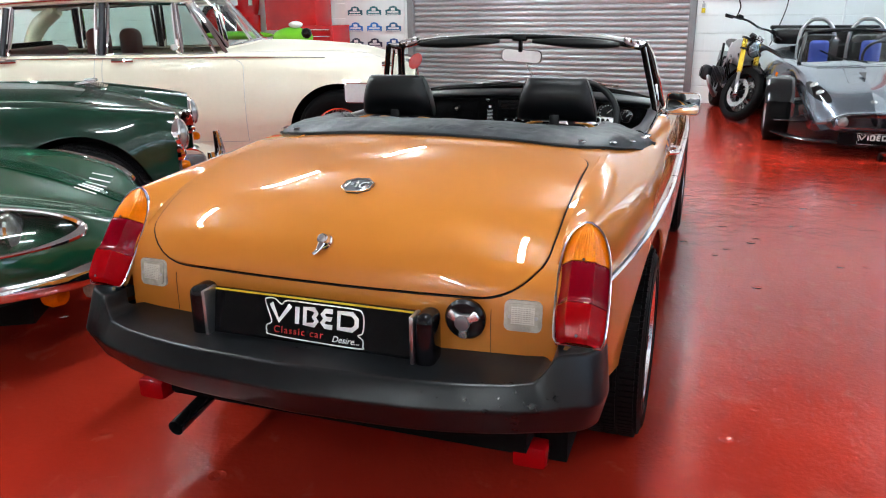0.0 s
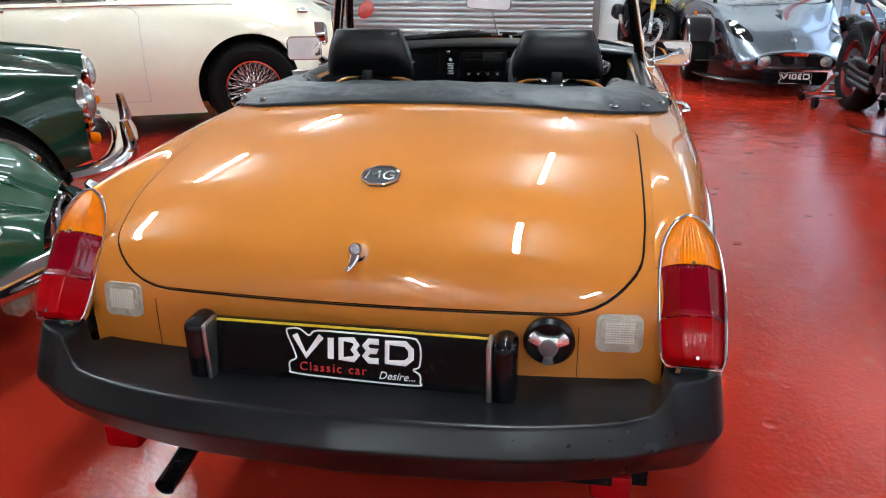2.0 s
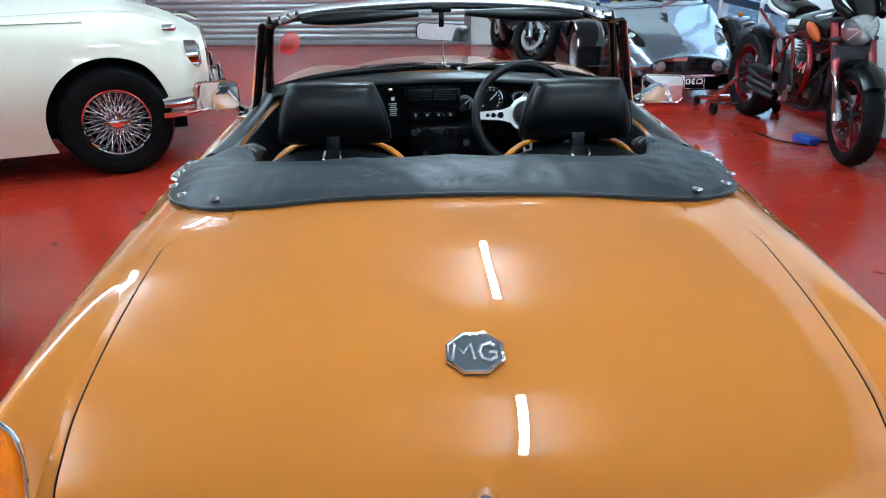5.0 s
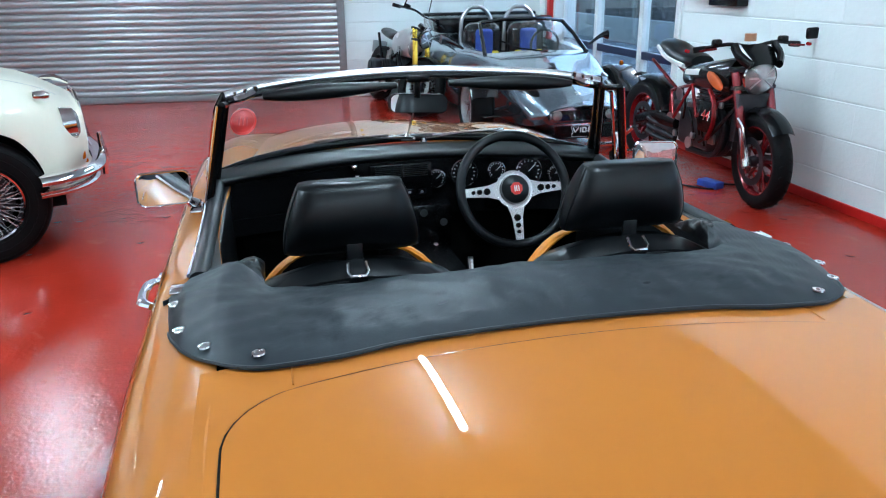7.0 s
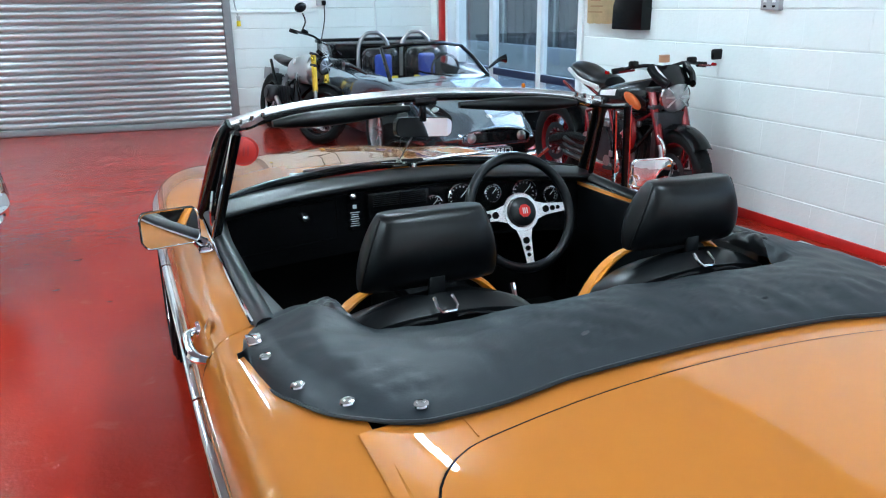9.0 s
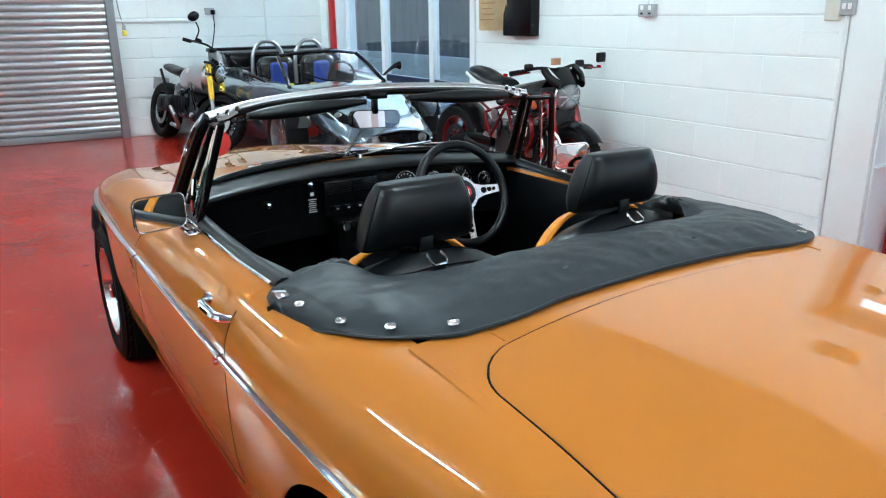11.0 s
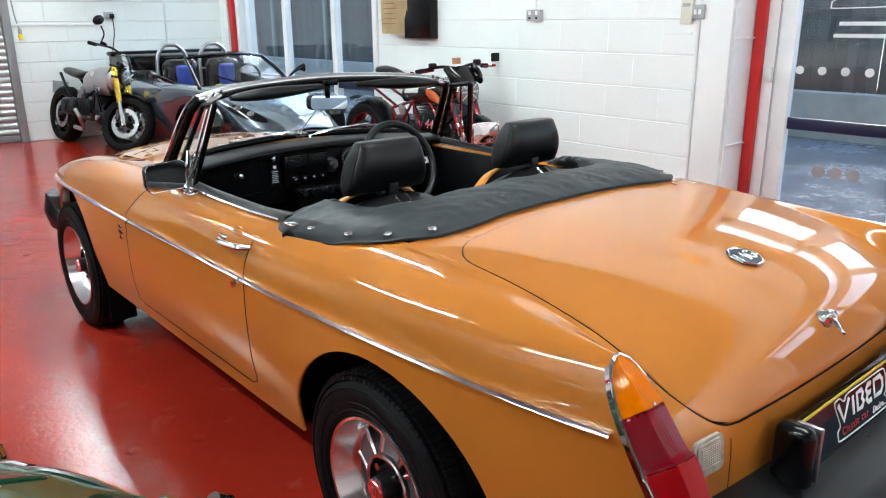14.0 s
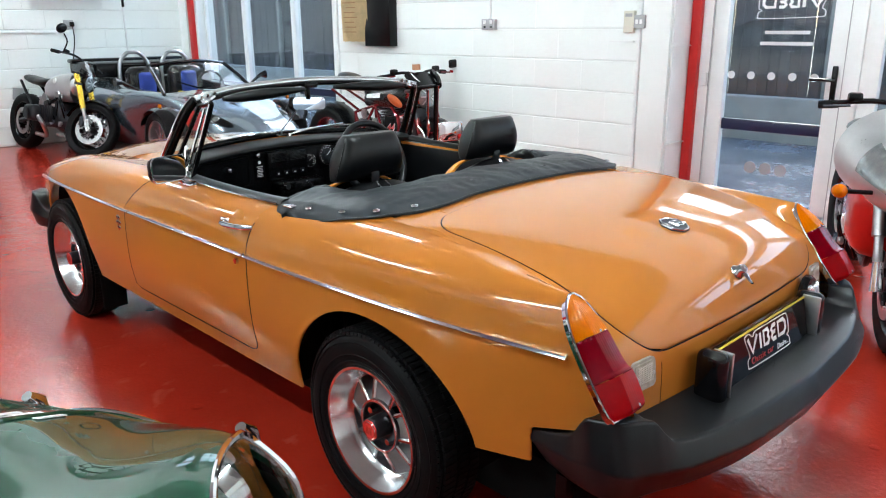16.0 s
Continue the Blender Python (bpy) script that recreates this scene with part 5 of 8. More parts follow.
part("top_bracket", boxes(((0.0, 1.918, 1.125), (0.065, 0.03, 0.022)), ((0.0, 1.935, 1.095), (0.018, 0.02, 0.06)), bevel=0.004), M["plastic"], rm)
bm = bmesh.new()
box(bm, (0.012, 2.185, 0.893), (0.05, 0.03, 0.012), 0.004)
disc(bm, (0.012, 2.185, 0.905), (0, 0, 1), 0.012, 0.004, 0.02, 10)
part("rod_foot", bm, M["chrome"], rm)
bm = flat_poly([(0.040 * math.cos(2 * math.pi * k / 36), 0.040 * math.sin(2 * math.pi * k / 36)) for k in range(36)], pose(-0.512, 1.938, 1.020, 62, 0, -22), 0.001)
part("screen_sticker", bm, M["sticker"], car, "round red sticker on the windscreen")
bm = bmesh.new()
SM = pose(-0.512, 1.938, 1.020, 62, 0, -22)
tube_pts(bm, [SM @ Vector((0.035 * math.cos(2 * math.pi * k / 24), 0.035 * math.sin(2 * math.pi * k / 24), 0.0015)) for k in range(24)], 0.0012, 4, True)
for x in (-0.012, 0.0, 0.012):
    box(bm, (x, 0, 0.0015), (0.005, 0.026, 0.001), m=SM)
part("sticker_print", bm, M["redprint"], car)

# dashboard
dash = thing("dashboard", "black crackle dashboard with chrome-ringed dials", "")
dash.parent = car


def dash_top(a, t):
    y0 = 2.19 - 0.12 * a * a
    x = a * 0.605
    pts = [(y0, 0.878 - 0.02 * a * a), (y0 - 0.05, 0.880 - 0.022 * a * a), (y0 - 0.115, 0.872 - 0.022 * a * a), (y0 - 0.128, 0.858 - 0.02 * a * a), (y0 - 0.112, 0.846 - 0.02 * a * a), (y0 - 0.09, 0.838 - 0.02 * a * a)]
    y, z = chain(pts, t)
    return x, y, z


skin("dash_roll", dash_top, lin(-1, 1, 40), lin(0, 1, 20), M["vinyl"], dash, flip=True)
bm = bmesh.new()
n = 20
fr = [((-0.6 + 1.2 * k / n), 2.085 - 0.10 * ((-1 + 2 * k / n)) ** 2) for k in range(n + 1)]
U, L_ = [bm.verts.new((x, y, 0.842)) for x, y in fr], [bm.verts.new((x, y - 0.005, 0.655)) for x, y in fr]
for k in range(n):
    bm.faces.new((U[k], U[k + 1], L_[k + 1], L_[k]))
part("dash_face", bm, M["plastic"], dash)


def dash_y(x):
    return 2.085 - 0.10 * (x / 0.6) ** 2 - 0.003


def dial(x, z, r):
    d = part("dial", lathe([(r, 0.0), (r, 0.010), (r * 0.9, 0.013), (r * 0.88, 0.006), (0.0, 0.006)], (x, dash_y(x), z), (0, -1, 0.15), 28), M["plastic"], dash)
    c = Vector((x, dash_y(x), z))
    q = Vector((0, -1, 0.15)).normalized().to_track_quat("Z", "Y").to_matrix()
    part("dial_ring", bar([c + q @ Vector((r * 0.96 * math.cos(2 * math.pi * k / 28), r * 0.96 * math.sin(2 * math.pi * k / 28), 0.012)) for k in range(28)], 0.0024, 5, True), M["chrome"], dash)
    bm = bmesh.new()
    for k in range(13):
        a = radians(-130 + 260 * k / 12)
        tube_pts(bm, [c + q @ Vector((r * 0.70 * math.sin(a), r * 0.70 * math.cos(a), 0.0075)), c + q @ Vector((r * 0.82 * math.sin(a), r * 0.82 * math.cos(a), 0.0075))], 0.0012, 4)
    tube_pts(bm, [c + q @ Vector((0, 0, 0.009)), c + q @ Vector((r * 0.5, r * 0.45, 0.009))], 0.0012, 4)
    part("dial_marks", bm, M["whiteprint"], dash)


for x, z, r in ((0.085, 0.775, 0.030), (0.178, 0.790, 0.046), (0.285, 0.795, 0.030), (0.392, 0.790, 0.046), (0.478, 0.780, 0.028)):
    dial(x, z, r)
part("centre_panel", boxes(((-0.035, dash_y(0) - 0.008, 0.775), (0.205, 0.03, 0.125)), bevel=0.006), M["plastic"], dash)
bm = bmesh.new()
for k in range(7):
    box(bm, (-0.078, dash_y(0) - 0.024, 0.795 + 0.006 * k), (0.085, 0.006, 0.0025))
    box(bm, (0.012, dash_y(0) - 0.024, 0.795 + 0.006 * k), (0.080, 0.006, 0.0025))
part("vent_slats", bm, M["vinyl"], dash)
for k in range(4):
    x = -0.095 + 0.042 * k
    part("rocker_switch", boxes(((x, dash_y(0) - 0.026, 0.740), (0.030, 0.012, 0.026)), bevel=0.004), M["gloss"], dash)
    part("switch_mark", boxes(((x, dash_y(0) - 0.0325, 0.742), (0.008, 0.001, 0.006))), M["greyplastic"], dash)
part("console", boxes(((0.0, dash_y(0) - 0.035, 0.625), (0.24, 0.09, 0.17)), ((0.0, 1.85, 0.56), (0.2, 0.42, 0.06)), bevel=0.012), M["plastic"], dash)
for x, z, mt in ((-0.10, 0.695, "chrome"), (-0.055, 0.690, "plastic"), (0.02, 0.69, "chrome"), (0.075, 0.690, "plastic"), (-0.06, 0.615, "chrome"), (0.055, 0.600, "plastic"), (0.085, 0.655, "chrome")):
    bm = bmesh.new()
    disc(bm, (x, dash_y(0) - 0.095, z), (0, -1, 0.1), 0.017, 0.013, 0.03, 18)
    part("knob", bm, M[mt], dash)
for x, z in ((-0.338, 0.787), (-0.186, 0.832)):
    part("chrome_button", lathe([(0.013, 0.0), (0.014, 0.008), (0.009, 0.018), (0.0, 0.020)], (x, dash_y(x), z), (0, -1, 0.1), 20), M["chrome"], dash)
part("notice_plate", flat_poly(round_rect(0.045, 0.085, 0.004), pose(-0.178, dash_y(-0.178) - 0.004, 0.768, 92, 0, 0), 0.002), M["plateblack"], dash)
bm = bmesh.new()
for k in range(7):
    box(bm, (-0.178, dash_y(-0.178) - 0.0075, 0.740 + 0.007 * k), (0.030 - 0.005 * (k % 3), 0.001, 0.0022))
box(bm, (-0.178, dash_y(-0.178) - 0.0075, 0.800), (0.012, 0.001, 0.012))
part("notice_bars", bm, M["whiteprint"], dash)
bm = bmesh.new()
tube_pts(bm, [(x, dash_y(x) - 0.001, z) for x, z in ((-0.235, 0.71), (-0.235, 0.83), (-0.56, 0.83), (-0.575, 0.81), (-0.575, 0.71))], 0.0016, 4, True)
part("glovebox_seam", bm, M["carpet"], dash)

# steering wheel
sw = thing("steering_wheel", "three-spoke wheel with drilled alloy spokes and a black leather rim", "")
sw.parent = car
sw.matrix_basis = pose(0.283, 1.852, 0.782, 66, 0, 2)
R = 0.172
part("rim", bar([(R * math.cos(2 * math.pi * k / 56), R * math.sin(2 * math.pi * k / 56), 0) for k in range(56)], 0.0150, 12, True), M["vinyl"], sw)
for a in (0, 180, 270):
    bm = bmesh.new()
    outl = [(0.045, -0.030), (0.085, -0.018), (0.150, -0.013), (0.160, -0.013), (0.160, 0.013), (0.150, 0.013), (0.085, 0.018), (0.045, 0.030)]
    tmp = flat_poly(outl, pose(0, 0, -0.004) @ pose(0, 0, 0, 0, 0, a), 0.004)
    part("spoke", tmp, M["alu"], sw, "polished alloy")
    for d, r in ((0.088, 0.0105), (0.112, 0.0080), (0.132, 0.0060)):
        bm2 = bmesh.new()
        disc(bm2, pose(0, 0, 0, 0, 0, a) @ Vector((d, 0, 0.0012)), (0, 0, 1), r, r, 0.003, 16)
        part("spoke_hole", bm2, M["carpet"], sw)
part("hub_ring", lathe([(0.058, -0.004), (0.060, 0.001), (0.046, 0.003), (0.044, 0.002)], (0, 0, 0), (0, 0, 1), 36), M["alu"], sw)
part("horn_push", lathe([(0.045, 0.0), (0.044, 0.012), (0.030, 0.020), (0.0, 0.022)], (0, 0, 0), (0, 0, 1), 32), M["vinyl"], sw)
part("horn_badge", flat_poly(octo(0.020), pose(0, 0, 0.022), 0.003), M["sticker"], sw, "red octagon")
part("column", bar([(0, 0, -0.01), (0, 0.0, -0.25)], 0.03, 14), M["plastic"], sw)
part("horn_bars", boxes(((-0.006, 0, 0.0255), (0.003, 0.018, 0.001)), ((0.0, 0, 0.0255), (0.003, 0.018, 0.001)), ((0.007, 0, 0.0255), (0.003, 0.018, 0.001))), M["whiteprint"], sw)


# seats
def seat(x, label):
    st = thing("seat", label, "")
    st.parent = car
    st.matrix_basis = pose(x, 1.17, 0)

    def back(a, t):
        w = spline_w(t)
        z = 0.45 + 0.415 * t
        yb = -0.075 - 0.10 * (1 - t)
        ang = a * math.pi
        cx = math.copysign(abs(math.cos(ang)) ** 0.45, math.cos(ang)) * w
        cy = math.copysign(abs(math.sin(ang)) ** 0.6, math.sin(ang)) * 0.065
        zz = z - 0.045 * (cx / 0.22) ** 2 * t ** 4
        return cx, -yb * 0 - 0.02 + 0.11 * (1 - t) + cy, zz
    bm = bmesh.new()
    rings = []
    nt, na = 16, 40
    for i in range(nt + 1):
        t = i / nt
        sc = 1.0 if t < 0.85 else math.sqrt(max(0.02, 1 - ((t - 0.85) / 0.15) ** 2 * 0.97))
        ring = []
        for k in range(na):
            p = back(2 * k / na - 1, t)
            ring.append(bm.verts.new((p[0] * (0.80 + 0.20 * sc), -0.02 + 0.11 * (1 - t) + (p[1] + 0.02 - 0.11 * (1 - t)) * sc, p[2])))
        rings.append(ring)
    for A, B in zip(rings, rings[1:]):
        for k in range(na):
            bm.faces.new((A[k], A[(k + 1) % na], B[(k + 1) % na], B[k]))
    bm.faces.new(rings[-1])
    part("backrest", bm, M["vinyl"], st)
    # orange edge panel along the front of the shoulder
    for s in (-1, 1):
        pts = [(s * (0.060 + 0.146 * t), 0.056 + 0.024 * t, 0.858 - 0.004 * t - 0.115 * t ** 2.6) for t in lin(0, 1, 8)]
        part("edge_panel", bar(pts, [0.004, 0.007, 0.010, 0.013, 0.016, 0.018, 0.020, 0.021, 0.021], 8, flat=0.5), M["piping"], st, "orange leather")
        part("seam", bar([(s * (0.02 + 0.19 * t), -0.078 + 0.01 * t, 0.832 - 0.11 * t ** 2.6) for t in lin(0, 1, 9)], 0.004, 6), M["vinyl"], st)
    bm = bmesh.new()
    box(bm, (0, 0.20, 0.44), (0.42, 0.46, 0.12), 0.045, segs=4)
    part("cushion", bm, M["vinyl"], st)
    # headrest
    hr = thing("headrest", "", "")
    hr.parent = st

    def pad(a, t):
        z = 0.872 + 0.148 * t
        w = 0.152 - 0.040 * t
        ang = a * math.pi
        sc = math.sin(math.pi * min(max(0.06 + t * 0.88, 0), 1)) ** 0.42
        cx = math.copysign(abs(math.cos(ang)) ** 0.38, math.cos(ang))
        cy = math.copysign(abs(math.sin(ang)) ** 0.75, math.sin(ang))
        return cx * w * (0.86 + 0.14 * sc), 0.022 - 0.02 * t + cy * 0.062 * sc * (1 - 0.12 * t), z
    bm = bmesh.new()
    rings = [[bm.verts.new(pad(2 * k / 44 - 1, i / 14)) for k in range(44)] for i in range(15)]
    for A, B in zip(rings, rings[1:]):
        for k in range(44):
            bm.faces.new((A[k], A[(k + 1) % 44], B[(k + 1) % 44], B[k]))
    bm.faces.new(rings[-1])
    bm.faces.new(rings[0][::-1])
    part("pad", bm, M["vinyl"], hr, angle=60)
    for s in (-1, 1):
        pts = [Vector(pad(-0.5 + s * 0.40, t)) + Vector((0, -0.001, 0)) for t in lin(0.03, 0.97, 14)]
        part("side_seam", bar(pts, 0.0022, 5), M["vinyl"], hr)
    part("post", boxes(((0, -0.026, 0.860), (0.034, 0.012, 0.075)), bevel=0.004), M["vinyl"], hr)
    part("post_collar", bar([(-0.018, -0.058, 0.866), (-0.020, -0.078, 0.853), (-0.014, -0.086, 0.847), (0.014, -0.086, 0.847), (0.020, -0.078, 0.853), (0.018, -0.058, 0.866)], 0.0038, 8), M["chrome"], hr, "chrome loop")
    return st


spline_w = spline([(0, 0.21), (0.5, 0.228), (0.8, 0.230), (0.92, 0.215), (1.0, 0.18)])
seat(-0.290, "black vinyl seat with an orange edge panel")
seat(0.318, "black vinyl seat with an orange edge panel")
part("handbrake", bar([(0.02, 1.30, 0.60), (0.03, 1.42, 0.70), (0.032, 1.44, 0.73)], [0.010, 0.008, 0.009], 8), M["chrome"], car)
part("gear_lever", bar([(0.0, 1.75, 0.58), (0.0, 1.70, 0.68)], 0.007, 8), M["chrome"], car)

# folded hood cover (tonneau) over the rear deck
ton = thing("hood_cover", "wrinkled grey-black vinyl hood cover held by chrome studs", "")
ton.parent = car
rear_y = spline([(0.0, 0.722), (0.25, 0.716), (0.38, 0.700), (0.47, 0.706), (0.53, 0.735), (0.585, 0.80), (0.625, 0.89), (0.648, 1.0), (0.660, 1.12)])
front_y = spline([(0.0, 0.985), (0.2, 0.975), (0.36, 0.985), (0.44, 1.02), (0.50, 1.13), (0.56, 1.225), (0.62, 1.238), (0.655, 1.215), (0.662, 1.13)])


def deck_z(x, y):
    ax = abs(x)
    e = 0.852 if y < 0.9 else 0.852 - 0.055 * (y - 0.9)
    c = 0.874
    z = c + (e - c) * min(ax / 0.55, 1.0) ** 2.3
    if ax > 0.55:
        z = e - (ax - 0.55) * 0.30 - max(0, ax - 0.62) * 0.5
    return z


def ton_point(x, t):
    y = rear_y(abs(x)) + (front_y(abs(x)) - rear_y(abs(x))) * t
    z = deck_z(x, y) + 0.006
    lift = max(0.0, math.sin(math.pi * min(max(t, 0.0) * 1.05, 1.0))) ** 0.7 * (0.020 + 0.010 * max(0, abs(x) - 0.3))
    z += lift + 0.012 * t * (1 if abs(x) < 0.45 else 0.6)
    z -= 0.030 * max(0.0, t - 0.88) / 0.12 * (1 if abs(x) < 0.47 else 0)
    n1 = noise.noise((x * 9, y * 9, 1.3)) * 0.0045 + noise.noise((x * 22 + y * 9, y * 26, 4.1)) * 0.0022
    b = math.exp(-((abs(x) - 0.50) / 0.055) ** 2) * math.exp(-((y - 1.14) / 0.075) ** 2)
    z += n1 * min(1.0, t * 6) + 0.020 * b
    n2 = noise.noise((x * 30, y * 5, 9.0)) * 0.003 * min(1.0, t * 5) * (1 if y < 0.80 else 0.4)
    return x, y, z + n2


skin("cover", ton_point, lin(-0.661, 0.661, 130), lin(0, 1, 44), M["tonneau"], ton, lip=0.010)
part("hem", bar([Vector(ton_point(x, 0.0)) + Vector((0, 0.003, 0.002)) for x in lin(-0.655, 0.655, 160)], 0.0032, 6), M["tonneau"], ton)
for x, t in ((0.482, 0.075), (0.566, 0.07), (0.614, 0.11), (0.636, 0.34)):
    for s in (-1, 1):
        p = Vector(ton_point(s * x, t)) + Vector((0, 0, 0.003))
        part("stud", lathe([(0.0115, 0.0), (0.0105, 0.0025), (0.007, 0.0030), (0.006, 0.0018), (0.003, 0.0042), (0.0, 0.0045)], p, (s * 0.1, 0, 1), 14), M["chrome"], ton, "chrome")
for s in (-1, 1):
    p = Vector(ton_point(s * 0.640, 0.62))
    part("end_clip", boxes((p + Vector((0, 0, 0.004)), (0.028, 0.045, 0.006)), bevel=0.003), M["chrome"], ton)
    bm = bmesh.new()
    bulge = lambda a, v, s=s: (s * (0.50 + 0.028 * math.cos(a * math.pi)), 1.05 + 0.17 * v, 0.845 + 0.036 * math.sin(a * math.pi) * math.sin(math.pi * (0.1 + 0.8 * v)) + 0.004 * noise.noise((a * 5, v * 9, s)))
    skin("fold", bulge, lin(0, 1, 16), lin(0, 1, 20), M["vinyl"], ton, flip=(s > 0))


# ---- the other cars ----
def half_shell(name, keys, xs, us, material, parent, keep=(), both=True, lip=0.012):
    """Body sides lofted through control curves keys(x) -> (half width, z); mirrored about the car's middle."""
    def make(s):
        def P(x, t):
            y, z = chain([k(x) for k in keys], t)
            return x, s * y, z
        return P
    for s in ((-1, 1) if both else (-1,)):
        skin(name, make(s), xs, us, material, parent, keep, lip, flip=(s > 0))


def saloon():
    c = thing("saloon_car", "cream classic saloon car with chrome trim and wire wheels", "car", pose(-2.19, 4.61, 0, 0, 0, 20))
    K = [spline([(-3.35, (0.55, 0.36)), (-2.8, (0.74, 0.24)), (-1.2, (0.775, 0.17)), (-0.4, (0.775, 0.17)), (0.0, (0.76, 0.22)), (0.45, (0.66, 0.32)), (0.74, (0.36, 0.40))]),
         spline([(-3.35, (0.64, 0.52)), (-2.7, (0.81, 0.48)), (-1.2, (0.835, 0.46)), (0.0, (0.83, 0.48)), (0.45, (0.755, 0.50)), (0.76, (0.44, 0.54))]),
         spline([(-3.35, (0.62, 0.70)), (-2.6, (0.80, 0.74)), (-1.2, (0.815, 0.76)), (-0.3, (0.81, 0.74)), (0.2, (0.78, 0.70)), (0.5, (0.69, 0.66)), (0.76, (0.43, 0.62))]),
         spline([(-3.35, (0.56, 0.80)), (-2.5, (0.75, 0.90)), (-1.2, (0.765, 0.90)), (-0.5, (0.755, 0.885)), (0.0, (0.72, 0.86)), (0.4, (0.63, 0.80)), (0.75, (0.40, 0.69))]),
         spline([(-3.35, (0.42, 0.86)), (-2.5, (0.66, 0.935)), (-1.2, (0.69, 0.938)), (-0.6, (0.66, 0.950)), (0.0, (0.48, 0.945)), (0.4, (0.40, 0.875)), (0.75, (0.26, 0.735))]),
         spline([(-3.35, (0.0, 0.88)), (-2.5, (0.0, 0.985)), (-0.6, (0.0, 1.02)), (0.0, (0.0, 0.985)), (0.4, (0.0, 0.915)), (0.77, (0.0, 0.77))])]
    arch_in = lambda x, t, p: max(math.hypot(p[0], (p[2] - 0.33) * 1.0) - 0.382, p[2] - 0.72) if p[0] > -1.4 else max(math.hypot(p[0] + 2.73, (p[2] - 0.33) * 1.25) - 0.36, p[2] - 0.6)
    half_shell("body_side", K, lin(-3.35, 0.76, 84), lin(0, 1, 40), M["cream"], c, (arch_in, lambda x, t, p: max(abs(p[1]) - 0.62, p[0] + 0.92, -2.8 - p[0])))
    # shut lines
    for s in (-1, 1):
        def on(x, t, s=s):
            y, z = chain([k(x) for k in K], t)
            return Vector((x, s * (y + 0.0008), z))
        part("shut_line", bar([on(-0.715, t) for t in lin(0.07, 0.52, 14)] + [on(-0.745, 0.58), on(-0.80, 0.64), on(-0.86, 0.70)], 0.0022, 4), M["greyplastic"], c)
        for x in (-1.80, -1.86):
            part("shut_line", bar([on(x, t) for t in lin(0.04, 0.66, 16)], 0.0020, 4), M["greyplastic"], c)
        part("sill_line", bar([on(x, 0.07) for x in lin(-1.8, -0.715, 8)], 0.0020, 4), M["greyplastic"], c)
        part("waist_trim", bar([on(x, 0.665) for x in lin(-3.1, -0.10, 28)], 0.007, 8, flat=0.7), M["chrome"], c, "chrome waist strip")
        part("bonnet_line", bar([on(x, 0.80) for x in lin(-0.72, 0.60, 16)], 0.0022, 4), M["greyplastic"], c)
        for x in (-1.72, -2.62):
            part("door_handle", bar([on(x, 0.60) + Vector((0, s * 0.012, 0)), on(x + 0.06, 0.60) + Vector((0, s * 0.026, 0)), on(x + 0.16, 0.605) + Vector((0, s * 0.012, 0))], 0.014, 8, per=3), M["chrome"], c)
        # glasshouse
        b = lambda x, s=s: Vector((x, s * 0.690, 0.940))
        t_ = lambda x, s=s: Vector((x, s * 0.595, 1.325 - 0.06 * ((x + 1.7) / 1.2) ** 2))
        for nm, x0, x1, x2, x3 in (("side_window", -1.79, -1.24, -1.76, -1.27), ("rear_side_window", -2.55, -1.87, -2.50, -1.86), ("quarter_window", -3.0, -2.62, -2.78, -2.58), ("vent_window", -1.20, -0.94, -1.24, -1.16)):
            w = thing(nm, "side glass in a chrome frame", "")
            w.parent = c
            P = [b(x0), b(x1), t_(x3), t_(x2)]
            part("frame", bar([P[0].lerp(P[1], k / 4) for k in range(4)] + [P[1].lerp(P[2], k / 4) for k in range(4)] + [P[2].lerp(P[3], k / 4) for k in range(4)] + [P[3].lerp(P[0], k / 4) for k in range(4)], 0.016, 6, True), M["chrome"], w)
            bm = bmesh.new()
            bm.faces.new([bm.verts.new(p) for p in P])
            g = part("glass", bm, M["tealglass"], w)
            g.visible_shadow = False
        part("pillar", bar([b(-1.83), t_(-1.81)], 0.026, 8), M["iron"], c)
        part("pillar", bar([b(-0.86), Vector((-0.985, s * 0.65, 1.14)), t_(-1.13)], 0.017, 8, per=4), M["chrome"], c)
        part("pillar", bar([b(-2.6), t_(-2.55)], 0.022, 8), M["iron"], c)
        part("rear_quarter", bar([Vector((-3.05, s * 0.66, 0.96)), Vector((-2.92, s * 0.62, 1.15)), t_(-2.72)], [0.07, 0.075, 0.06], 10, per=4), M["cream"], c)
        part("drip_rail", bar([t_(x) + Vector((0, s * 0.01, 0.035)) for x in lin(-2.85, -1.13, 14)], 0.010, 6), M["chrome"], c)
    def roof(x, a):
        tz = 1.355 - 0.06 * ((x + 1.7) / 1.2) ** 2
        return x, a * 0.605, tz + 0.085 * (1 - abs(a) ** 2.6)
    skin("roof", roof, lin(-2.95, -1.12, 26), lin(-1, 1, 20), M["cream"], c, (), 0.02)
    sc = [(-0.86, 0.63, 0.985), (-0.76, 0.35, 1.01), (-0.73, 0.0, 1.02), (-0.76, -0.35, 1.01), (-0.86, -0.63, 0.985)]
    st = [(-1.14, 0.56, 1.345), (-1.10, 0.30, 1.39), (-1.09, 0.0, 1.40), (-1.10, -0.30, 1.39), (-1.14, -0.56, 1.345)]
    part("screen_surround", bar(sc + st[::-1], 0.017, 8, True), M["chrome"], c)
    A, B = smooth_pts(sc, 4), smooth_pts(st, 4)
    bm = bmesh.new()
    a, b2 = [bm.verts.new(p) for p in A], [bm.verts.new(p) for p in B]
    for k in range(len(a) - 1):
        bm.faces.new((a[k], a[k + 1], b2[k + 1], b2[k]))
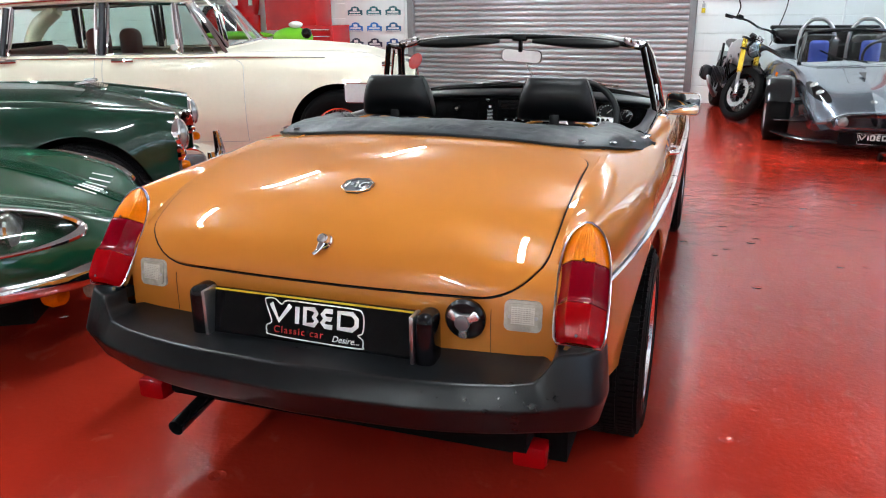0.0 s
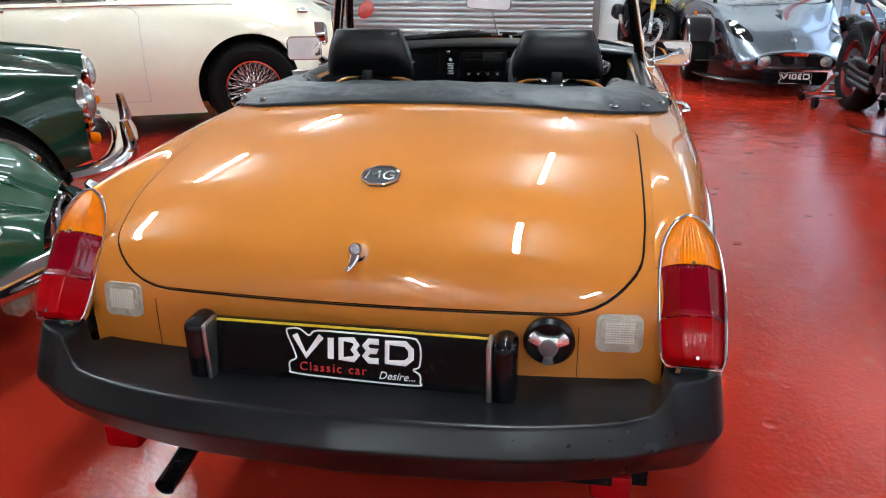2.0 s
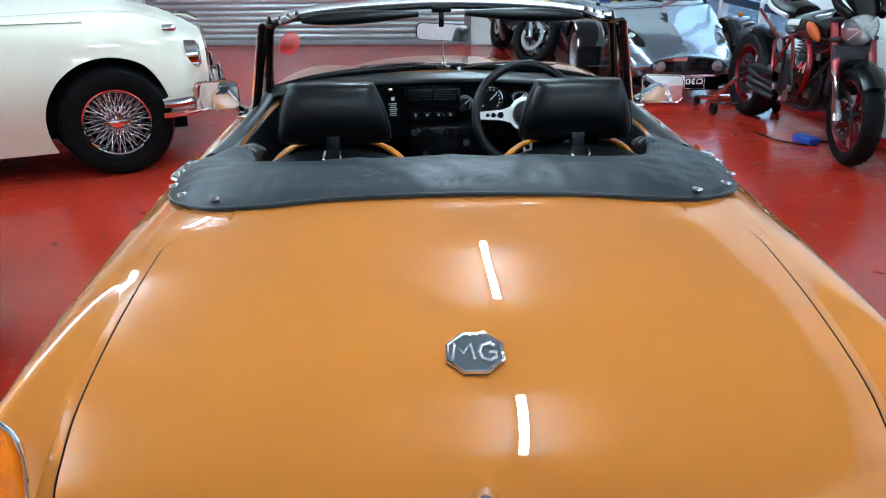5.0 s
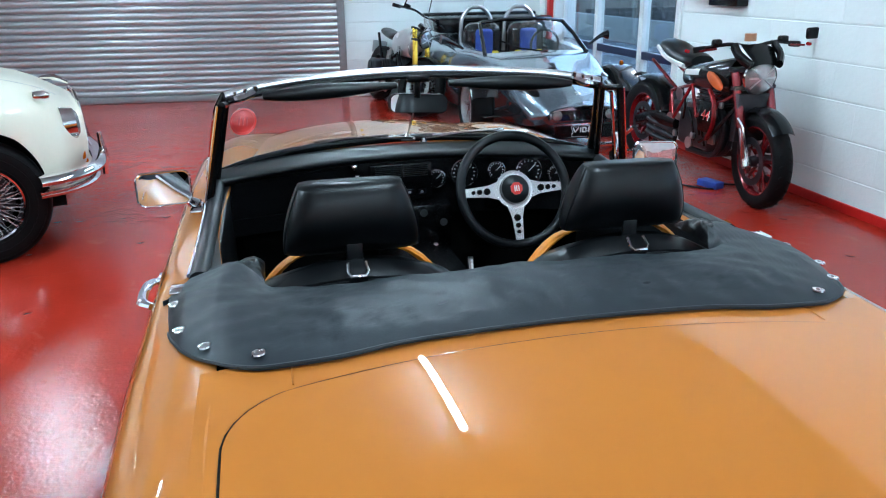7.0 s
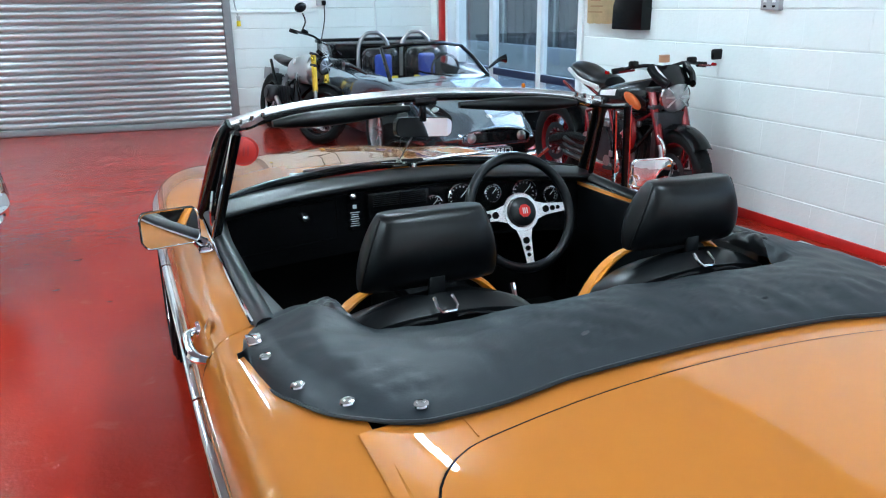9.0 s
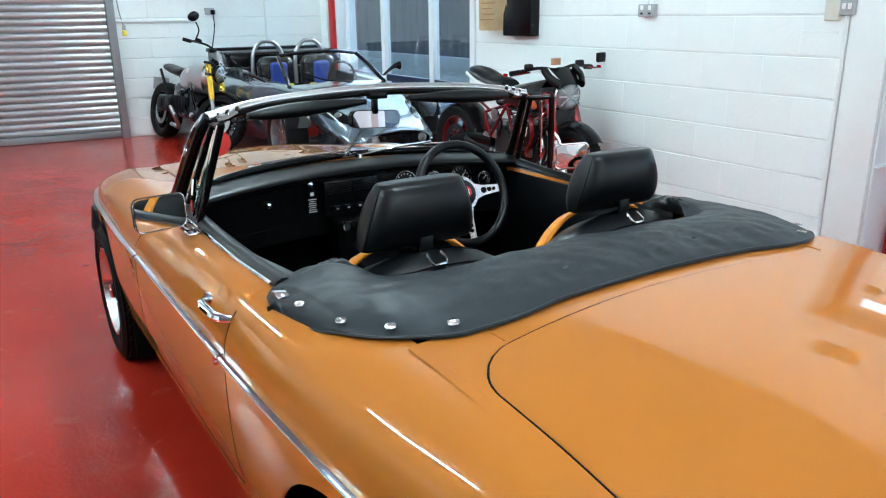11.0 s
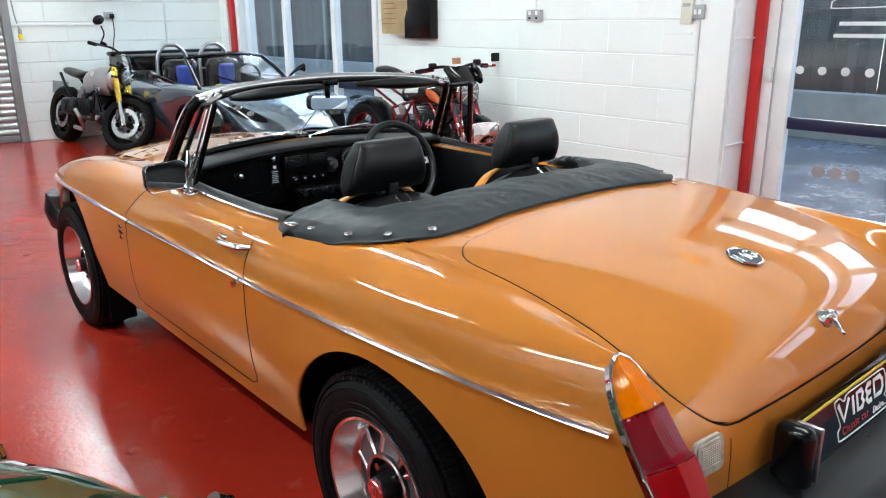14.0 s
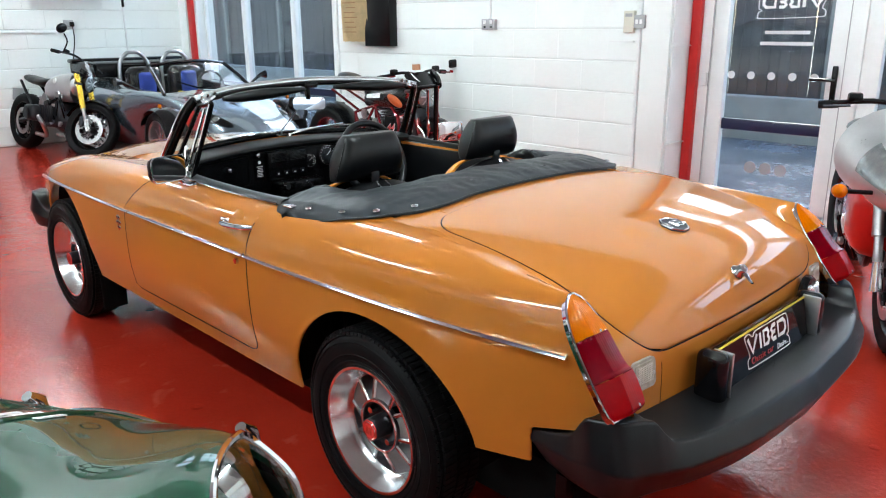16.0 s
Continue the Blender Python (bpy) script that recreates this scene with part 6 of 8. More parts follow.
    g = part("windscreen", bm, M["glass"], c)
    g.visible_shadow = False
    for x, y, w, z in ((-1.98, -0.34, 0.24, 0.92), (-1.98, 0.34, 0.24, 0.90), (-2.70, 0.0, 1.10, 0.76)):
        bm = bmesh.new()
        box(bm, (x, y, z), (0.15, w, 0.44), 0.07, segs=4)
        part("seat_back", bm, M["leatherred"], c, "oxblood leather")
    part("cabin_floor", boxes(((-1.7, 0, 0.55), (2.1, 1.3, 0.02)), ((-0.93, 0, 0.86), (0.08, 1.3, 0.16)), ((-2.85, 0, 0.86), (0.05, 1.25, 0.3))), M["carpet"], c)
    part("underbody", boxes(((-1.3, 0, 0.33), (3.6, 1.2, 0.22))), M["carpet"], c)
    for s in (-1, 1):
        wheel(c, (0, s * 0.71, 0.325), (0, s, 0), 0.328, 0.17, 0.200, "wire", tread=False)
        wheel(c, (-2.73, s * 0.70, 0.325), (0, s, 0), 0.328, 0.17, 0.200, "wire", tread=False)
        bm = bmesh.new()
        disc(bm, (0.0, s * 0.47, 0.40), (0, 1, 0), 0.40, 0.40, 0.30, 32)
        part("wheel_arch", bm, M["carpet"], c)
        bm = bmesh.new()
        disc(bm, (0.62, s * 0.53, 0.66), (1, 0, 0.05), 0.098, 0.085, 0.10, 28)
        part("headlamp_shell", bm, M["chrome"], c)
        part("headlamp_lens", lathe([(0.082, 0.05), (0.06, 0.075), (0.0, 0.085)], (0.62, s * 0.53, 0.66), (1, 0, 0.05), 24), M["lamp_glass"], c)
        part("side_lamp", lathe([(0.024, -0.08), (0.026, 0.0), (0.014, 0.03), (0.0, 0.036)], (0.48, s * 0.60, 0.835), (1, 0, 0), 16), M["chrome"], c)
        bm = bmesh.new()
        tube_pts(bm, [(0.885, s * 0.30, 0.30), (0.90, s * 0.30, 0.42), (0.88, s * 0.30, 0.56)], [0.022, 0.034, 0.020], 10)
        part("overrider", bm, M["chrome"], c)
        bm = bmesh.new()
        disc(bm, (0.70, s * 0.42, 0.47), (1, 0, 0), 0.045, 0.035, 0.05, 18)
        part("indicator", bm, M["amber"], c)
    bump = [(0.30, -0.86, 0.43), (0.55, -0.80, 0.43), (0.74, -0.62, 0.43), (0.83, -0.3, 0.43), (0.85, 0, 0.43), (0.83, 0.3, 0.43), (0.74, 0.62, 0.43), (0.55, 0.80, 0.43), (0.30, 0.86, 0.43)]
    part("front_bumper", bar(bump, 0.075, 12, per=5, flat=0.42), M["chrome"], c, "chrome blade bumper")
    part("front_bumper_low", bar([(x * 0.97, y * 0.98, z - 0.075) for x, y, z in bump], 0.045, 10, per=5, flat=0.5), M["chrome"], c, "chrome")
    bm = bmesh.new()
    for k in range(13):
        yy = -0.15 + 0.025 * k
        tube_pts(bm, [(0.775, yy, 0.50), (0.80, yy, 0.62), (0.77, yy, 0.74)], 0.006, 6)
    part("grille_bars", bm, M["chrome"], c)
    part("grille_surround", bar([(0.79, 0.20, 0.62), (0.775, 0.15, 0.77), (0.775, 0.0, 0.79), (0.775, -0.15, 0.77), (0.79, -0.20, 0.62), (0.775, -0.13, 0.48), (0.775, 0, 0.465), (0.775, 0.13, 0.48)], 0.013, 8, True, per=4), M["chrome"], c)
    part("bonnet_mascot", bar([(0.55, 0, 0.87), (0.66, 0, 0.865), (0.76, 0, 0.83)], [0.008, 0.018, 0.010], 8, per=3), M["chrome"], c)
    for ch in list(c.children):
        if ch.data is not None:
            for v in ch.data.vertices:
                if v.co.x > 0.2:
                    v.co.x = 0.2 + (v.co.x - 0.2) * 0.70
    part("wing_mirror", bar([(-1.22, -0.72, 0.95), (-1.22, -0.78, 0.985), (-1.22, -0.82, 1.00)], [0.010, 0.012, 0.028], 8, per=3), M["chrome"], c)
    return c


def open_tourer():
    """Dark green open tourer: only its nose half is in view."""
    c = thing("tourer_car", "dark green classic open tourer with chrome bumper", "car", pose(-2.138, 2.105, 0, 0, 0, 33.5))
    K = [spline([(-3.2, (0.66, 0.30)), (-0.6, (0.70, 0.26)), (-0.15, (0.66, 0.34)), (0.10, (0.56, 0.40))]),
         spline([(-3.2, (0.72, 0.50)), (-0.6, (0.76, 0.46)), (-0.15, (0.71, 0.48)), (0.10, (0.58, 0.50))]),
         spline([(-3.2, (0.72, 0.70)), (-1.2, (0.74, 0.70)), (-0.6, (0.74, 0.68)), (-0.15, (0.68, 0.66)), (0.10, (0.58, 0.63))]),
         spline([(-3.2, (0.64, 0.84)), (-1.2, (0.66, 0.845)), (-0.6, (0.655, 0.83)), (-0.15, (0.60, 0.785)), (0.10, (0.53, 0.745))]),
         spline([(-3.2, (0.50, 0.855)), (-1.2, (0.53, 0.86)), (-0.6, (0.53, 0.85)), (-0.15, (0.49, 0.80)), (0.10, (0.46, 0.755))]),
         spline([(-3.2, (0.38, 0.83)), (-1.2, (0.38, 0.82)), (-0.6, (0.37, 0.79)), (-0.15, (0.35, 0.72)), (0.10, (0.33, 0.66))]),
         spline([(-3.2, (0.20, 0.88)), (-1.2, (0.21, 0.885)), (-0.6, (0.20, 0.86)), (-0.15, (0.18, 0.78)), (0.10, (0.16, 0.70))]),
         spline([(-3.2, (0.0, 0.90)), (-1.2, (0.0, 0.91)), (-0.6, (0.0, 0.885)), (-0.15, (0.0, 0.80)), (0.10, (0.0, 0.71))])]
    half_shell("body_side", K, lin(-3.2, 0.10, 50), lin(0, 1, 48), M["green"], c, (lambda x, t, p: max(math.hypot(p[0] + 0.36, (p[2] - 0.32) * 0.95) - 0.355, p[2] - 0.70),))
    part("underbody", boxes(((-1.7, 0, 0.36), (3.0, 1.15, 0.25))), M["carpet"], c)
    part("grille_back", boxes(((0.03, 0, 0.52), (0.03, 0.98, 0.30)), bevel=0.01), M["carblack"], c)
    part("scoop_trim", bar([(-0.42, 0.15, 0.888), (-0.36, 0.08, 0.895), (-0.35, 0, 0.898), (-0.36, -0.08, 0.895), (-0.42, -0.15, 0.888)], 0.014, 8, per=4, flat=0.7), M["chrome"], c)
    bm = bmesh.new()
    for k in range(9):
        box(bm, (-0.40 + 0.012 * k, 0, 0.885 - 0.004 * k), (0.004, 0.24, 0.02))
    part("scoop_slats", bm, M["chrome"], c)
    bm = bmesh.new()
    for k in range(21):
        box(bm, (0.06, -0.33 + 0.033 * k, 0.54), (0.02, 0.008, 0.20 - 0.0012 * (k - 10) ** 2))
    part("grille_bars", bm, M["chrome"], c)
    for s in (-1, 1):
        wheel(c, (-0.36, s * 0.63, 0.315), (0, s, 0), 0.318, 0.16, 0.195, "wire")
        wheel(c, (-2.95, s * 0.63, 0.315), (0, s, 0), 0.318, 0.16, 0.195, "wire", tread=False)
        bm = bmesh.new()
        disc(bm, (-0.36, s * 0.42, 0.37), (0, 1, 0), 0.36, 0.36, 0.26, 28)
        part("wheel_arch", bm, M["carpet"], c)
        part("headlamp_rim", lathe([(0.086, -0.05), (0.100, 0.0), (0.098, 0.018), (0.084, 0.024)], (0.10, s * 0.485, 0.645), (1, 0, 0.08), 32), M["chrome"], c)
        part("headlamp_lens", lathe([(0.086, 0.018), (0.070, 0.040), (0.035, 0.054), (0.0, 0.058)], (0.10, s * 0.485, 0.645), (1, 0, 0.08), 28), M["lamp_glass"], c)
        part("indicator", lathe([(0.024, -0.02), (0.026, 0.0), (0.018, 0.018), (0.0, 0.022)], (0.13, s * 0.50, 0.485), (1, 0, 0), 18), M["amber"], c, "amber")
        part("side_lamp", lathe([(0.036, -0.03), (0.040, 0.0), (0.028, 0.02), (0.0, 0.026)], (0.11, s * 0.47, 0.545), (1, 0, 0), 18), M["chrome"], c)
        part("wing_bead", bar([Vector((x, s * (chain([k(x) for k in K], 0.575)[0]), chain([k(x) for k in K], 0.575)[1] + 0.002)) for x in lin(-1.6, 0.02, 14)], 0.004, 5), M["green"], c)
        bm = bmesh.new()
        tube_pts(bm, [(0.245, s * 0.40, 0.28), (0.27, s * 0.40, 0.40), (0.255, s * 0.40, 0.53)], [0.024, 0.034, 0.020], 10)
        part("overrider", bm, M["chrome"], c)
    bump = [(0.0, -0.74, 0.385), (0.12, -0.68, 0.385), (0.20, -0.52, 0.385), (0.24, -0.25, 0.385), (0.25, 0, 0.385), (0.24, 0.25, 0.385), (0.20, 0.52, 0.385), (0.12, 0.68, 0.385), (0.0, 0.74, 0.385)]
    part("front_bumper", bar(bump, 0.062, 12, per=5, flat=0.42), M["chrome"], c, "chrome blade bumper")
    return c


def gt_coupe():
    """Opal green long-nosed sports car: its nose and bonnet."""
    c = thing("long_nose_car", "opal green long-nosed sports car with faired headlamps", "car", pose(-1.315, 0.895, -0.035, 0, 0, 30))
    K = [spline([(-2.6, (0.66, 0.28)), (-1.2, (0.66, 0.30)), (-0.5, (0.56, 0.33)), (-0.2, (0.42, 0.36)), (-0.02, (0.20, 0.40))]),
         spline([(-2.6, (0.80, 0.46)), (-1.2, (0.79, 0.46)), (-0.5, (0.705, 0.46)), (-0.2, (0.585, 0.455)), (-0.02, (0.34, 0.45))]),
         spline([(-2.6, (0.80, 0.62)), (-1.2, (0.775, 0.62)), (-0.5, (0.69, 0.60)), (-0.2, (0.57, 0.560)), (-0.02, (0.32, 0.500))]),
         spline([(-2.6, (0.66, 0.755)), (-1.2, (0.62, 0.745)), (-0.5, (0.55, 0.700)), (-0.2, (0.44, 0.640)), (-0.02, (0.23, 0.528))]),
         spline([(-2.6, (0.36, 0.80)), (-1.2, (0.33, 0.785)), (-0.5, (0.26, 0.690)), (-0.2, (0.18, 0.605)), (-0.02, (0.10, 0.528))]),
         spline([(-2.6, (0.0, 0.865)), (-1.2, (0.0, 0.850)), (-0.5, (0.0, 0.725)), (-0.2, (0.0, 0.622)), (-0.02, (0.0, 0.532))])]

    def lamp_in(x, t):
        return 1 - math.hypot((x + 0.345) / 0.225, (t - 0.475 - (x + 0.345) * 0.10) / 0.125)
    arch_c = lambda x, t, p: max(math.hypot(p[0] + 1.15, (p[2] - 0.30)) - 0.36, p[2] - 0.7)
    half_shell("bonnet", K, lin(-2.6, -0.02, 80), lin(0, 1, 50), M["opal"], c, (arch_c, lambda x, t, p: -lamp_in(x, t)))
    for s in (-1, 1):
        def P(x, t, s=s):
            y, z = chain([k(x) for k in K], t)
            return x, s * y, z
        g = skin("lamp_cover", P, lin(-0.60, -0.08, 40), lin(0.1, 0.85, 44), M["darkglass"], c, (lambda x, t, p: lamp_in(x, t),), 0.0, flip=(s > 0), label="clear lamp fairing")
        g.visible_shadow = False
        skin("lamp_recess", lambda x, t, s=s: Vector(P(x, t)) + Vector((-0.03, -s * 0.075, -0.045)), lin(-0.64, -0.10, 20), lin(0.12, 0.85, 20), M["opal"], c, flip=(s > 0))
        ring = []
        for k in range(48):
            a = 2 * math.pi * k / 48
            x = -0.345 + 0.227 * math.cos(a)
            y, z = chain([q(x) for q in K], 0.475 + (x + 0.345) * 0.10 + 0.127 * math.sin(a))
            ring.append((x, s * (y + 0.002), z))
        part("lamp_ring", bar(ring, [0.007 + 0.012 * max(0.0, math.cos(2 * math.pi * k / 48)) ** 4 for k in range(48)], 8, True), M["chrome"], c, "chrome")
        part("headlamp", lathe([(0.062, -0.03), (0.068, 0.0), (0.062, 0.012), (0.046, 0.026), (0.0, 0.034)], (-0.325, s * 0.485, 0.595), (1, s * 0.10, 0.02), 28), M["lamp_glass"], c)
        part("headlamp_rim", lathe([(0.072, -0.04), (0.075, 0.006), (0.066, 0.014)], (-0.325, s * 0.485, 0.595), (1, s * 0.10, 0.02), 28), M["chrome"], c)
        bp = [(-0.80, s * 0.765, 0.435), (-0.50, s * 0.70, 0.430), (-0.22, s * 0.565, 0.425), (-0.04, s * 0.38, 0.425), (0.04, s * 0.24, 0.43), (0.05, s * 0.17, 0.445)]
        part("half_bumper", bar(bp, [0.020, 0.034, 0.046, 0.054, 0.050, 0.034], 12, per=6, flat=0.9), M["chrome"], c, "chrome half bumper")
        bm = bmesh.new()
        tube_pts(bm, [(0.045, s * 0.305, 0.34), (0.085, s * 0.305, 0.41), (0.075, s * 0.305, 0.47), (0.055, s * 0.305, 0.498)], [0.022, 0.034, 0.030, 0.014], 12)
        part("overrider", bm, M["chrome"], c, "chrome")
        part("indicator", lathe([(0.04, -0.03), (0.043, 0.0), (0.03, 0.03), (0.0, 0.04)], (-0.22, s * 0.49, 0.355), (1, s * 0.5, 0), 18), M["amber"], c, "amber")
        part("side_lamp", lathe([(0.05, -0.03), (0.053, 0.0), (0.035, 0.02), (0.0, 0.028)], (-0.10, s * 0.40, 0.352), (1, s * 0.4, 0), 18), M["clearlens"], c)
        wheel(c, (-1.15, s * 0.64, 0.315), (0, s, 0), 0.318, 0.17, 0.19, "wire", tread=False)
    bm = bmesh.new()
    disc(bm, (-0.05, 0, 0.455), (1, 0, 0), 0.2, 0.19, 0.06, 32)
    bmesh.ops.scale(bm, vec=(1, 1.0, 0.32), space=Matrix.Translation((0.05, 0, -0.455)), verts=bm.verts)
    part("mouth", bm, M["carblack"], c)
    part("mouth_ring", bar([(0.0, 0.20 * math.cos(2 * math.pi * k / 32), 0.455 + 0.066 * math.sin(2 * math.pi * k / 32)) for k in range(32)], 0.009, 8, True), M["chrome"], c)
    part("motif_bar", bar([(0.035, -0.2, 0.455), (0.045, 0, 0.455), (0.035, 0.2, 0.455)], 0.012, 8), M["chrome"], c)
    bm = bmesh.new()
    disc(bm, (0.05, 0, 0.455), (1, 0, 0), 0.03, 0.028, 0.012, 20)
    part("motif", bm, M["chrome"], c)
    part("bonnet_bead", bar([(x, 0, chain([k(x) for k in K], 0.999)[1] + 0.002) for x in lin(-1.6, -0.06, 16)], 0.005, 6), M["opal"], c)
    bm = bmesh.new()
    for k, w in enumerate((0.030, 0.034, 0.034, 0.012, 0.034, 0.030)):
        yy = -0.02 + 0.060 * k
        half = 0.042

        def top_at(x):
            lo, hi = 0.55, 1.0
            for _ in range(24):
                md = (lo + hi) / 2
                if chain([q(x) for q in K], md)[0] > abs(yy):
                    lo = md
                else:
                    hi = md
            return chain([q(x) for q in K], hi)[1] + 0.003
        a, b = top_at(-0.20 - half), top_at(-0.20 + half)
        box(bm, (0, 0, 0), (2 * half, w * 0.45, 0.002), m=pose(-0.20, yy, (a + b) / 2, 0, math.degrees(math.atan2(a - b, 2 * half)), 0))
    part("registration_bars", bm, M["whiteprint"], c, "pale registration bars")
    part("underbody", boxes(((-1.4, 0, 0.36), (2.2, 1.0, 0.2))), M["carpet"], c)
    return c


def track_car():
    """Low silver and black track roadster with exposed front wheels, facing the room."""
    c = thing("track_car", "low silver-grey track roadster with cycle wings and twin roll hoops", "car", pose(2.135, 6.52, 0, 0, 0, -90))
    K = [spline([(-2.6, (0.70, 0.16)), (-1.0, (0.66, 0.14)), (-0.3, (0.42, 0.14)), (0.3, (0.44, 0.16)), (0.72, (0.40, 0.20)), (0.84, (0.30, 0.24))]),
         spline([(-2.6, (0.80, 0.42)), (-1.0, (0.74, 0.36)), (-0.3, (0.47, 0.34)), (0.3, (0.46, 0.30)), (0.72, (0.44, 0.27)), (0.86, (0.33, 0.28))]),
         spline([(-2.6, (0.80, 0.62)), (-1.0, (0.76, 0.58)), (-0.3, (0.56, 0.54)), (0.2, (0.52, 0.44)), (0.6, (0.46, 0.36)), (0.87, (0.33, 0.315))]),
         spline([(-2.6, (0.66, 0.76)), (-1.0, (0.66, 0.72)), (-0.3, (0.55, 0.68)), (0.2, (0.46, 0.57)), (0.6, (0.36, 0.45)), (0.87, (0.26, 0.355))]),
         spline([(-2.6, (0.40, 0.80)), (-1.0, (0.40, 0.74)), (-0.3, (0.34, 0.70)), (0.2, (0.26, 0.59)), (0.6, (0.20, 0.485)), (0.87, (0.14, 0.375))]),
         spline([(-2.6, (0.0, 0.82)), (-1.0, (0.0, 0.75)), (-0.3, (0.0, 0.72)), (0.2, (0.0, 0.615)), (0.6, (0.0, 0.51)), (0.87, (0.0, 0.385))])]
    cockpit = lambda x, t, p: max(abs(p[1]) - 0.50, p[0] + 0.42, -1.75 - p[0])
    half_shell("body", K, lin(-2.6, 0.87, 64), lin(0, 1, 40), M["silver"], c, (cockpit, lambda x, t, p: max(math.hypot(p[0] + 2.30, p[2] - 0.29) - 0.34, p[2] - 0.7)))
    part("nose_panel", boxes(((0.845, 0, 0.275), (0.03, 0.60, 0.10)), bevel=0.012), M["silver"], c)
    part("grille", flat_poly(round_rect(0.50, 0.085, 0.04), pose(0.866, 0, 0.30, 90, 0, 90), 0.006), M["carblack"], c)
    part("front_splitter", bar([(0.35, -0.72, 0.13), (0.70, -0.55, 0.125), (0.84, -0.25, 0.12), (0.86, 0, 0.12), (0.84, 0.25, 0.12), (0.70, 0.55, 0.125), (0.35, 0.72, 0.13)], 0.05, 8, per=4, flat=0.35), M["carblack"], c, "black splitter")
    pl = thing("dealer_plate", "black dealer plate with a white logo", "")
    pl.parent = c
    pm = pose(0.90, 0, 0.165, 90, 0, 90)
    part("panel", flat_poly(round_rect(0.52, 0.11, 0.004), pm, 0.004), M["plateblack"], pl)
    dealer_mark(pl, pm @ pose(0.01, 0.002, 0.001), 1.0, False)
    part("nose_badge", lathe([(0.026, 0.0), (0.027, 0.004), (0.0, 0.007)], (0.72, 0, 0.455), (0.6, 0, 1), 20), M["chrome"], c)
    part("cabin_tub", boxes(((-1.1, 0, 0.30), (1.4, 1.0, 0.03)), ((-1.76, 0, 0.55), (0.04, 1.0, 0.5)), ((-0.45, 0, 0.52), (0.05, 1.0, 0.36))), M["carpet"], c)
    part("rear_deck", boxes(((-2.10, 0, 0.90), (0.80, 1.36, 0.16)), ((-2.42, 0, 0.985), (0.16, 1.40, 0.05)), bevel=0.035), M["plastic"], c, "black rear deck")
    for s in (-1, 1):
        part("driving_lamp", lathe([(0.040, 0.0), (0.042, 0.012), (0.030, 0.02), (0.0, 0.026)], (0.868, s * 0.235, 0.302), (1, 0, 0), 22), M["lamp_glass"], c)
        def HP(x, t, s=s):
            y, z = chain([k(x) for k in K], t)
            return Vector((x, s * y, z)) + Vector((0, s * 0.003, 0.004))
        skin("headlamp_cover", HP, lin(0.05, 0.75, 26), lin(0.45, 0.78, 22), M["gloss"], c, (lambda x, t, p, s=s: 1 - math.hypot((x - 0.42) / 0.24, (t - (0.60 + (x - 0.42) * 0.12)) / 0.075),), flip=(s > 0), label="black headlamp fairing")
        for x in (0.30, 0.46):
            bm = bmesh.new()
            disc(bm, HP(x, 0.61) + Vector((0, 0, 0.003)), (0.5, s * 0.6, 1), 0.038, 0.030, 0.012, 18)
            part("headlamp", bm, M["lamp_glass"], c)
        wheel(c, (0, s * 0.70, 0.285), (0, s, 0), 0.288, 0.20, 0.20, "alloy", tread=False)
        wheel(c, (-2.30, s * 0.72, 0.295), (0, s, 0), 0.30, 0.24, 0.21, "alloy", tread=False)
        ring = [(0.325 * math.cos(radians(a)), 0.285 + 0.325 * math.sin(radians(a))) for a in range(20, 156, 9)]
        bm = bmesh.new()
        A = [[bm.verts.new((x, s * (0.70 + d), z - 0.02 * (abs(d) > 0.1))) for x, z in ring] for d in (-0.125, -0.09, 0.09, 0.125)]
        for a, b in zip(A, A[1:]):
            for k in range(len(ring) - 1):
                bm.faces.new((a[k], a[k + 1], b[k + 1], b[k]))
        part("cycle_wing", bm, M["carblack"], c, "black cycle wing")
        for z, x in ((0.22, 0.08), (0.22, -0.12), (0.40, 0.0)):
            part("wishbone", bar([(x, s * 0.45, z), (0, s * 0.62, z - 0.02)], 0.014, 8), M["steel"], c)
        part("aero_blade", boxes(((0.25, s * 0.60, 0.24), (0.32, 0.28, 0.015)), bevel=0.004), M["carblack"], c)
        hoop = [(-1.62, s * 0.44, 0.62), (-1.64, s * 0.42, 0.95), (-1.65, s * 0.33, 1.075), (-1.65, s * 0.25, 1.09), (-1.65, s * 0.17, 1.075), (-1.64, s * 0.08, 0.95), (-1.62, s * 0.06, 0.62)]
        part("roll_hoop", bar(hoop, 0.021, 10, per=5), M["steel"], c, "satin steel roll hoop")
        bm = bmesh.new()
        box(bm, (-1.42, s * 0.25, 0.66), (0.20, 0.40, 0.56), 0.09, segs=5)
        part("seat_shell", bm, M["carblack"], c)
        bm = bmesh.new()
        box(bm, (-1.34, s * 0.25, 0.66), (0.09, 0.20, 0.44), 0.042, segs=4)
        part("seat_pad", bm, M["blueseat"], c, "blue")
        part("belt_pad", boxes(((-1.30, s * 0.25 + 0.12, 0.60), (0.03, 0.07, 0.10)), ((-1.30, s * 0.25 - 0.12, 0.60), (0.03, 0.07, 0.10)), bevel=0.01), M["yellow"], c, "yellow")
        part("door_mirror", bar([(-0.62, s * 0.66, 0.74), (-0.66, s * 0.80, 0.82), (-0.66, s * 0.88, 0.83)], [0.012, 0.020, 0.050], 10, per=3), M["carblack"], c)
        part("screen_pillar", bar([(-0.34, s * 0.52, 0.70), (-0.60, s * 0.48, 0.86), (-0.82, s * 0.44, 0.97)], 0.020, 8), M["carblack"], c)
        bm = bmesh.new()
        disc(bm, (0.0, s * 0.735, 0.62), (0, s, 0.2), 0.02, 0.02, 0.02, 14)
        part("side_indicator", bm, M["amber"], c)
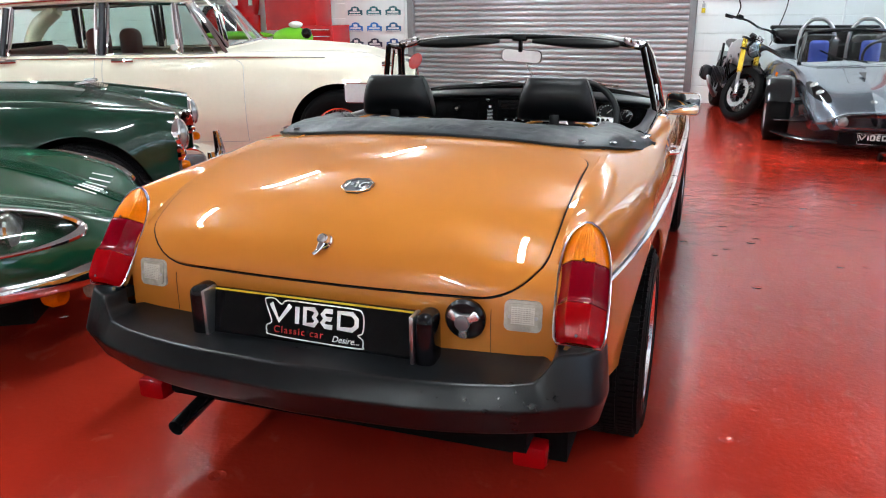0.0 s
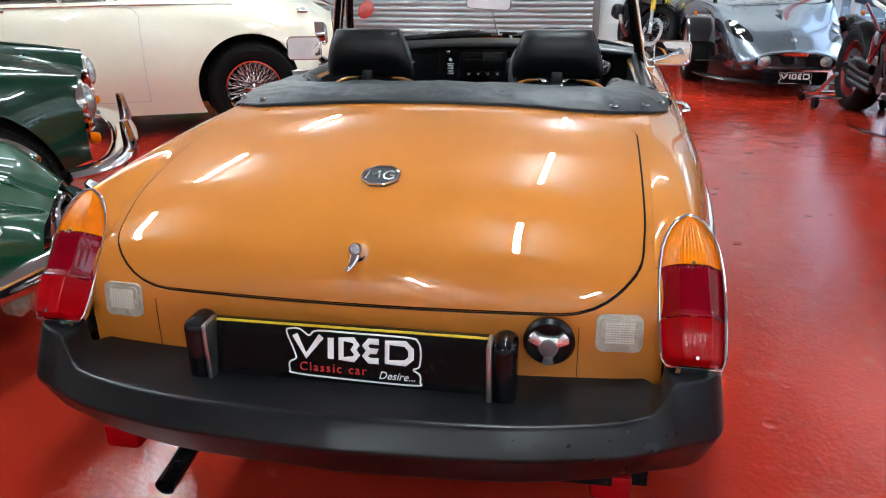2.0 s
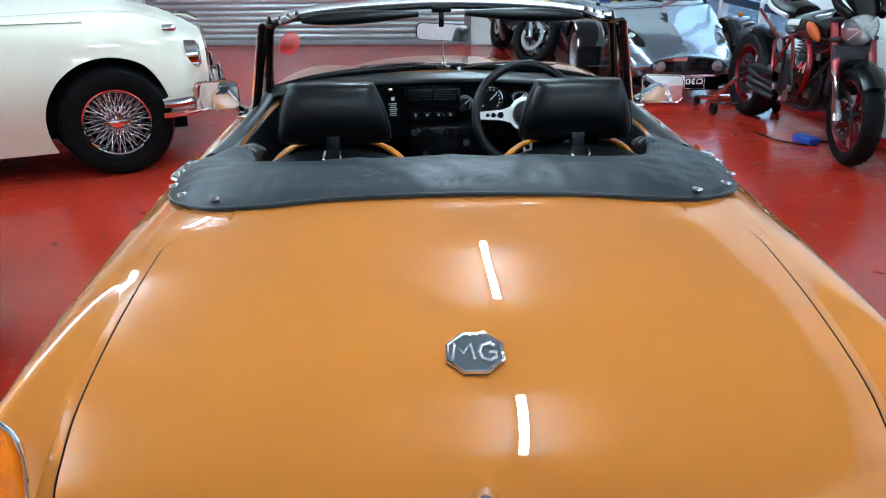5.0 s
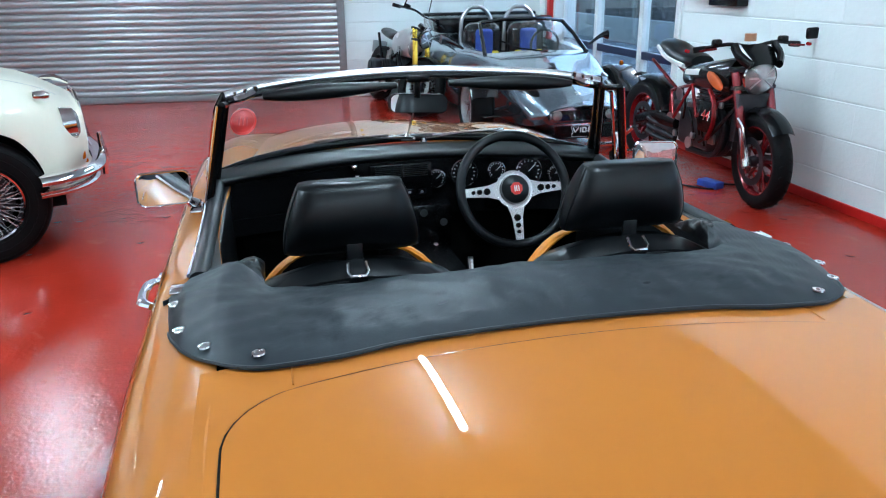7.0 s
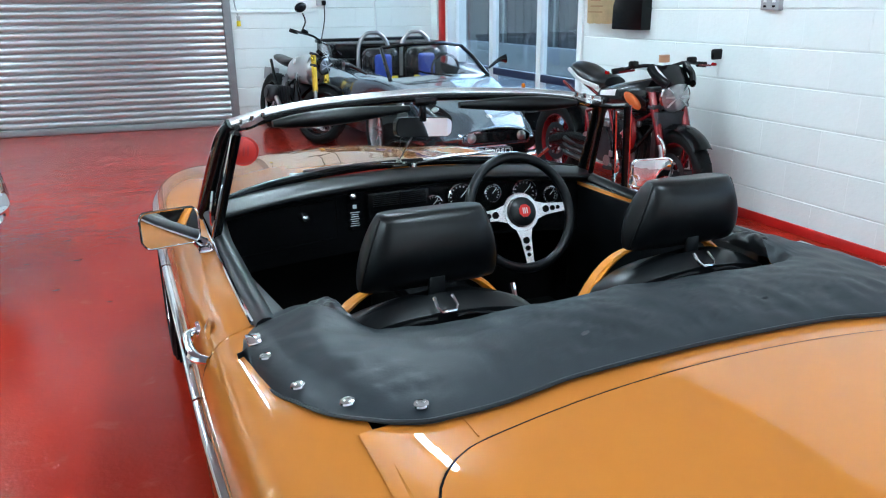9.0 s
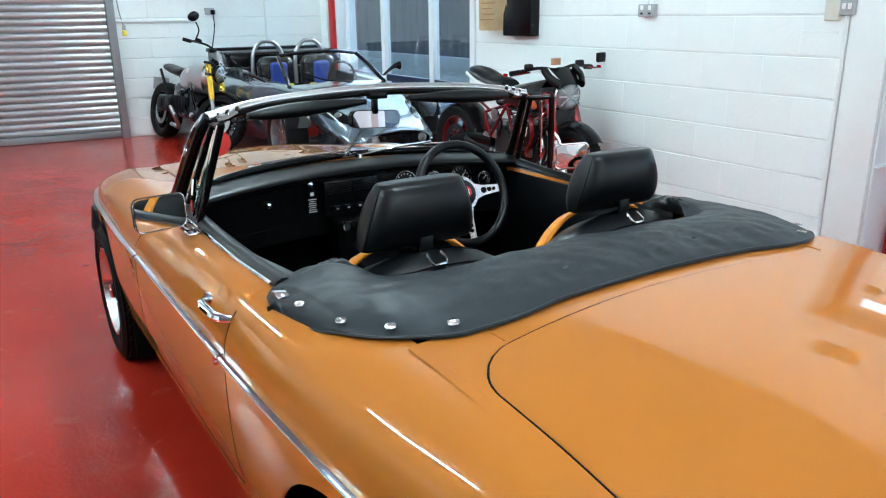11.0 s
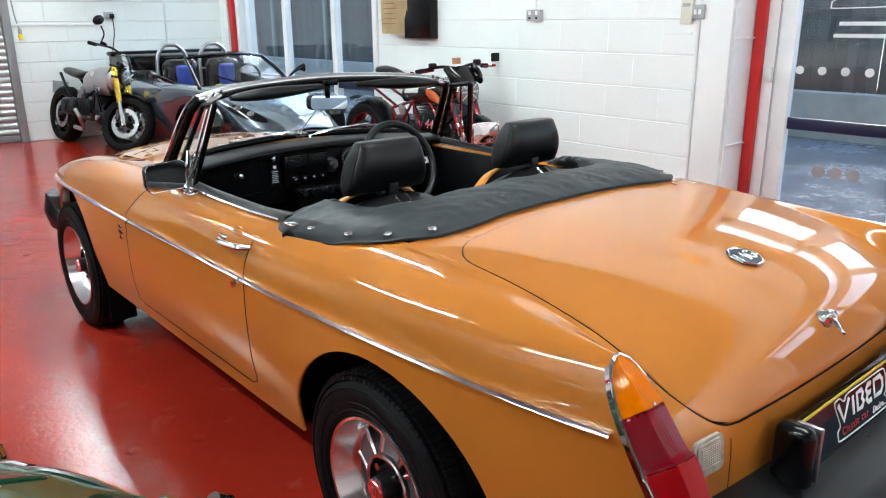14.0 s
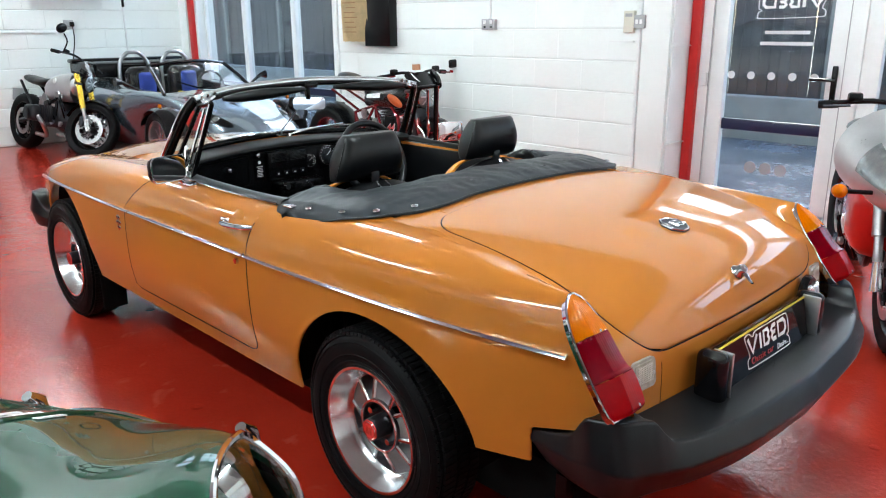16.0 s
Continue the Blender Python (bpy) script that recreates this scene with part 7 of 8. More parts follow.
    part("screen_header", bar([(-0.82, -0.44, 0.97), (-0.76, -0.2, 1.0), (-0.75, 0, 1.005), (-0.76, 0.2, 1.0), (-0.82, 0.44, 0.97)], 0.018, 8, per=4), M["carblack"], c)
    A, B = smooth_pts([(-0.34, -0.52, 0.70), (-0.22, -0.25, 0.715), (-0.18, 0, 0.72), (-0.22, 0.25, 0.715), (-0.34, 0.52, 0.70)], 5), smooth_pts([(-0.82, -0.44, 0.97), (-0.76, -0.2, 1.0), (-0.75, 0, 1.005), (-0.76, 0.2, 1.0), (-0.82, 0.44, 0.97)], 5)
    bm = bmesh.new()
    a, b = [bm.verts.new(p) for p in A], [bm.verts.new(p) for p in B]
    for k in range(len(a) - 1):
        bm.faces.new((a[k], a[k + 1], b[k + 1], b[k]))
    g = part("windscreen", bm, M["glass"], c)
    g.visible_shadow = False
    part("wiper", bar([(-0.16, 0.05, 0.73), (-0.25, -0.20, 0.76), (-0.40, -0.34, 0.82)], 0.008, 6), M["plastic"], c)
    part("bonnet_intake", flat_poly([(0.0, -0.03), (0.16, 0.0), (0.0, 0.03)], pose(0.12, -0.02, 0.652, 0, 16, 0), 0.006), M["carblack"], c)
    part("steering_wheel", bar([(-0.80, 0.25 + 0.15 * math.cos(2 * math.pi * k / 24), 0.74 + 0.15 * math.sin(2 * math.pi * k / 24)) for k in range(24)], 0.014, 8, True), M["vinyl"], c)
    part("mesh_frame", bar([(-1.66, -0.42, 0.95), (-1.66, 0.42, 0.95)], 0.012, 6), M["carblack"], c)
    return c


saloon()
open_tourer()
gt_coupe()
track_car()


# ---- motorcycles ----
def blob(bm, c, r, m=None, seg=16):
    g = bmesh.ops.create_uvsphere(bm, u_segments=seg, v_segments=seg // 2 + 2, radius=1.0)
    mt = Matrix.Translation(c) @ (m or Matrix()) @ Matrix.Diagonal((*r, 1))
    bmesh.ops.transform(bm, matrix=mt, verts=g["verts"])


def bike_wheel(parent, x, r, w, rim_r, rim_mat, spokes, disc_mat, thin=False):
    wl = thing("wheel", "", "")
    wl.parent = parent
    wl.matrix_basis = pose(x, 0, r, 90, 0, 0)
    h = w / 2
    part("tyre", lathe([(rim_r, -h * 0.72), (r * 0.86, -h * 1.0), (r * 0.93, -h * 0.86), (r * 0.985, -h * 0.45), (r, 0), (r * 0.985, h * 0.45), (r * 0.93, h * 0.86), (r * 0.86, h * 1.0), (rim_r, h * 0.72)], (0, 0, 0), (0, 0, 1), 56), M["rubber"], wl, angle=60)
    bm = bmesh.new()
    for k in range(28):
        for s in (-1, 1):
            a = 360 * k / 28 + (6 if s > 0 else 0)
            box(bm, (0, 0, 0), (0.004, 0.010, h * 0.55), m=pose(0, 0, 0, 0, 0, a) @ pose(r * 0.985, 0, s * h * 0.42, s * 24, 0, 0))
    tagged(part("tread", bm, M["rubber"], wl, smooth=False), kind="stuff")
    part("rim", lathe([(rim_r * 1.01, h * 0.72), (rim_r * 0.97, h * 0.74), (rim_r * 0.90, h * 0.40), (rim_r * 0.88, 0), (rim_r * 0.90, -h * 0.40), (rim_r * 0.97, -h * 0.74), (rim_r * 1.01, -h * 0.72)], (0, 0, 0), (0, 0, 1), 48), rim_mat, wl)
    bm = bmesh.new()
    if thin:
        for k in range(spokes):
            for s in (-1, 1):
                a, b = 2 * math.pi * k / spokes, 2 * math.pi * (k + 1.2 * s) / spokes
                tube_pts(bm, [(0.04 * math.cos(b), 0.04 * math.sin(b), s * 0.03), (rim_r * 0.93 * math.cos(a), rim_r * 0.93 * math.sin(a), s * h * 0.4)], 0.003, 4, caps=False)
    else:
        for k in range(spokes):
            for d in (-9, 9):
                a0, a1 = radians(360 * k / spokes), radians(360 * k / spokes + d)
                tube_pts(bm, [(0.03 * math.cos(a0), 0.03 * math.sin(a0), 0.0), (rim_r * 0.92 * math.cos(a1), rim_r * 0.92 * math.sin(a1), 0.0)], 0.011, 6)
    part("spokes", bm, rim_mat, wl)
    for s in (-1, 1):
        part("brake_disc", lathe([(rim_r * 0.70, s * 0.062), (rim_r * 0.70, s * 0.068), (rim_r * 0.50, s * 0.068), (rim_r * 0.50, s * 0.062), (rim_r * 0.70, s * 0.062)], (0, 0, 0), (0, 0, 1), 40), disc_mat, wl)
        for k in range(10):
            bm = bmesh.new()
            a = 2 * math.pi * k / 10
            disc(bm, (rim_r * 0.46 * math.cos(a), rim_r * 0.46 * math.sin(a), s * 0.065), (0, 0, 1), 0.009, 0.009, 0.012, 10)
            part("disc_bobbin", bm, M["steel"], wl)
    part("hub", lathe([(0.0, -0.075), (0.03, -0.075), (0.038, -0.03), (0.038, 0.03), (0.03, 0.075), (0.0, 0.075)], (0, 0, 0), (0, 0, 1), 20), M["iron"], wl)
    return wl


def fork(b, r, top, mat_top, rake=0.42, spread=0.105):
    """Two upside-down fork legs from the axle up to the head."""
    for s in (-1, 1):
        ax, hd = Vector((0, s * spread, r)), Vector((-(top - r) * rake, s * spread, top))
        mid = ax.lerp(hd, 0.36)
        part("fork_slider", bar([ax, mid], 0.019, 12), M["steel"], b)
        part("fork_leg", bar([mid, hd], 0.029, 14), mat_top, b)
        part("fork_foot", bar([ax + Vector((0.02, 0, -0.03)), ax + Vector((-0.02, 0, 0.09))], [0.028, 0.022], 10), M["alu"], b)
        bm = bmesh.new()
        box(bm, ax + Vector((-0.085, -s * 0.016, 0.075)), (0.055, 0.035, 0.11), 0.012)
        part("brake_caliper", bm, M["iron"], b)
    for z in (0.80, 1.0):
        q = r + (top - r) * z
        bm = bmesh.new()
        box(bm, (-(q - r) * rake, 0, q), (0.07, 2 * spread + 0.06, 0.03), 0.01)
        part("fork_yoke", bm, M["iron"], b)


def engine(b, cx, cz, boxer):
    bm = bmesh.new()
    box(bm, (cx, 0, cz), (0.36, 0.26, 0.30), 0.05, segs=3)
    box(bm, (cx - 0.22, 0, cz + 0.02), (0.26, 0.20, 0.24), 0.05, segs=3)
    blob(bm, (cx + 0.12, 0, cz - 0.06), (0.14, 0.12, 0.13))
    part("crankcase", bm, M["iron"], b)
    if boxer:
        for s in (-1, 1):
            bm = bmesh.new()
            for k in range(7):
                box(bm, (cx + 0.05, s * (0.17 + 0.018 * k), cz), (0.17, 0.008, 0.18), 0.02, segs=1)
            part("cooling_fins", bm, M["iron"], b)
            bm = bmesh.new()
            box(bm, (cx + 0.05, s * 0.345, cz), (0.20, 0.11, 0.17), 0.04, segs=3)
            part("cylinder_head", bm, M["iron"], b)
            bm = bmesh.new()
            disc(bm, (cx + 0.05, s * 0.405, cz), (0, 1, 0), 0.06, 0.05, 0.02, 20)
            part("head_cover", bm, M["iron"], b)
            part("header_pipe", bar([(cx + 0.14, s * 0.33, cz - 0.03), (cx + 0.20, s * 0.30, cz - 0.12), (cx + 0.08, s * 0.20, cz - 0.24), (cx - 0.30, s * 0.12, cz - 0.24)], 0.023, 10, per=5), M["steel"], b)
    else:
        bm = bmesh.new()
        for k in range(6):
            box(bm, (cx + 0.14 + 0.012 * k, 0, cz + 0.16 + 0.022 * k), (0.20, 0.30, 0.010), 0.003, segs=1)
        part("cylinder_block", bm, M["iron"], b)
        for s in (-0.07, 0.0, 0.07):
            part("header_pipe", bar([(cx + 0.22, s, cz + 0.14), (cx + 0.30, s, cz + 0.02), (cx + 0.22, s, cz - 0.16), (cx - 0.15, s * 0.5, cz - 0.20)], 0.019, 8, per=5), M["iron"], b)
    for k in range(26):
        bm = bmesh.new()
        a = random.random
        p = (cx - 0.30 + 0.62 * a(), (1 if k % 2 else -1) * (0.11 + 0.05 * a()), cz - 0.12 + 0.34 * a())
        if k % 3:
            box(bm, p, (0.03 + 0.05 * a(), 0.025, 0.03 + 0.04 * a()), 0.006, segs=1)
        else:
            disc(bm, p, (0, 1, 0), 0.02 + 0.03 * a(), 0.02, 0.03, 12)
        part("engine_fitting", bm, M["steel"], b)
    for k in range(9):
        bm = bmesh.new()
        a = random.random
        x0, z0 = cx - 0.25 + 0.5 * a(), cz + 0.25 * a()
        s = 1 if k % 2 else -1
        tube_pts(bm, smooth_pts([(x0, s * 0.14, z0), (x0 + 0.1, s * 0.17, z0 - 0.08), (x0 + 0.16 * a(), s * 0.13, z0 - 0.2)], 4), 0.007, 5)
        part("hose", bm, M["plastic"], b)


def bars(b, x, z, half, sweep, grip_mat, mirrors=True, both=True):
    part("handlebar", bar([(x - sweep, -half, z - 0.02), (x - 0.02, -half * 0.45, z + 0.01), (x, 0, z - 0.01), (x - 0.02, half * 0.45, z + 0.01), (x - sweep, half, z - 0.02)], 0.012, 8, per=5), M["plastic"], b)
    for s in (-1, 1):
        part("grip", bar([(x - sweep * 0.75, s * half * 0.80, z - 0.012), (x - sweep, s * half, z - 0.02)], 0.019, 10), M["rubber"], b)
        part("brake_lever", bar([(x - sweep * 0.5 + 0.05, s * half * 0.68, z - 0.01), (x - sweep * 0.8 + 0.06, s * half * 0.98, z - 0.02)], 0.007, 6), grip_mat, b)
        bm = bmesh.new()
        box(bm, (x - sweep * 0.5, s * half * 0.62, z + 0.02), (0.045, 0.06, 0.045), 0.012)
        part("control_pod", bm, M["plastic"], b)


def headlamp(b, x, z, r, rim=None):
    part("lamp_shell", lathe([(0.0, -r * 1.1), (r * 0.55, -r * 1.0), (r * 0.95, -r * 0.35), (r * 1.04, 0.0), (r * 0.98, 0.012)], (x, 0, z), (1, 0, -0.08), 30), rim or M["carblack"], b)
    part("lamp_lens", lathe([(r * 0.98, 0.006), (r * 0.8, r * 0.22), (r * 0.4, r * 0.32), (0.0, r * 0.35)], (x, 0, z), (1, 0, -0.08), 30), M["lamp_glass"], b)
    bm = bmesh.new()
    box(bm, (x + 0.03, 0, z), (0.01, r * 1.6, 0.012))
    for a in (40, 140, 220, 320):
        tube_pts(bm, [(x + 0.03, 0, z), (x + 0.03, r * 0.9 * math.cos(radians(a)), z + r * 0.9 * math.sin(radians(a)))], 0.006, 5)
    part("lamp_internals", bm, M["steel"], b)


def fender(b, x, r, a0, a1, w, material, name="mudguard"):
    bm = bmesh.new()
    rows = []
    for k in range(15):
        a = radians(a0 + (a1 - a0) * k / 14)
        rows.append([bm.verts.new((x + (r - 0.03 * (d / w) ** 2) * math.cos(a), d, 0.0 + (r - 0.03 * (d / w) ** 2) * math.sin(a))) for d in (-w, -w * 0.7, -w * 0.3, w * 0.3, w * 0.7, w)])
    for A, B in zip(rows, rows[1:]):
        for i in range(5):
            bm.faces.new((A[i], A[i + 1], B[i + 1], B[i]))
    return bm


def lifted(bm, z):
    bmesh.ops.translate(bm, vec=(0, 0, z), verts=bm.verts)
    return bm


def steer(b, degrees, rake=0.42, z=0.305):
    """Turns all that hangs on the fork about the steering axis."""
    turn = Matrix.Translation((0, 0, z)) @ Matrix.Rotation(radians(degrees), 4, Vector((-rake, 0, 1))) @ Matrix.Translation((0, 0, -z))
    front = ("fork_slider", "fork_leg", "fork_foot", "fork_yoke", "fork_guard", "brake_caliper", "front_mudguard", "lamp_shell", "lamp_lens", "lamp_internals", "clocks", "fly_screen", "handlebar", "grip",
             "brake_lever", "control_pod", "mirror_stem", "mirror", "bar_end_mirror", "indicator", "cowl", "cowl_side", "fluid_reservoir")
    for ch in b.children:
        kind = ch.name.split(".")[0]
        if kind in front or (kind == "wheel" and ch.matrix_basis.translation.x > -0.5):
            ch.matrix_basis = turn @ ch.matrix_basis


def along(front, rear):
    d = Vector((front[0] - rear[0], front[1] - rear[1], 0))
    return pose(front[0], front[1], 0, 0, 0, math.degrees(math.atan2(d.y, d.x)))


M["tank"] = mat("brushed_silver_tank", (0.55, 0.55, 0.56), 0.3, 0.7, vary=0.1, scale=10)


def roadster_bike():
    b = thing("motorcycle", "silver-tanked roadster motorcycle with gold forks and boxer engine", "motorcycle", along((1.10, 7.68), (0.885, 9.06)) @ pose(0, 0, 0, -10, 0, 0))
    bike_wheel(b, 0, 0.305, 0.12, 0.225, M["plastic"], 22, M["alu"], True)
    bike_wheel(b, -1.42, 0.32, 0.17, 0.22, M["plastic"], 22, M["steel"], True)
    fork(b, 0.305, 0.88, M["gold"])
    engine(b, -0.66, 0.44, True)
    part("front_mudguard", lifted(fender(b, 0, 0.335, 55, 160, 0.075, M["plastic"]), 0.305), M["plastic"], b)

    def tank(a, t):
        x = -0.30 - 0.52 * t
        w = 0.165 * math.sin(math.pi * min(max(0.16 + 0.66 * t, 0), 1)) ** 0.6
        z0, z1 = 0.66 - 0.02 * t, 0.905 - 0.10 * t * t
        ang = a * math.pi
        return x, math.copysign(abs(math.cos(ang)) ** 0.7, math.cos(ang)) * w, z0 + (z1 - z0) * (0.35 + 0.65 * math.copysign(abs(math.sin(ang)) ** 0.8, math.sin(ang)))
    skin("tank", tank, lin(-1, 1, 36), lin(0, 1, 20), M["tank"], b, label="brushed silver tank")
    for c, r in (((-0.30, 0, 0.76), (0.05, 0.11, 0.11)), ((-0.82, 0, 0.74), (0.05, 0.10, 0.08))):
        bm = bmesh.new()
        blob(bm, c, r)
        part("tank_end", bm, M["tank"], b)
    for s in (-1, 1):
        bm = bmesh.new()
        disc(bm, (-0.50, s * 0.168, 0.80), (0, s, 0.2), 0.030, 0.028, 0.01, 20)
        part("tank_badge", bm, M["whiteprint"], b)
    bm = bmesh.new()
    tube_pts(bm, smooth_pts([(-0.80, 0, 0.79), (-1.0, 0, 0.775), (-1.25, 0, 0.80), (-1.42, 0, 0.83)], 5), [0.08, 0.095, 0.105, 0.11, 0.115, 0.115, 0.115, 0.11, 0.11, 0.11, 0.105, 0.10, 0.10, 0.09, 0.08, 0.05][:16], 14, flat=0.45)
    part("saddle", bm, M["vinyl"], b)
    for s in (-1, 1):
        part("frame_tube", bar([(-0.34, s * 0.05, 0.78), (-0.55, s * 0.13, 0.60), (-0.95, s * 0.13, 0.45), (-1.10, s * 0.13, 0.55), (-1.40, s * 0.10, 0.78)], 0.016, 8, per=4), M["plastic"], b)
        part("swingarm", bar([(-0.92, s * 0.09, 0.42), (-1.42, s * 0.09, 0.32)], 0.028, 8), M["iron"], b)
    part("silencer", bar([(-0.95, 0.17, 0.25), (-1.2, 0.20, 0.34), (-1.5, 0.21, 0.42)], [0.03, 0.05, 0.052], 14, per=4), M["steel"], b)
    headlamp(b, 0.0 - 0.14, 0.80, 0.092)
    bm = bmesh.new()
    disc(bm, (-0.20, -0.05, 0.92), (0.5, 0, 1), 0.045, 0.04, 0.04, 18)
    disc(bm, (-0.20, 0.05, 0.92), (0.5, 0, 1), 0.045, 0.04, 0.04, 18)
    part("clocks", bm, M["plastic"], b)
    fs = skin("fly_screen", lambda a, t: (-0.10 - 0.10 * t, a * (0.11 - 0.03 * t), 0.89 + 0.15 * t - 0.02 * a * a), lin(-1, 1, 8), lin(0, 1, 8), M["glass"], b)
    fs.visible_shadow = False
    bars(b, -0.24, 1.04, 0.40, 0.12, M["iron"])
    m1 = part("mirror_stem", bar([(-0.30, -0.30, 1.04), (-0.24, -0.35, 1.14), (-0.26, -0.40, 1.21)], 0.007, 6, per=3), M["plastic"], b)
    bm = bmesh.new()
    blob(bm, (-0.26, -0.45, 1.25), (0.024, 0.085, 0.048), pose(0, 0, 0, 28, 0, 0))
    part("mirror", bm, M["plastic"], b)
    part("plate_holder", boxes(((-1.62, 0, 0.62), (0.01, 0.18, 0.14))), M["greyplastic"], b)
    part("plate_bars", boxes(((-1.628, 0, 0.64), (0.002, 0.12, 0.03)), ((-1.628, 0, 0.59), (0.002, 0.12, 0.03))), M["plastic"], b)
    part("plate_arm", bar([(-1.42, 0, 0.40), (-1.62, 0, 0.56)], 0.014, 6), M["plastic"], b)
    part("side_stand", bar([(-0.75, 0.14, 0.22), (-0.72, 0.32, 0.06)], 0.012, 6), M["iron"], b)
    steer(b, 30)
    return b


def naked_bike():
    b = thing("motorcycle", "red, white and black naked sports motorcycle with red wheels", "motorcycle", along((2.52, 3.77), (2.49, 5.19)) @ pose(0, 0, 0, -1, 0, 0))
    red = M["anored"]
    bike_wheel(b, 0, 0.300, 0.12, 0.215, red, 5, M["iron"])
    bike_wheel(b, -1.40, 0.320, 0.19, 0.215, red, 5, M["iron"])
    fork(b, 0.305, 0.84, red, 0.40)
    for s in (-1, 1):
        part("fork_guard", bar([(0.03, s * 0.135, 0.33), (0.015, s * 0.14, 0.50), (-0.06, s * 0.14, 0.56)], 0.016, 6, per=4, flat=0.6), M["alu"], b)
    engine(b, -0.62, 0.42, False)
    part("front_mudguard", lifted(fender(b, 0, 0.332, 40, 140, 0.07, M["plastic"]), 0.305), M["plastic"], b)
    fr = [((-0.22, 0.06, 0.80), (-0.60, 0.16, 0.70)), ((-0.60, 0.16, 0.70), (-0.92, 0.12, 0.62)), ((-0.24, 0.07, 0.68), (-0.50, 0.17, 0.50)), ((-0.50, 0.17, 0.50), (-0.60, 0.16, 0.70)), ((-0.60, 0.16, 0.70), (-0.78, 0.17, 0.45)),
          ((-0.50, 0.17, 0.50), (-0.24, 0.06, 0.78)), ((-0.92, 0.12, 0.62), (-0.90, 0.12, 0.38)), ((-0.90, 0.10, 0.64), (-1.30, 0.08, 0.80)), ((-0.78, 0.17, 0.45), (-0.92, 0.12, 0.62))]
    for p, q in fr:
        for s in (-1, 1):
            part("frame_tube", bar([(p[0], s * p[1], p[2]), (q[0], s * q[1], q[2])], 0.012, 8), red, b)

    def tank(a, t):
        x = -0.26 - 0.52 * t
        w = 0.170 * math.sin(math.pi * min(max(0.18 + 0.60 * t, 0), 1)) ** 0.6
        z0, z1 = 0.70, 0.915 - 0.10 * t
        ang = a * math.pi
        return x, math.copysign(abs(math.cos(ang)) ** 0.7, math.cos(ang)) * w, z0 + (z1 - z0) * (0.35 + 0.65 * math.copysign(abs(math.sin(ang)) ** 0.8, math.sin(ang)))
    skin("tank", tank, lin(-1, 1, 36), lin(0, 1, 20), M["carblack"], b, label="black tank with white flashes")
    skin("tank_panel", lambda a, t: Vector(tank(a, 0.50 + 0.40 * t)) + Vector((0, 0.004 if abs(a) < 0.5 else -0.004, 0.002)), lin(0.02, 0.14, 8), lin(0, 1, 14), M["whitepaint"], b, label="white flash")
    skin("tank_panel", lambda a, t: Vector(tank(1 - a, 0.50 + 0.40 * t)) + Vector((0, -0.004, 0.002)), lin(0.02, 0.14, 8), lin(0, 1, 14), M["whitepaint"], b, label="white flash")
    for s in (-1, 1):
        bm = bmesh.new()
        blob(bm, (-0.34, s * 0.165, 0.755), (0.10, 0.022, 0.038), pose(0, 0, 0, 0, 25, 0))
        part("side_intake", bm, mat("orange_mesh", (0.55, 0.10, 0.01), 0.5), b)
        bm = bmesh.new()
        box(bm, (-0.37, s * 0.175, 0.52), (0.17, 0.02, 0.20), 0.02, segs=2)
        part("side_panel", bm, M["plastic"], b)
        part("panel_stripe", bar([(-0.36, s * 0.18, 0.70), (-0.27, s * 0.195, 0.62), (-0.25, s * 0.20, 0.50), (-0.32, s * 0.19, 0.38)], 0.018, 6, per=4, flat=0.5), red, b)
        bm = bmesh.new()
        tube_pts(bm, smooth_pts([(-0.80, s * 0.12, 0.80), (-1.02, s * 0.13, 0.84), (-1.22, s * 0.09, 0.90)], 5), 0.013, 8, flat=1.3)
        part("tail_panel", bm, M["whitepaint"], b)
    for s in (-1, 1):
        text_ob("race_number", "44", 0.10, pose(-0.37, s * 0.188, 0.53, 90, 0, 0 if s < 0 else 180), M["whiteprint"], b, 0.001, 0.2)
        text_ob("race_number", "44", 0.085, pose(-0.37, s * 0.1895, 0.53, 90, 0, 0 if s < 0 else 180), M["redprint"], b, 0.001, 0.2)
    bm = bmesh.new()
    tube_pts(bm, smooth_pts([(-0.76, 0, 0.83), (-0.95, 0, 0.845), (-1.12, 0, 0.90), (-1.26, 0, 0.93)], 4), [0.09, 0.11, 0.12, 0.12, 0.12, 0.12, 0.12, 0.115, 0.11, 0.10, 0.09, 0.07, 0.04], 14, flat=0.5)
    part("saddle", bm, M["vinyl"], b)
    part("rear_mudguard", lifted(fender(b, -1.40, 0.36, 20, 120, 0.10, M["plastic"]), 0.325), M["plastic"], b)
    part("swingarm", bar([(-0.90, 0.10, 0.40), (-1.15, 0.13, 0.40), (-1.40, 0.12, 0.33)], [0.05, 0.045, 0.035], 10, per=4), M["steel"], b)
    part("plate_arm", bar([(-1.30, 0.05, 0.66), (-1.62, 0, 0.66), (-1.70, 0, 0.64)], 0.016, 6), M["plastic"], b)
    headlamp(b, -0.10, 0.80, 0.105, M["chrome"])
    skin("cowl", lambda a, t: (-0.06 - 0.13 * t, a * (0.10 + 0.02 * t), 0.885 + 0.11 * t - 0.03 * a * a), lin(-1, 1, 10), lin(0, 1, 8), M["plastic"], b)
    for s in (-1, 1):
        bm = bmesh.new()
        tube_pts(bm, smooth_pts([(-0.05, s * 0.09, 0.88), (-0.12, s * 0.13, 0.93), (-0.20, s * 0.13, 0.985)], 4), 0.022, 8, flat=1.4)
        part("cowl_side", bm, M["plastic"], b)
    bars(b, -0.22, 0.985, 0.35, 0.08, red)
    bm = bmesh.new()
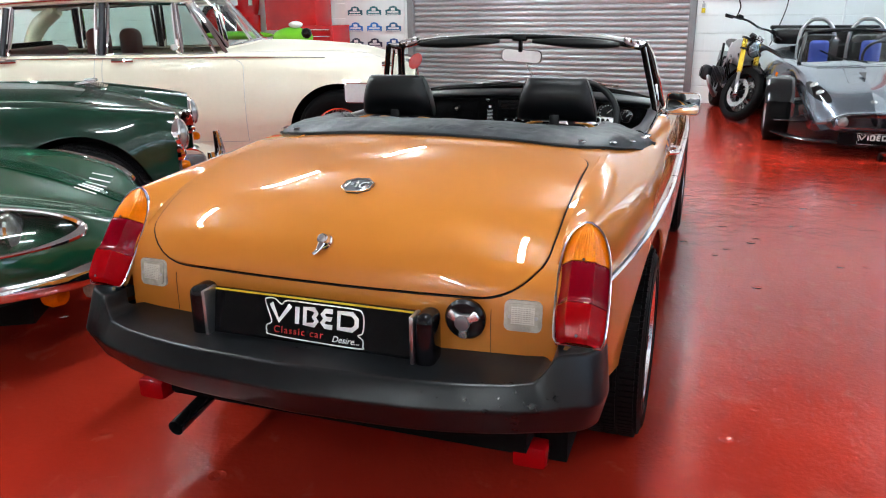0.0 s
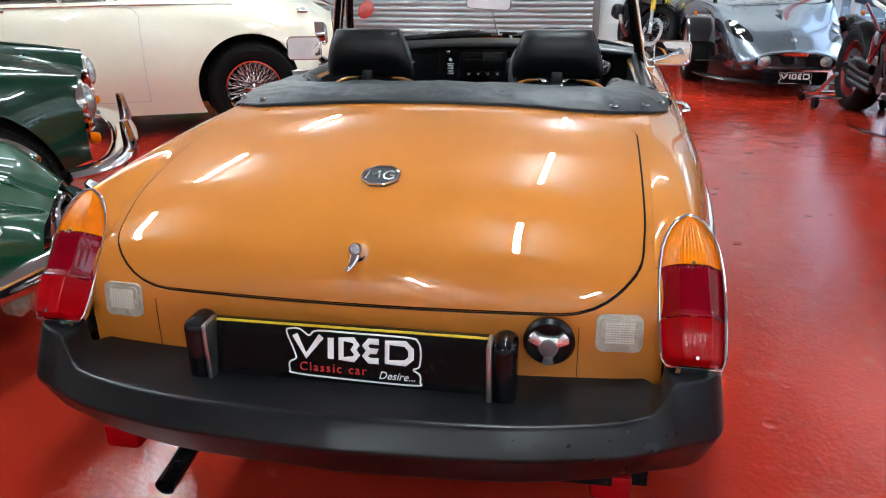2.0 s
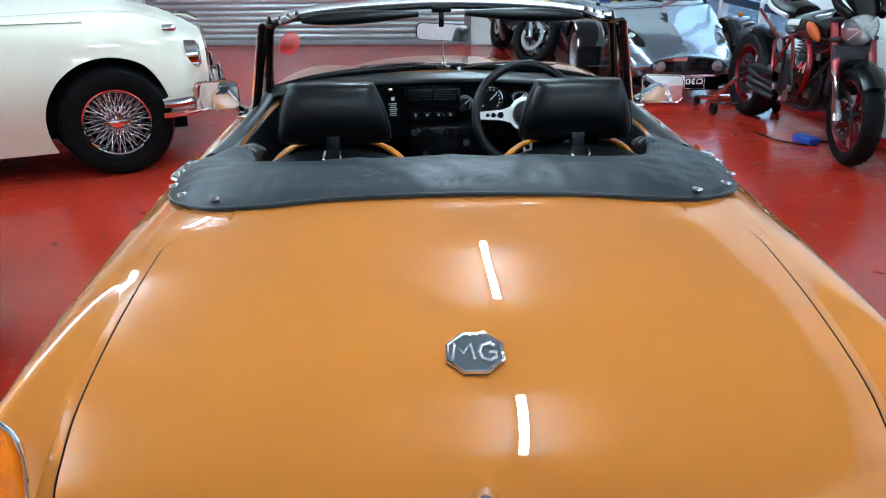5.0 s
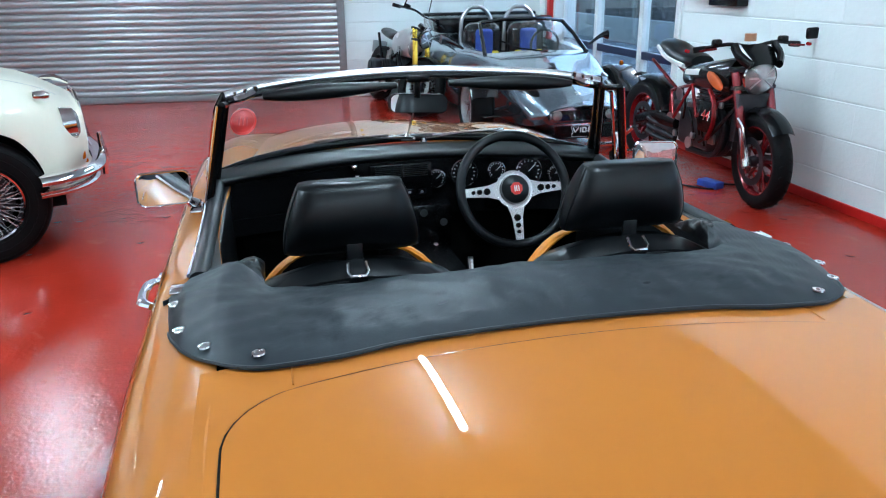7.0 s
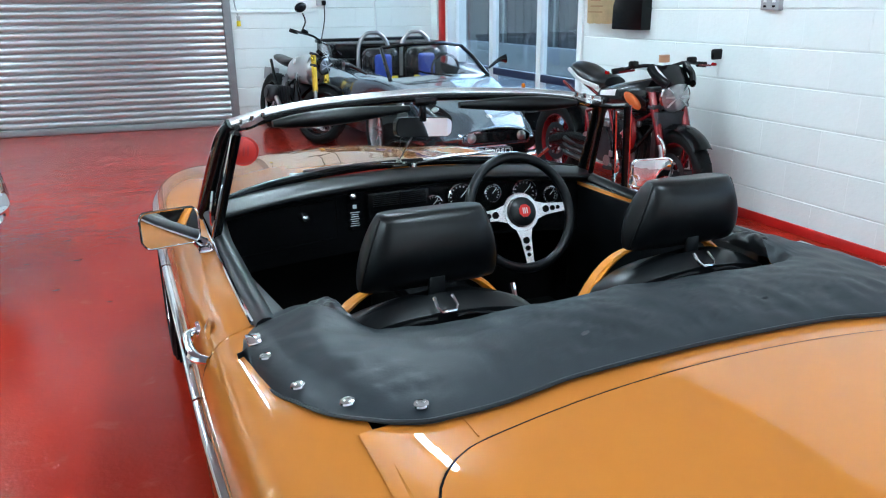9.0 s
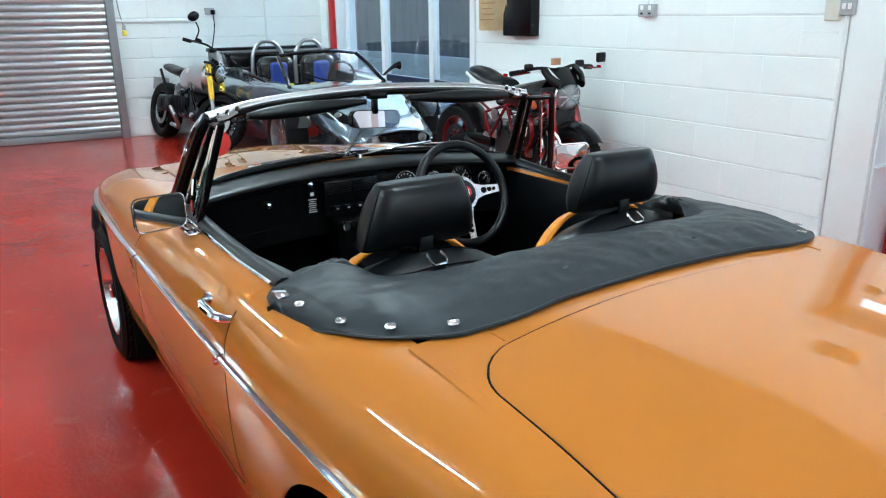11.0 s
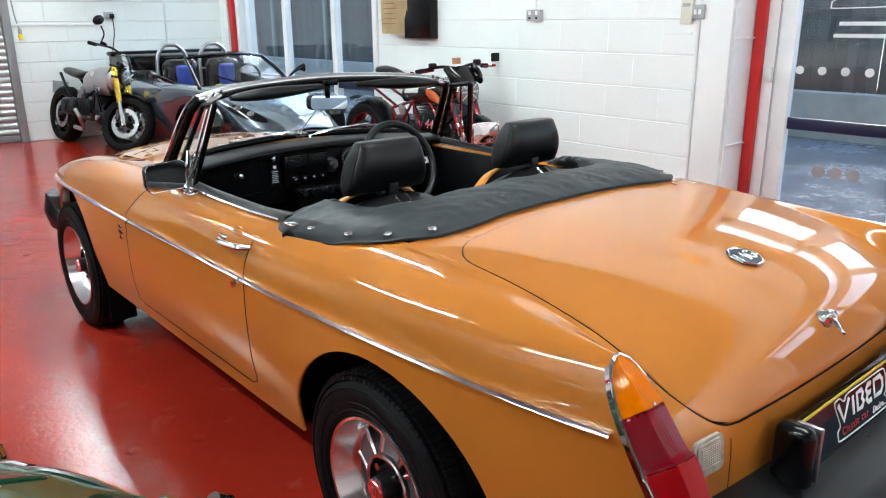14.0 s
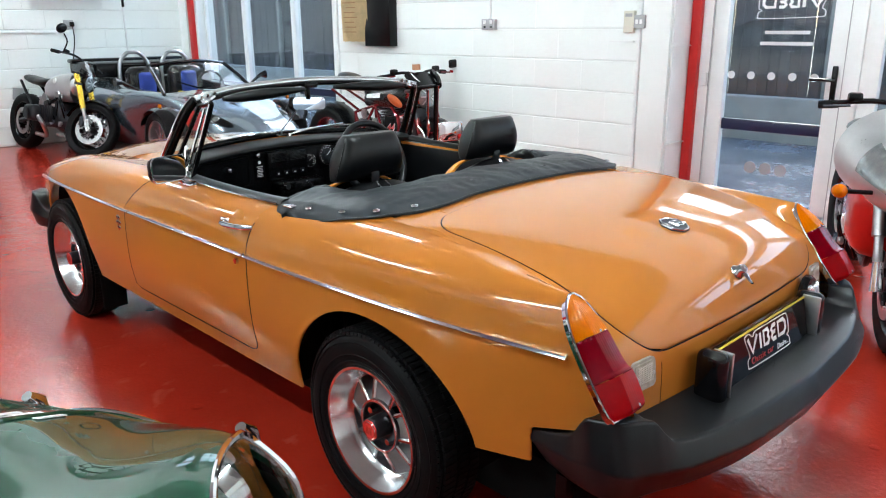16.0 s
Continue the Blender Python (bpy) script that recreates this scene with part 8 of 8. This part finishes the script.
    disc(bm, (-0.20, -0.03, 1.035), (0, 0, 1), 0.035, 0.035, 0.045, 16)
    part("fluid_reservoir", bm, mat("amber_reservoir", (0.45, 0.22, 0.12), 0.3), b)
    bm = bmesh.new()
    box(bm, (-0.27, 0.43, 1.03), (0.03, 0.11, 0.07), 0.013, segs=3)
    part("bar_end_mirror", bm, M["plastic"], b)
    for s in (-1, 1):
        bm = bmesh.new()
        disc(bm, (-0.27, s * 0.40, 0.965), (1, 0, 0), 0.012, 0.010, 0.03, 10)
        part("indicator", bm, M["redlens2"], b)
    for k in range(3):
        part("silencer", bar([(-0.85, -0.10, 0.24 + 0.045 * k), (-1.05, -0.17, 0.28 + 0.05 * k), (-1.10, -0.185, 0.30 + 0.05 * k)], 0.020, 10, per=3), M["iron"], b)
    bm = bmesh.new()
    box(bm, (-0.14, 0, 0.55), (0.05, 0.26, 0.30), 0.01)
    part("radiator", bm, M["iron"], b)
    for s in (-1, 1):
        part("cowl_flash", bar([(-0.085, s * 0.095, 0.90), (-0.13, s * 0.125, 0.945), (-0.19, s * 0.12, 0.985)], [0.008, 0.018, 0.010], 8, per=4, flat=0.6), M["whitepaint"], b, "white flash")
        part("hose", bar([(-0.15, s * 0.13, 0.60), (-0.30, s * 0.17, 0.42), (-0.46, s * 0.15, 0.34)], 0.014, 8, per=4), M["plastic"], b)
    part("chain_case", bar([(-0.80, -0.13, 0.40), (-1.10, -0.14, 0.40), (-1.36, -0.13, 0.34)], [0.03, 0.04, 0.03], 8, per=4, flat=1.3), M["plastic"], b)
    steer(b, -8, 0.40, 0.30)
    return b


def paddock_stand():
    p = thing("paddock_stand", "silver tubular paddock stand on castors under a motorcycle", "stand", along((2.59, 3.80), (2.47, 5.24)) @ pose(-1.40, 0, 0))
    part("frame", bar([(0.15, -0.20, 0.30), (-0.10, -0.22, 0.12), (-0.38, -0.24, 0.06), (-0.38, 0.24, 0.06), (-0.10, 0.22, 0.12), (0.15, 0.20, 0.30)], 0.017, 10), M["alu"], p)
    part("cross_tube", bar([(-0.02, -0.24, 0.075), (-0.02, 0.24, 0.075)], 0.016, 10), M["alu"], p)
    for s in (-1, 1):
        bm = bmesh.new()
        disc(bm, (-0.02, s * 0.26, 0.045), (0, 1, 0), 0.045, 0.045, 0.03, 20)
        part("castor", bm, M["rubber"], p)
        bm = bmesh.new()
        disc(bm, (-0.38, s * 0.24, 0.035), (0, 1, 0), 0.035, 0.035, 0.03, 20)
        part("castor", bm, M["rubber"], p)
    return p


def red_bike():
    b = thing("motorcycle", "red and silver touring motorcycle with amber indicators", "motorcycle", pose(1.60, -0.01, 0, 0, 0, 206))
    bike_wheel(b, 0, 0.30, 0.13, 0.215, M["plastic"], 6, M["steel"])
    bike_wheel(b, -1.45, 0.31, 0.18, 0.215, M["plastic"], 6, M["steel"])
    fork(b, 0.30, 0.82, M["steel"], 0.42)
    bm = fender(b, 0, 0.345, 12, 150, 0.095, M["redpaint"])
    part("front_mudguard", lifted(bm, 0.30), M["redpaint"], b, "gloss red mudguard")
    engine(b, -0.68, 0.42, False)

    def cowl(a, t):
        x = 0.14 - 0.60 * t
        w = 0.03 + 0.24 * max(t, 0.0) ** 0.55
        ang = a * math.pi
        return x, math.cos(ang) * w, 0.66 + 0.12 * t + math.sin(ang) * (0.03 + 0.19 * max(t, 0.0) ** 0.6)
    skin("fairing", cowl, lin(-1, 1, 36), lin(0, 1, 20), M["tank"], b, label="silver-white nose fairing")
    skin("intake", lambda a, t: Vector(cowl(a, t)) + Vector((0.006, 0, -0.004)), lin(-0.62, -0.38, 10), lin(0.06, 0.55, 14), M["carblack"], b, label="black nose intake")
    for s in (-1, 1):
        lens_at = lambda a, t, s=s: Vector(cowl(0.5 - s * 0.5 + s * a, t)) + Vector((0.008, s * 0.006, 0.004))
        skin("lamp_lens", lens_at, lin(0.02, 0.30, 12), lin(0.14, 0.58, 14), M["lamp_glass"], b, label="clear slanted headlamp")
    bm = bmesh.new()
    blob(bm, (-0.55, 0, 0.80), (0.32, 0.17, 0.14))
    part("tank", bm, M["redpaint"], b)
    bm = bmesh.new()
    blob(bm, (-1.05, 0, 0.82), (0.35, 0.14, 0.06))
    part("saddle", bm, M["vinyl"], b)
    bm = bmesh.new()
    box(bm, (-0.35, 0, 0.52), (0.42, 0.40, 0.34), 0.10, segs=3)
    part("lower_fairing", bm, M["redpaint"], b)
    bars(b, -0.34, 1.02, 0.36, 0.12, M["iron"])
    for s in (-1, 1):
        part("indicator_stem", bar([(-0.05, s * 0.16, 0.68), (-0.05, s * 0.26, 0.68)], 0.010, 6), M["plastic"], b)
        bm = bmesh.new()
        blob(bm, (-0.05, s * 0.285, 0.68), (0.045, 0.032, 0.030))
        part("indicator", bm, M["amber"], b)
    part("side_stand", bar([(-0.75, 0.12, 0.22), (-0.72, 0.30, 0.02)], 0.012, 6), M["iron"], b)
    return b


roadster_bike()
naked_bike()
paddock_stand()
red_bike()


# ---- fittings on the walls ----
box_ = thing("notice_board", "black shallow box with a yellowed document hung on the wall", "notice board", pose(WALL_X, 5.10, 1.19))
part("back", boxes(((-0.05, -0.16, 0.28), (0.10, 0.37, 0.58)), bevel=0.006), M["plastic"], box_)
bm = bmesh.new()
n = 14
A = [bm.verts.new((-0.115 - 0.02 * math.sin(k / n * 5), 0.35 - 0.38 * k / n, 0.03 + 0.012 * noise.noise((k * 0.7, 0, 0)))) for k in range(n + 1)]
B = [bm.verts.new((-0.120 - 0.015 * math.sin(k / n * 4), 0.36 - 0.38 * k / n, 0.62)) for k in range(n + 1)]
for k in range(n):
    bm.faces.new((A[k], A[k + 1], B[k + 1], B[k]))
bmesh.ops.solidify(bm, geom=bm.faces[:], thickness=0.012)
part("document", bm, M["paper"], box_, "yellowed torn paper")
bm = bmesh.new()
for k in range(9):
    box(bm, (-0.143, 0.20 - 0.02 * (k % 2), 0.12 + 0.045 * k), (0.002, 0.20 - 0.03 * (k % 3), 0.008))
part("print_bars", bm, mat("faded_print", (0.42, 0.24, 0.12), 0.8), box_)

sock = thing("wall_socket", "grey metal-clad double socket on conduit", "socket", pose(WALL_X, 3.58, 1.37))
part("box", boxes(((-0.022, 0, 0), (0.044, 0.145, 0.085)), bevel=0.006), M["greyplastic"], sock)
part("conduit", bar([(-0.014, 0, 0.04), (-0.014, 0, 2.1)], 0.012, 8), M["trim"], sock)
part("switch_pads", boxes(((-0.046, -0.035, 0.018), (0.006, 0.022, 0.03)), ((-0.046, 0.035, 0.018), (0.006, 0.022, 0.03))), M["whiteprint"], sock)
part("socket_holes", boxes(((-0.0455, -0.035, -0.02), (0.003, 0.022, 0.012)), ((-0.0455, 0.035, -0.02), (0.003, 0.022, 0.012))), M["plastic"], sock)
con = thing("conduit_pipe", "white painted conduit pipe on the wall", "conduit")
part("pipe", bar([(WALL_X - 0.02, 2.165, 0.0), (WALL_X - 0.02, 2.165, 3.3)], 0.013, 8), M["trim"], con)
thr = thing("wall_controller", "pale keypad controller on the wall", "controller", pose(WALL_X, 2.25, 1.38))
part("case", boxes(((-0.018, 0, 0), (0.036, 0.085, 0.15)), bevel=0.006), mat("cream_plastic", (0.62, 0.61, 0.52), 0.45, vary=0.04), thr)
part("screen", boxes(((-0.037, 0, 0.045), (0.003, 0.055, 0.022))), M["greyplastic"], thr)
swt = thing("light_switch", "grey metal-clad light switch on the wall", "switch", pose(WALL_X, 2.165, 1.38))
part("box", boxes(((-0.02, 0, 0), (0.04, 0.085, 0.09)), bevel=0.006), M["greyplastic"], swt)
part("rockers", boxes(((-0.042, -0.016, 0), (0.006, 0.018, 0.03)), ((-0.042, 0.016, 0), (0.006, 0.018, 0.03))), M["whiteprint"], swt)
lg = thing("cable_trunk", "thin white cable trunking on the wall", "trunking")
part("trunk", boxes(((WALL_X - 0.012, 2.31, 1.245), (0.02, 0.20, 0.012))), M["trim"], lg)

bs = thing("wall_socket", "grey wall socket with a plugged cable", "socket", BACK @ pose(1.13, 0, 1.42))
part("box", boxes(((0, -0.02, 0), (0.11, 0.04, 0.08)), bevel=0.006), M["greyplastic"], bs)
part("plug", boxes(((0.03, -0.06, -0.01), (0.05, 0.045, 0.055)), bevel=0.010), M["plastic"], bs)
part("cable", bar([(0.03, -0.08, -0.03), (0.02, -0.12, -0.20), (-0.05, -0.20, -0.45), (-0.12, -0.35, -0.65)], 0.006, 6, per=5), M["plastic"], bs)
pc = thing("conduit_pipe", "white conduit pipe with a black cable end on the back wall", "conduit", BACK @ pose(1.80, 0, 0))
part("pipe", bar([(0, -0.012, 0.3), (0, -0.012, 1.62)], 0.012, 8), M["trim"], pc)
part("cable_end", boxes(((0, -0.025, 1.66), (0.03, 0.03, 0.09)), bevel=0.008), M["plastic"], pc)
part("cable", bar([(0, -0.02, 1.70), (0, -0.02, 2.6)], 0.006, 6), M["plastic"], pc)
tr = thing("cable_trunk", "white cable trunking along the back wall", "trunking", BACK)
part("trunk", boxes(((0.55, -0.015, 1.32), (0.95, 0.03, 0.03)), bevel=0.004), M["trim"], tr)
kb = thing("shutter_switch", "small yellow and grey shutter switch on the wall", "switch", BACK @ pose(0.155, 0, 1.19))
part("box", boxes(((0, -0.02, 0), (0.045, 0.04, 0.06)), bevel=0.004), M["yellow"], kb)
part("top_box", boxes(((0, -0.015, 0.06), (0.04, 0.03, 0.05)), bevel=0.004), M["greyplastic"], kb)
part("cable", bar([(0, -0.012, 0.08), (-0.03, -0.012, 0.25), (-0.05, -0.012, 0.6)], 0.007, 6, per=3), M["greyplastic"], kb)
wb = thing("wall_display", "black wall bracket holding red parts high on the wall", "wall bracket", BACK @ pose(1.05, 0, 1.80))
bm = bmesh.new()
box(bm, (0, -0.10, 0), (0.75, 0.20, 0.09), 0.03)
part("bracket", bm, M["plastic"], wb)
for x in (-0.25, 0.12):
    bm = bmesh.new()
    blob(bm, (x, -0.14, 0.02), (0.12, 0.08, 0.06))
    part("red_part", bm, M["redpaint"], wb, "gloss red")

# plaques, chest and hung gear on the wall left of the shutter
bd = thing("plaque_board", "white board with rows of small coloured rally plaques", "board", BACK @ pose(-4.75, 0, 1.0))
part("board", boxes(((0, -0.03, -0.05), (1.05, 0.03, 1.35)), bevel=0.004), M["trim"], bd)
PC = ((0.09, 0.03, 0.30), (0.01, 0.01, 0.015), (0.02, 0.06, 0.33), (0.02, 0.12, 0.16), (0.02, 0.16, 0.19), (0.02, 0.14, 0.17), (0.03, 0.16, 0.52), (0.03, 0.20, 0.62), (0.03, 0.14, 0.30), (0.04, 0.06, 0.10), (0.02, 0.02, 0.05), (0.03, 0.08, 0.25))
for k in range(15):
    i, j = k % 3, k // 3
    col = PC[k % 12]
    pq = thing("plaque", "", "")
    pq.parent = bd
    pq.matrix_basis = pose(-0.34 + 0.34 * i, -0.05, 0.46 - 0.24 * j, 90, 0, 0)
    part("shield", flat_poly([(-0.13, -0.055), (0.13, -0.055), (0.13, 0.02), (0.075, 0.03), (0.06, 0.065), (0.0, 0.08), (-0.06, 0.065), (-0.075, 0.03), (-0.13, 0.02)], Matrix(), 0.01), mat("plaque_enamel", col, 0.35), pq, smooth=False)
    part("plaque_print", boxes(((0, 0.03, 0.011), (0.07, 0.04, 0.002)), ((0, -0.01, 0.011), (0.19, 0.022, 0.002)), ((0, -0.042, 0.011), (0.22, 0.012, 0.002))), M["whiteprint"], pq)
tc = thing("tool_chest", "red enamelled steel tool chest with drawers", "tool chest", BACK @ pose(-5.55, -0.35, 0))
part("cabinet", boxes(((0, 0, 0.55), (0.75, 0.5, 0.95)), bevel=0.01), M["toolred"], tc)
part("upper_cabinet", boxes(((-0.42, 0.02, 1.45), (0.95, 0.46, 1.0)), bevel=0.01), M["toolred"], tc)
for k in range(4):
    part("drawer", boxes(((0.0, -0.255, 0.93 - 0.10 * k), (0.68, 0.02, 0.085)), bevel=0.004), M["toolred"], tc)
    part("drawer_pull", boxes(((0.0, -0.272, 0.96 - 0.10 * k), (0.66, 0.016, 0.014)), bevel=0.003), M["chrome"], tc)
for x in (-0.3, 0.3):
    bm = bmesh.new()
    disc(bm, (x, 0, 0.04), (1, 0, 0), 0.04, 0.04, 0.03, 16)
    part("castor", bm, M["rubber"], tc)
gm = thing("hanging_overalls", "red padded overalls hung on the wall with white bars", "overalls", BACK @ pose(-7.15, -0.08, 0.70))
bm = bmesh.new()
tube_pts(bm, smooth_pts([(0.0, 0, 1.3), (0, -0.02, 0.8), (0.0, -0.03, 0.45)], 5), [0.26, 0.27, 0.28, 0.28, 0.28, 0.27, 0.26, 0.25, 0.24, 0.22, 0.20], 16, flat=0.35)
for s in (-1, 1):
    tube_pts(bm, [(s * 0.12, -0.02, 0.48), (s * 0.13, -0.03, 0.25), (s * 0.15, -0.03, 0.05)], [0.13, 0.12, 0.09], 12, flat=0.5)
part("cloth", bm, M["toolred"], gm)
for s in (-1, 1):
    part("white_bar", boxes(((s * 0.15, -0.125, 0.85), (0.07, 0.01, 0.42))), M["whiteprint"], gm)
hw = thing("spare_wheel", "spare wheel and tyre leaning on the wall", "wheel", BACK @ pose(-7.62, -0.3, 1.1, 90, 0, 0))
part("tyre", lathe([(0.20, -0.08), (0.30, -0.09), (0.33, 0), (0.30, 0.09), (0.20, 0.08)], (0, 0, 0), (0, 0, 1), 36), M["rubber"], hw)
part("rim", lathe([(0.20, 0.08), (0.17, 0.03), (0.05, 0.03), (0.0, 0.04)], (0, 0, 0), (0, 0, 1), 28), M["redpaint"], hw)
gb = thing("lime_motorcycle", "lime green sports motorcycle behind the saloon", "motorcycle", pose(-5.2, 8.2, 0, 0, 0, 10))
bm = bmesh.new()
blob(bm, (0.38, 0, 0.88), (0.30, 0.17, 0.15))
blob(bm, (-0.45, 0, 0.92), (0.55, 0.14, 0.06))
part("fairing", bm, M["lime"], gb)
for x in (0.70, -0.70):
    part("tyre", lathe([(0.21, -0.06), (0.29, -0.06), (0.30, 0), (0.29, 0.06), (0.21, 0.06)], (x, 0, 0.30), (0, 1, 0), 32), M["rubber"], gb)
bm = bmesh.new()
blob(bm, (0.44, -0.02, 1.06), (0.10, 0.09, 0.05))
part("screen", bm, M["whitepaint"], gb)
bm = bmesh.new()
blob(bm, (0.0, 0, 0.55), (0.45, 0.18, 0.30))
part("engine", bm, M["iron"], gb)
bm = bmesh.new()
blob(bm, (0.60, -0.05, 0.94), (0.07, 0.10, 0.08))
part("nose", bm, M["plastic"], gb)

# door furniture and glass transfers
LX = FX - 0.03
dl = thing("door_lever", "black lever handle on the glazed door", "door handle")
part("backplate", boxes(((LX - 0.012, 0.940, 0.975), (0.02, 0.035, 0.26)), bevel=0.008), M["plastic"], dl)
part("lever", bar([(LX - 0.02, 0.940, 1.02), (LX - 0.06, 0.940, 1.02), (LX - 0.065, 1.0, 1.02), (LX - 0.062, 1.07, 1.02)], 0.010, 8, per=3), M["plastic"], dl)
tf = thing("glass_transfers", "frosted dots, icons and bars on the door glass", "window graphics")
FROST = mat("frosted_vinyl", (0.62, 0.63, 0.64), 0.7, vary=0.05)
for k in range(5):
    bm = bmesh.new()
    disc(bm, (FX - 0.003, 1.628 - 0.138 * k, 1.025), (1, 0, 0), 0.026, 0.026, 0.002, 20)
    part("dot", bm, FROST, tf)
for k in range(3):
    bm = bmesh.new()
    disc(bm, (FX - 0.003, 1.43 - 0.105 * k, 0.405), (1, 0, 0), 0.042, 0.042, 0.002, 24)
    part("icon_disc", bm, mat("grey_vinyl", (0.30, 0.31, 0.33), 0.6), tf)
for k in range(2):
    part("contact_bar", boxes(((FX - 0.003, 1.28, 1.235 + 0.07 * k), (0.002, 0.34 - 0.05 * k, 0.022))), FROST, tf)
dealer_mark(tf, pose(FX - 0.004, 1.27, 1.47, 90, 0, 90), 1.7, False)
ws_ = thing("wall_sign", "dark stroked logo sign on the white wall over the door", "sign")
SIGNM = pose(WALL_X - 0.004, 0.30, 2.66, 90, 0, -90)
bm = bmesh.new()
for pts, closed in MARK_STROKES:
    tube_pts(bm, [(x * 4.4, y * 4.4, 0.0) for x, y in pts], 0.022, 6, bool(closed), flat=0.2)
bmesh.ops.transform(bm, matrix=SIGNM, verts=bm.verts)
part("strokes", bm, M["iron"], ws_)
es = thing("exit_sign", "small dark sign with pale bars over the door", "sign", pose(WALL_X, 1.55, 2.62))
part("plate", boxes(((-0.012, 0, 0), (0.02, 0.34, 0.13)), bevel=0.004), M["iron"], es)
part("sign_bars", boxes(((-0.0235, -0.07, 0), (0.003, 0.08, 0.07)), ((-0.0235, 0.07, 0), (0.003, 0.08, 0.07))), M["paper"], es)
mg = thing("door_magnet", "small white door contact on the frame", "sensor")
part("case", boxes(((FX - 0.055, 1.80, 0.99), (0.03, 0.045, 0.09)), bevel=0.006), M["trim"], mg)

# cable and small clutter on the floor by the stand
cb = thing("power_cable", "thin black cable lying on the red floor", "cable")
part("cable", bar([(2.30, 4.55, 0.006), (2.36, 4.35, 0.006), (2.50, 4.20, 0.006), (2.62, 4.30, 0.006), (2.78, 4.25, 0.006), (2.92, 4.4, 0.006)], 0.006, 6, per=6), M["plastic"], cb)
ch = thing("battery_charger", "small blue battery charger on the floor", "charger", pose(2.52, 4.28, 0, 0, 0, 15))
part("case", boxes(((0, 0, 0.025), (0.09, 0.17, 0.05)), bevel=0.01), M["blueseat"], ch)

# ---- outside ----
bm = bmesh.new()
bmesh.ops.create_grid(bm, x_segments=1, y_segments=1, size=1)
bmesh.ops.scale(bm, vec=(140, 140, 1), verts=bm.verts)
bmesh.ops.translate(bm, vec=(143.27, 5, -0.03), verts=bm.verts)
tagged(part("ground", bm, M["asphalt"]), "wet grey asphalt yard", "ground", kind="structure")
kw = thing("low_wall", "pale concrete kerb wall across the yard", "kerb", pose(7.6, 4, 0), kind="structure")
part("kerb", boxes(((0, 0, 0.22), (0.22, 60, 0.56)), bevel=0.02), M["kerb"], kw)
gr = tagged(part("grass_strip", boxes(((8.5, 4, 0.02), (1.5, 60, 0.12)), bevel=0.03), M["grass"]), "rough grass strip beyond the kerb", "grass", kind="structure")
fn = thing("timber_fence", "weathered close-boarded timber fence across the yard", "fence")
for k in range(262):
    if k == 0:
        bm = bmesh.new()
        box(bm, (0, 0, 1.45), (0.022, 0.142, 2.9), 0.004, segs=1)
        fme = bpy.data.meshes.new("fence_board")
        bm.to_mesh(fme)
        bm.free()
        fme.materials.append(mat("fence_timber", (0.075, 0.070, 0.072), 0.75, vary=0.3, scale=5, bump=0.3, island=True))
    ob = new("fence_board", fme)
    ob.parent = fn
    ob.matrix_basis = pose(9.4 + random.uniform(-0.008, 0.008), -7 + 0.147 * k, random.uniform(-0.02, 0.02))
for z in (0.35, 1.1, 1.75, 2.6):
    part("fence_rail", boxes(((9.43, 12.2, z), (0.05, 38.4, 0.09))), M["fence"], fn)
for k in range(13):
    part("fence_post", boxes(((9.33, -5 + 2.7 * k, 1.48), (0.10, 0.10, 2.96)), bevel=0.01), M["kerb"], fn, "concrete post")
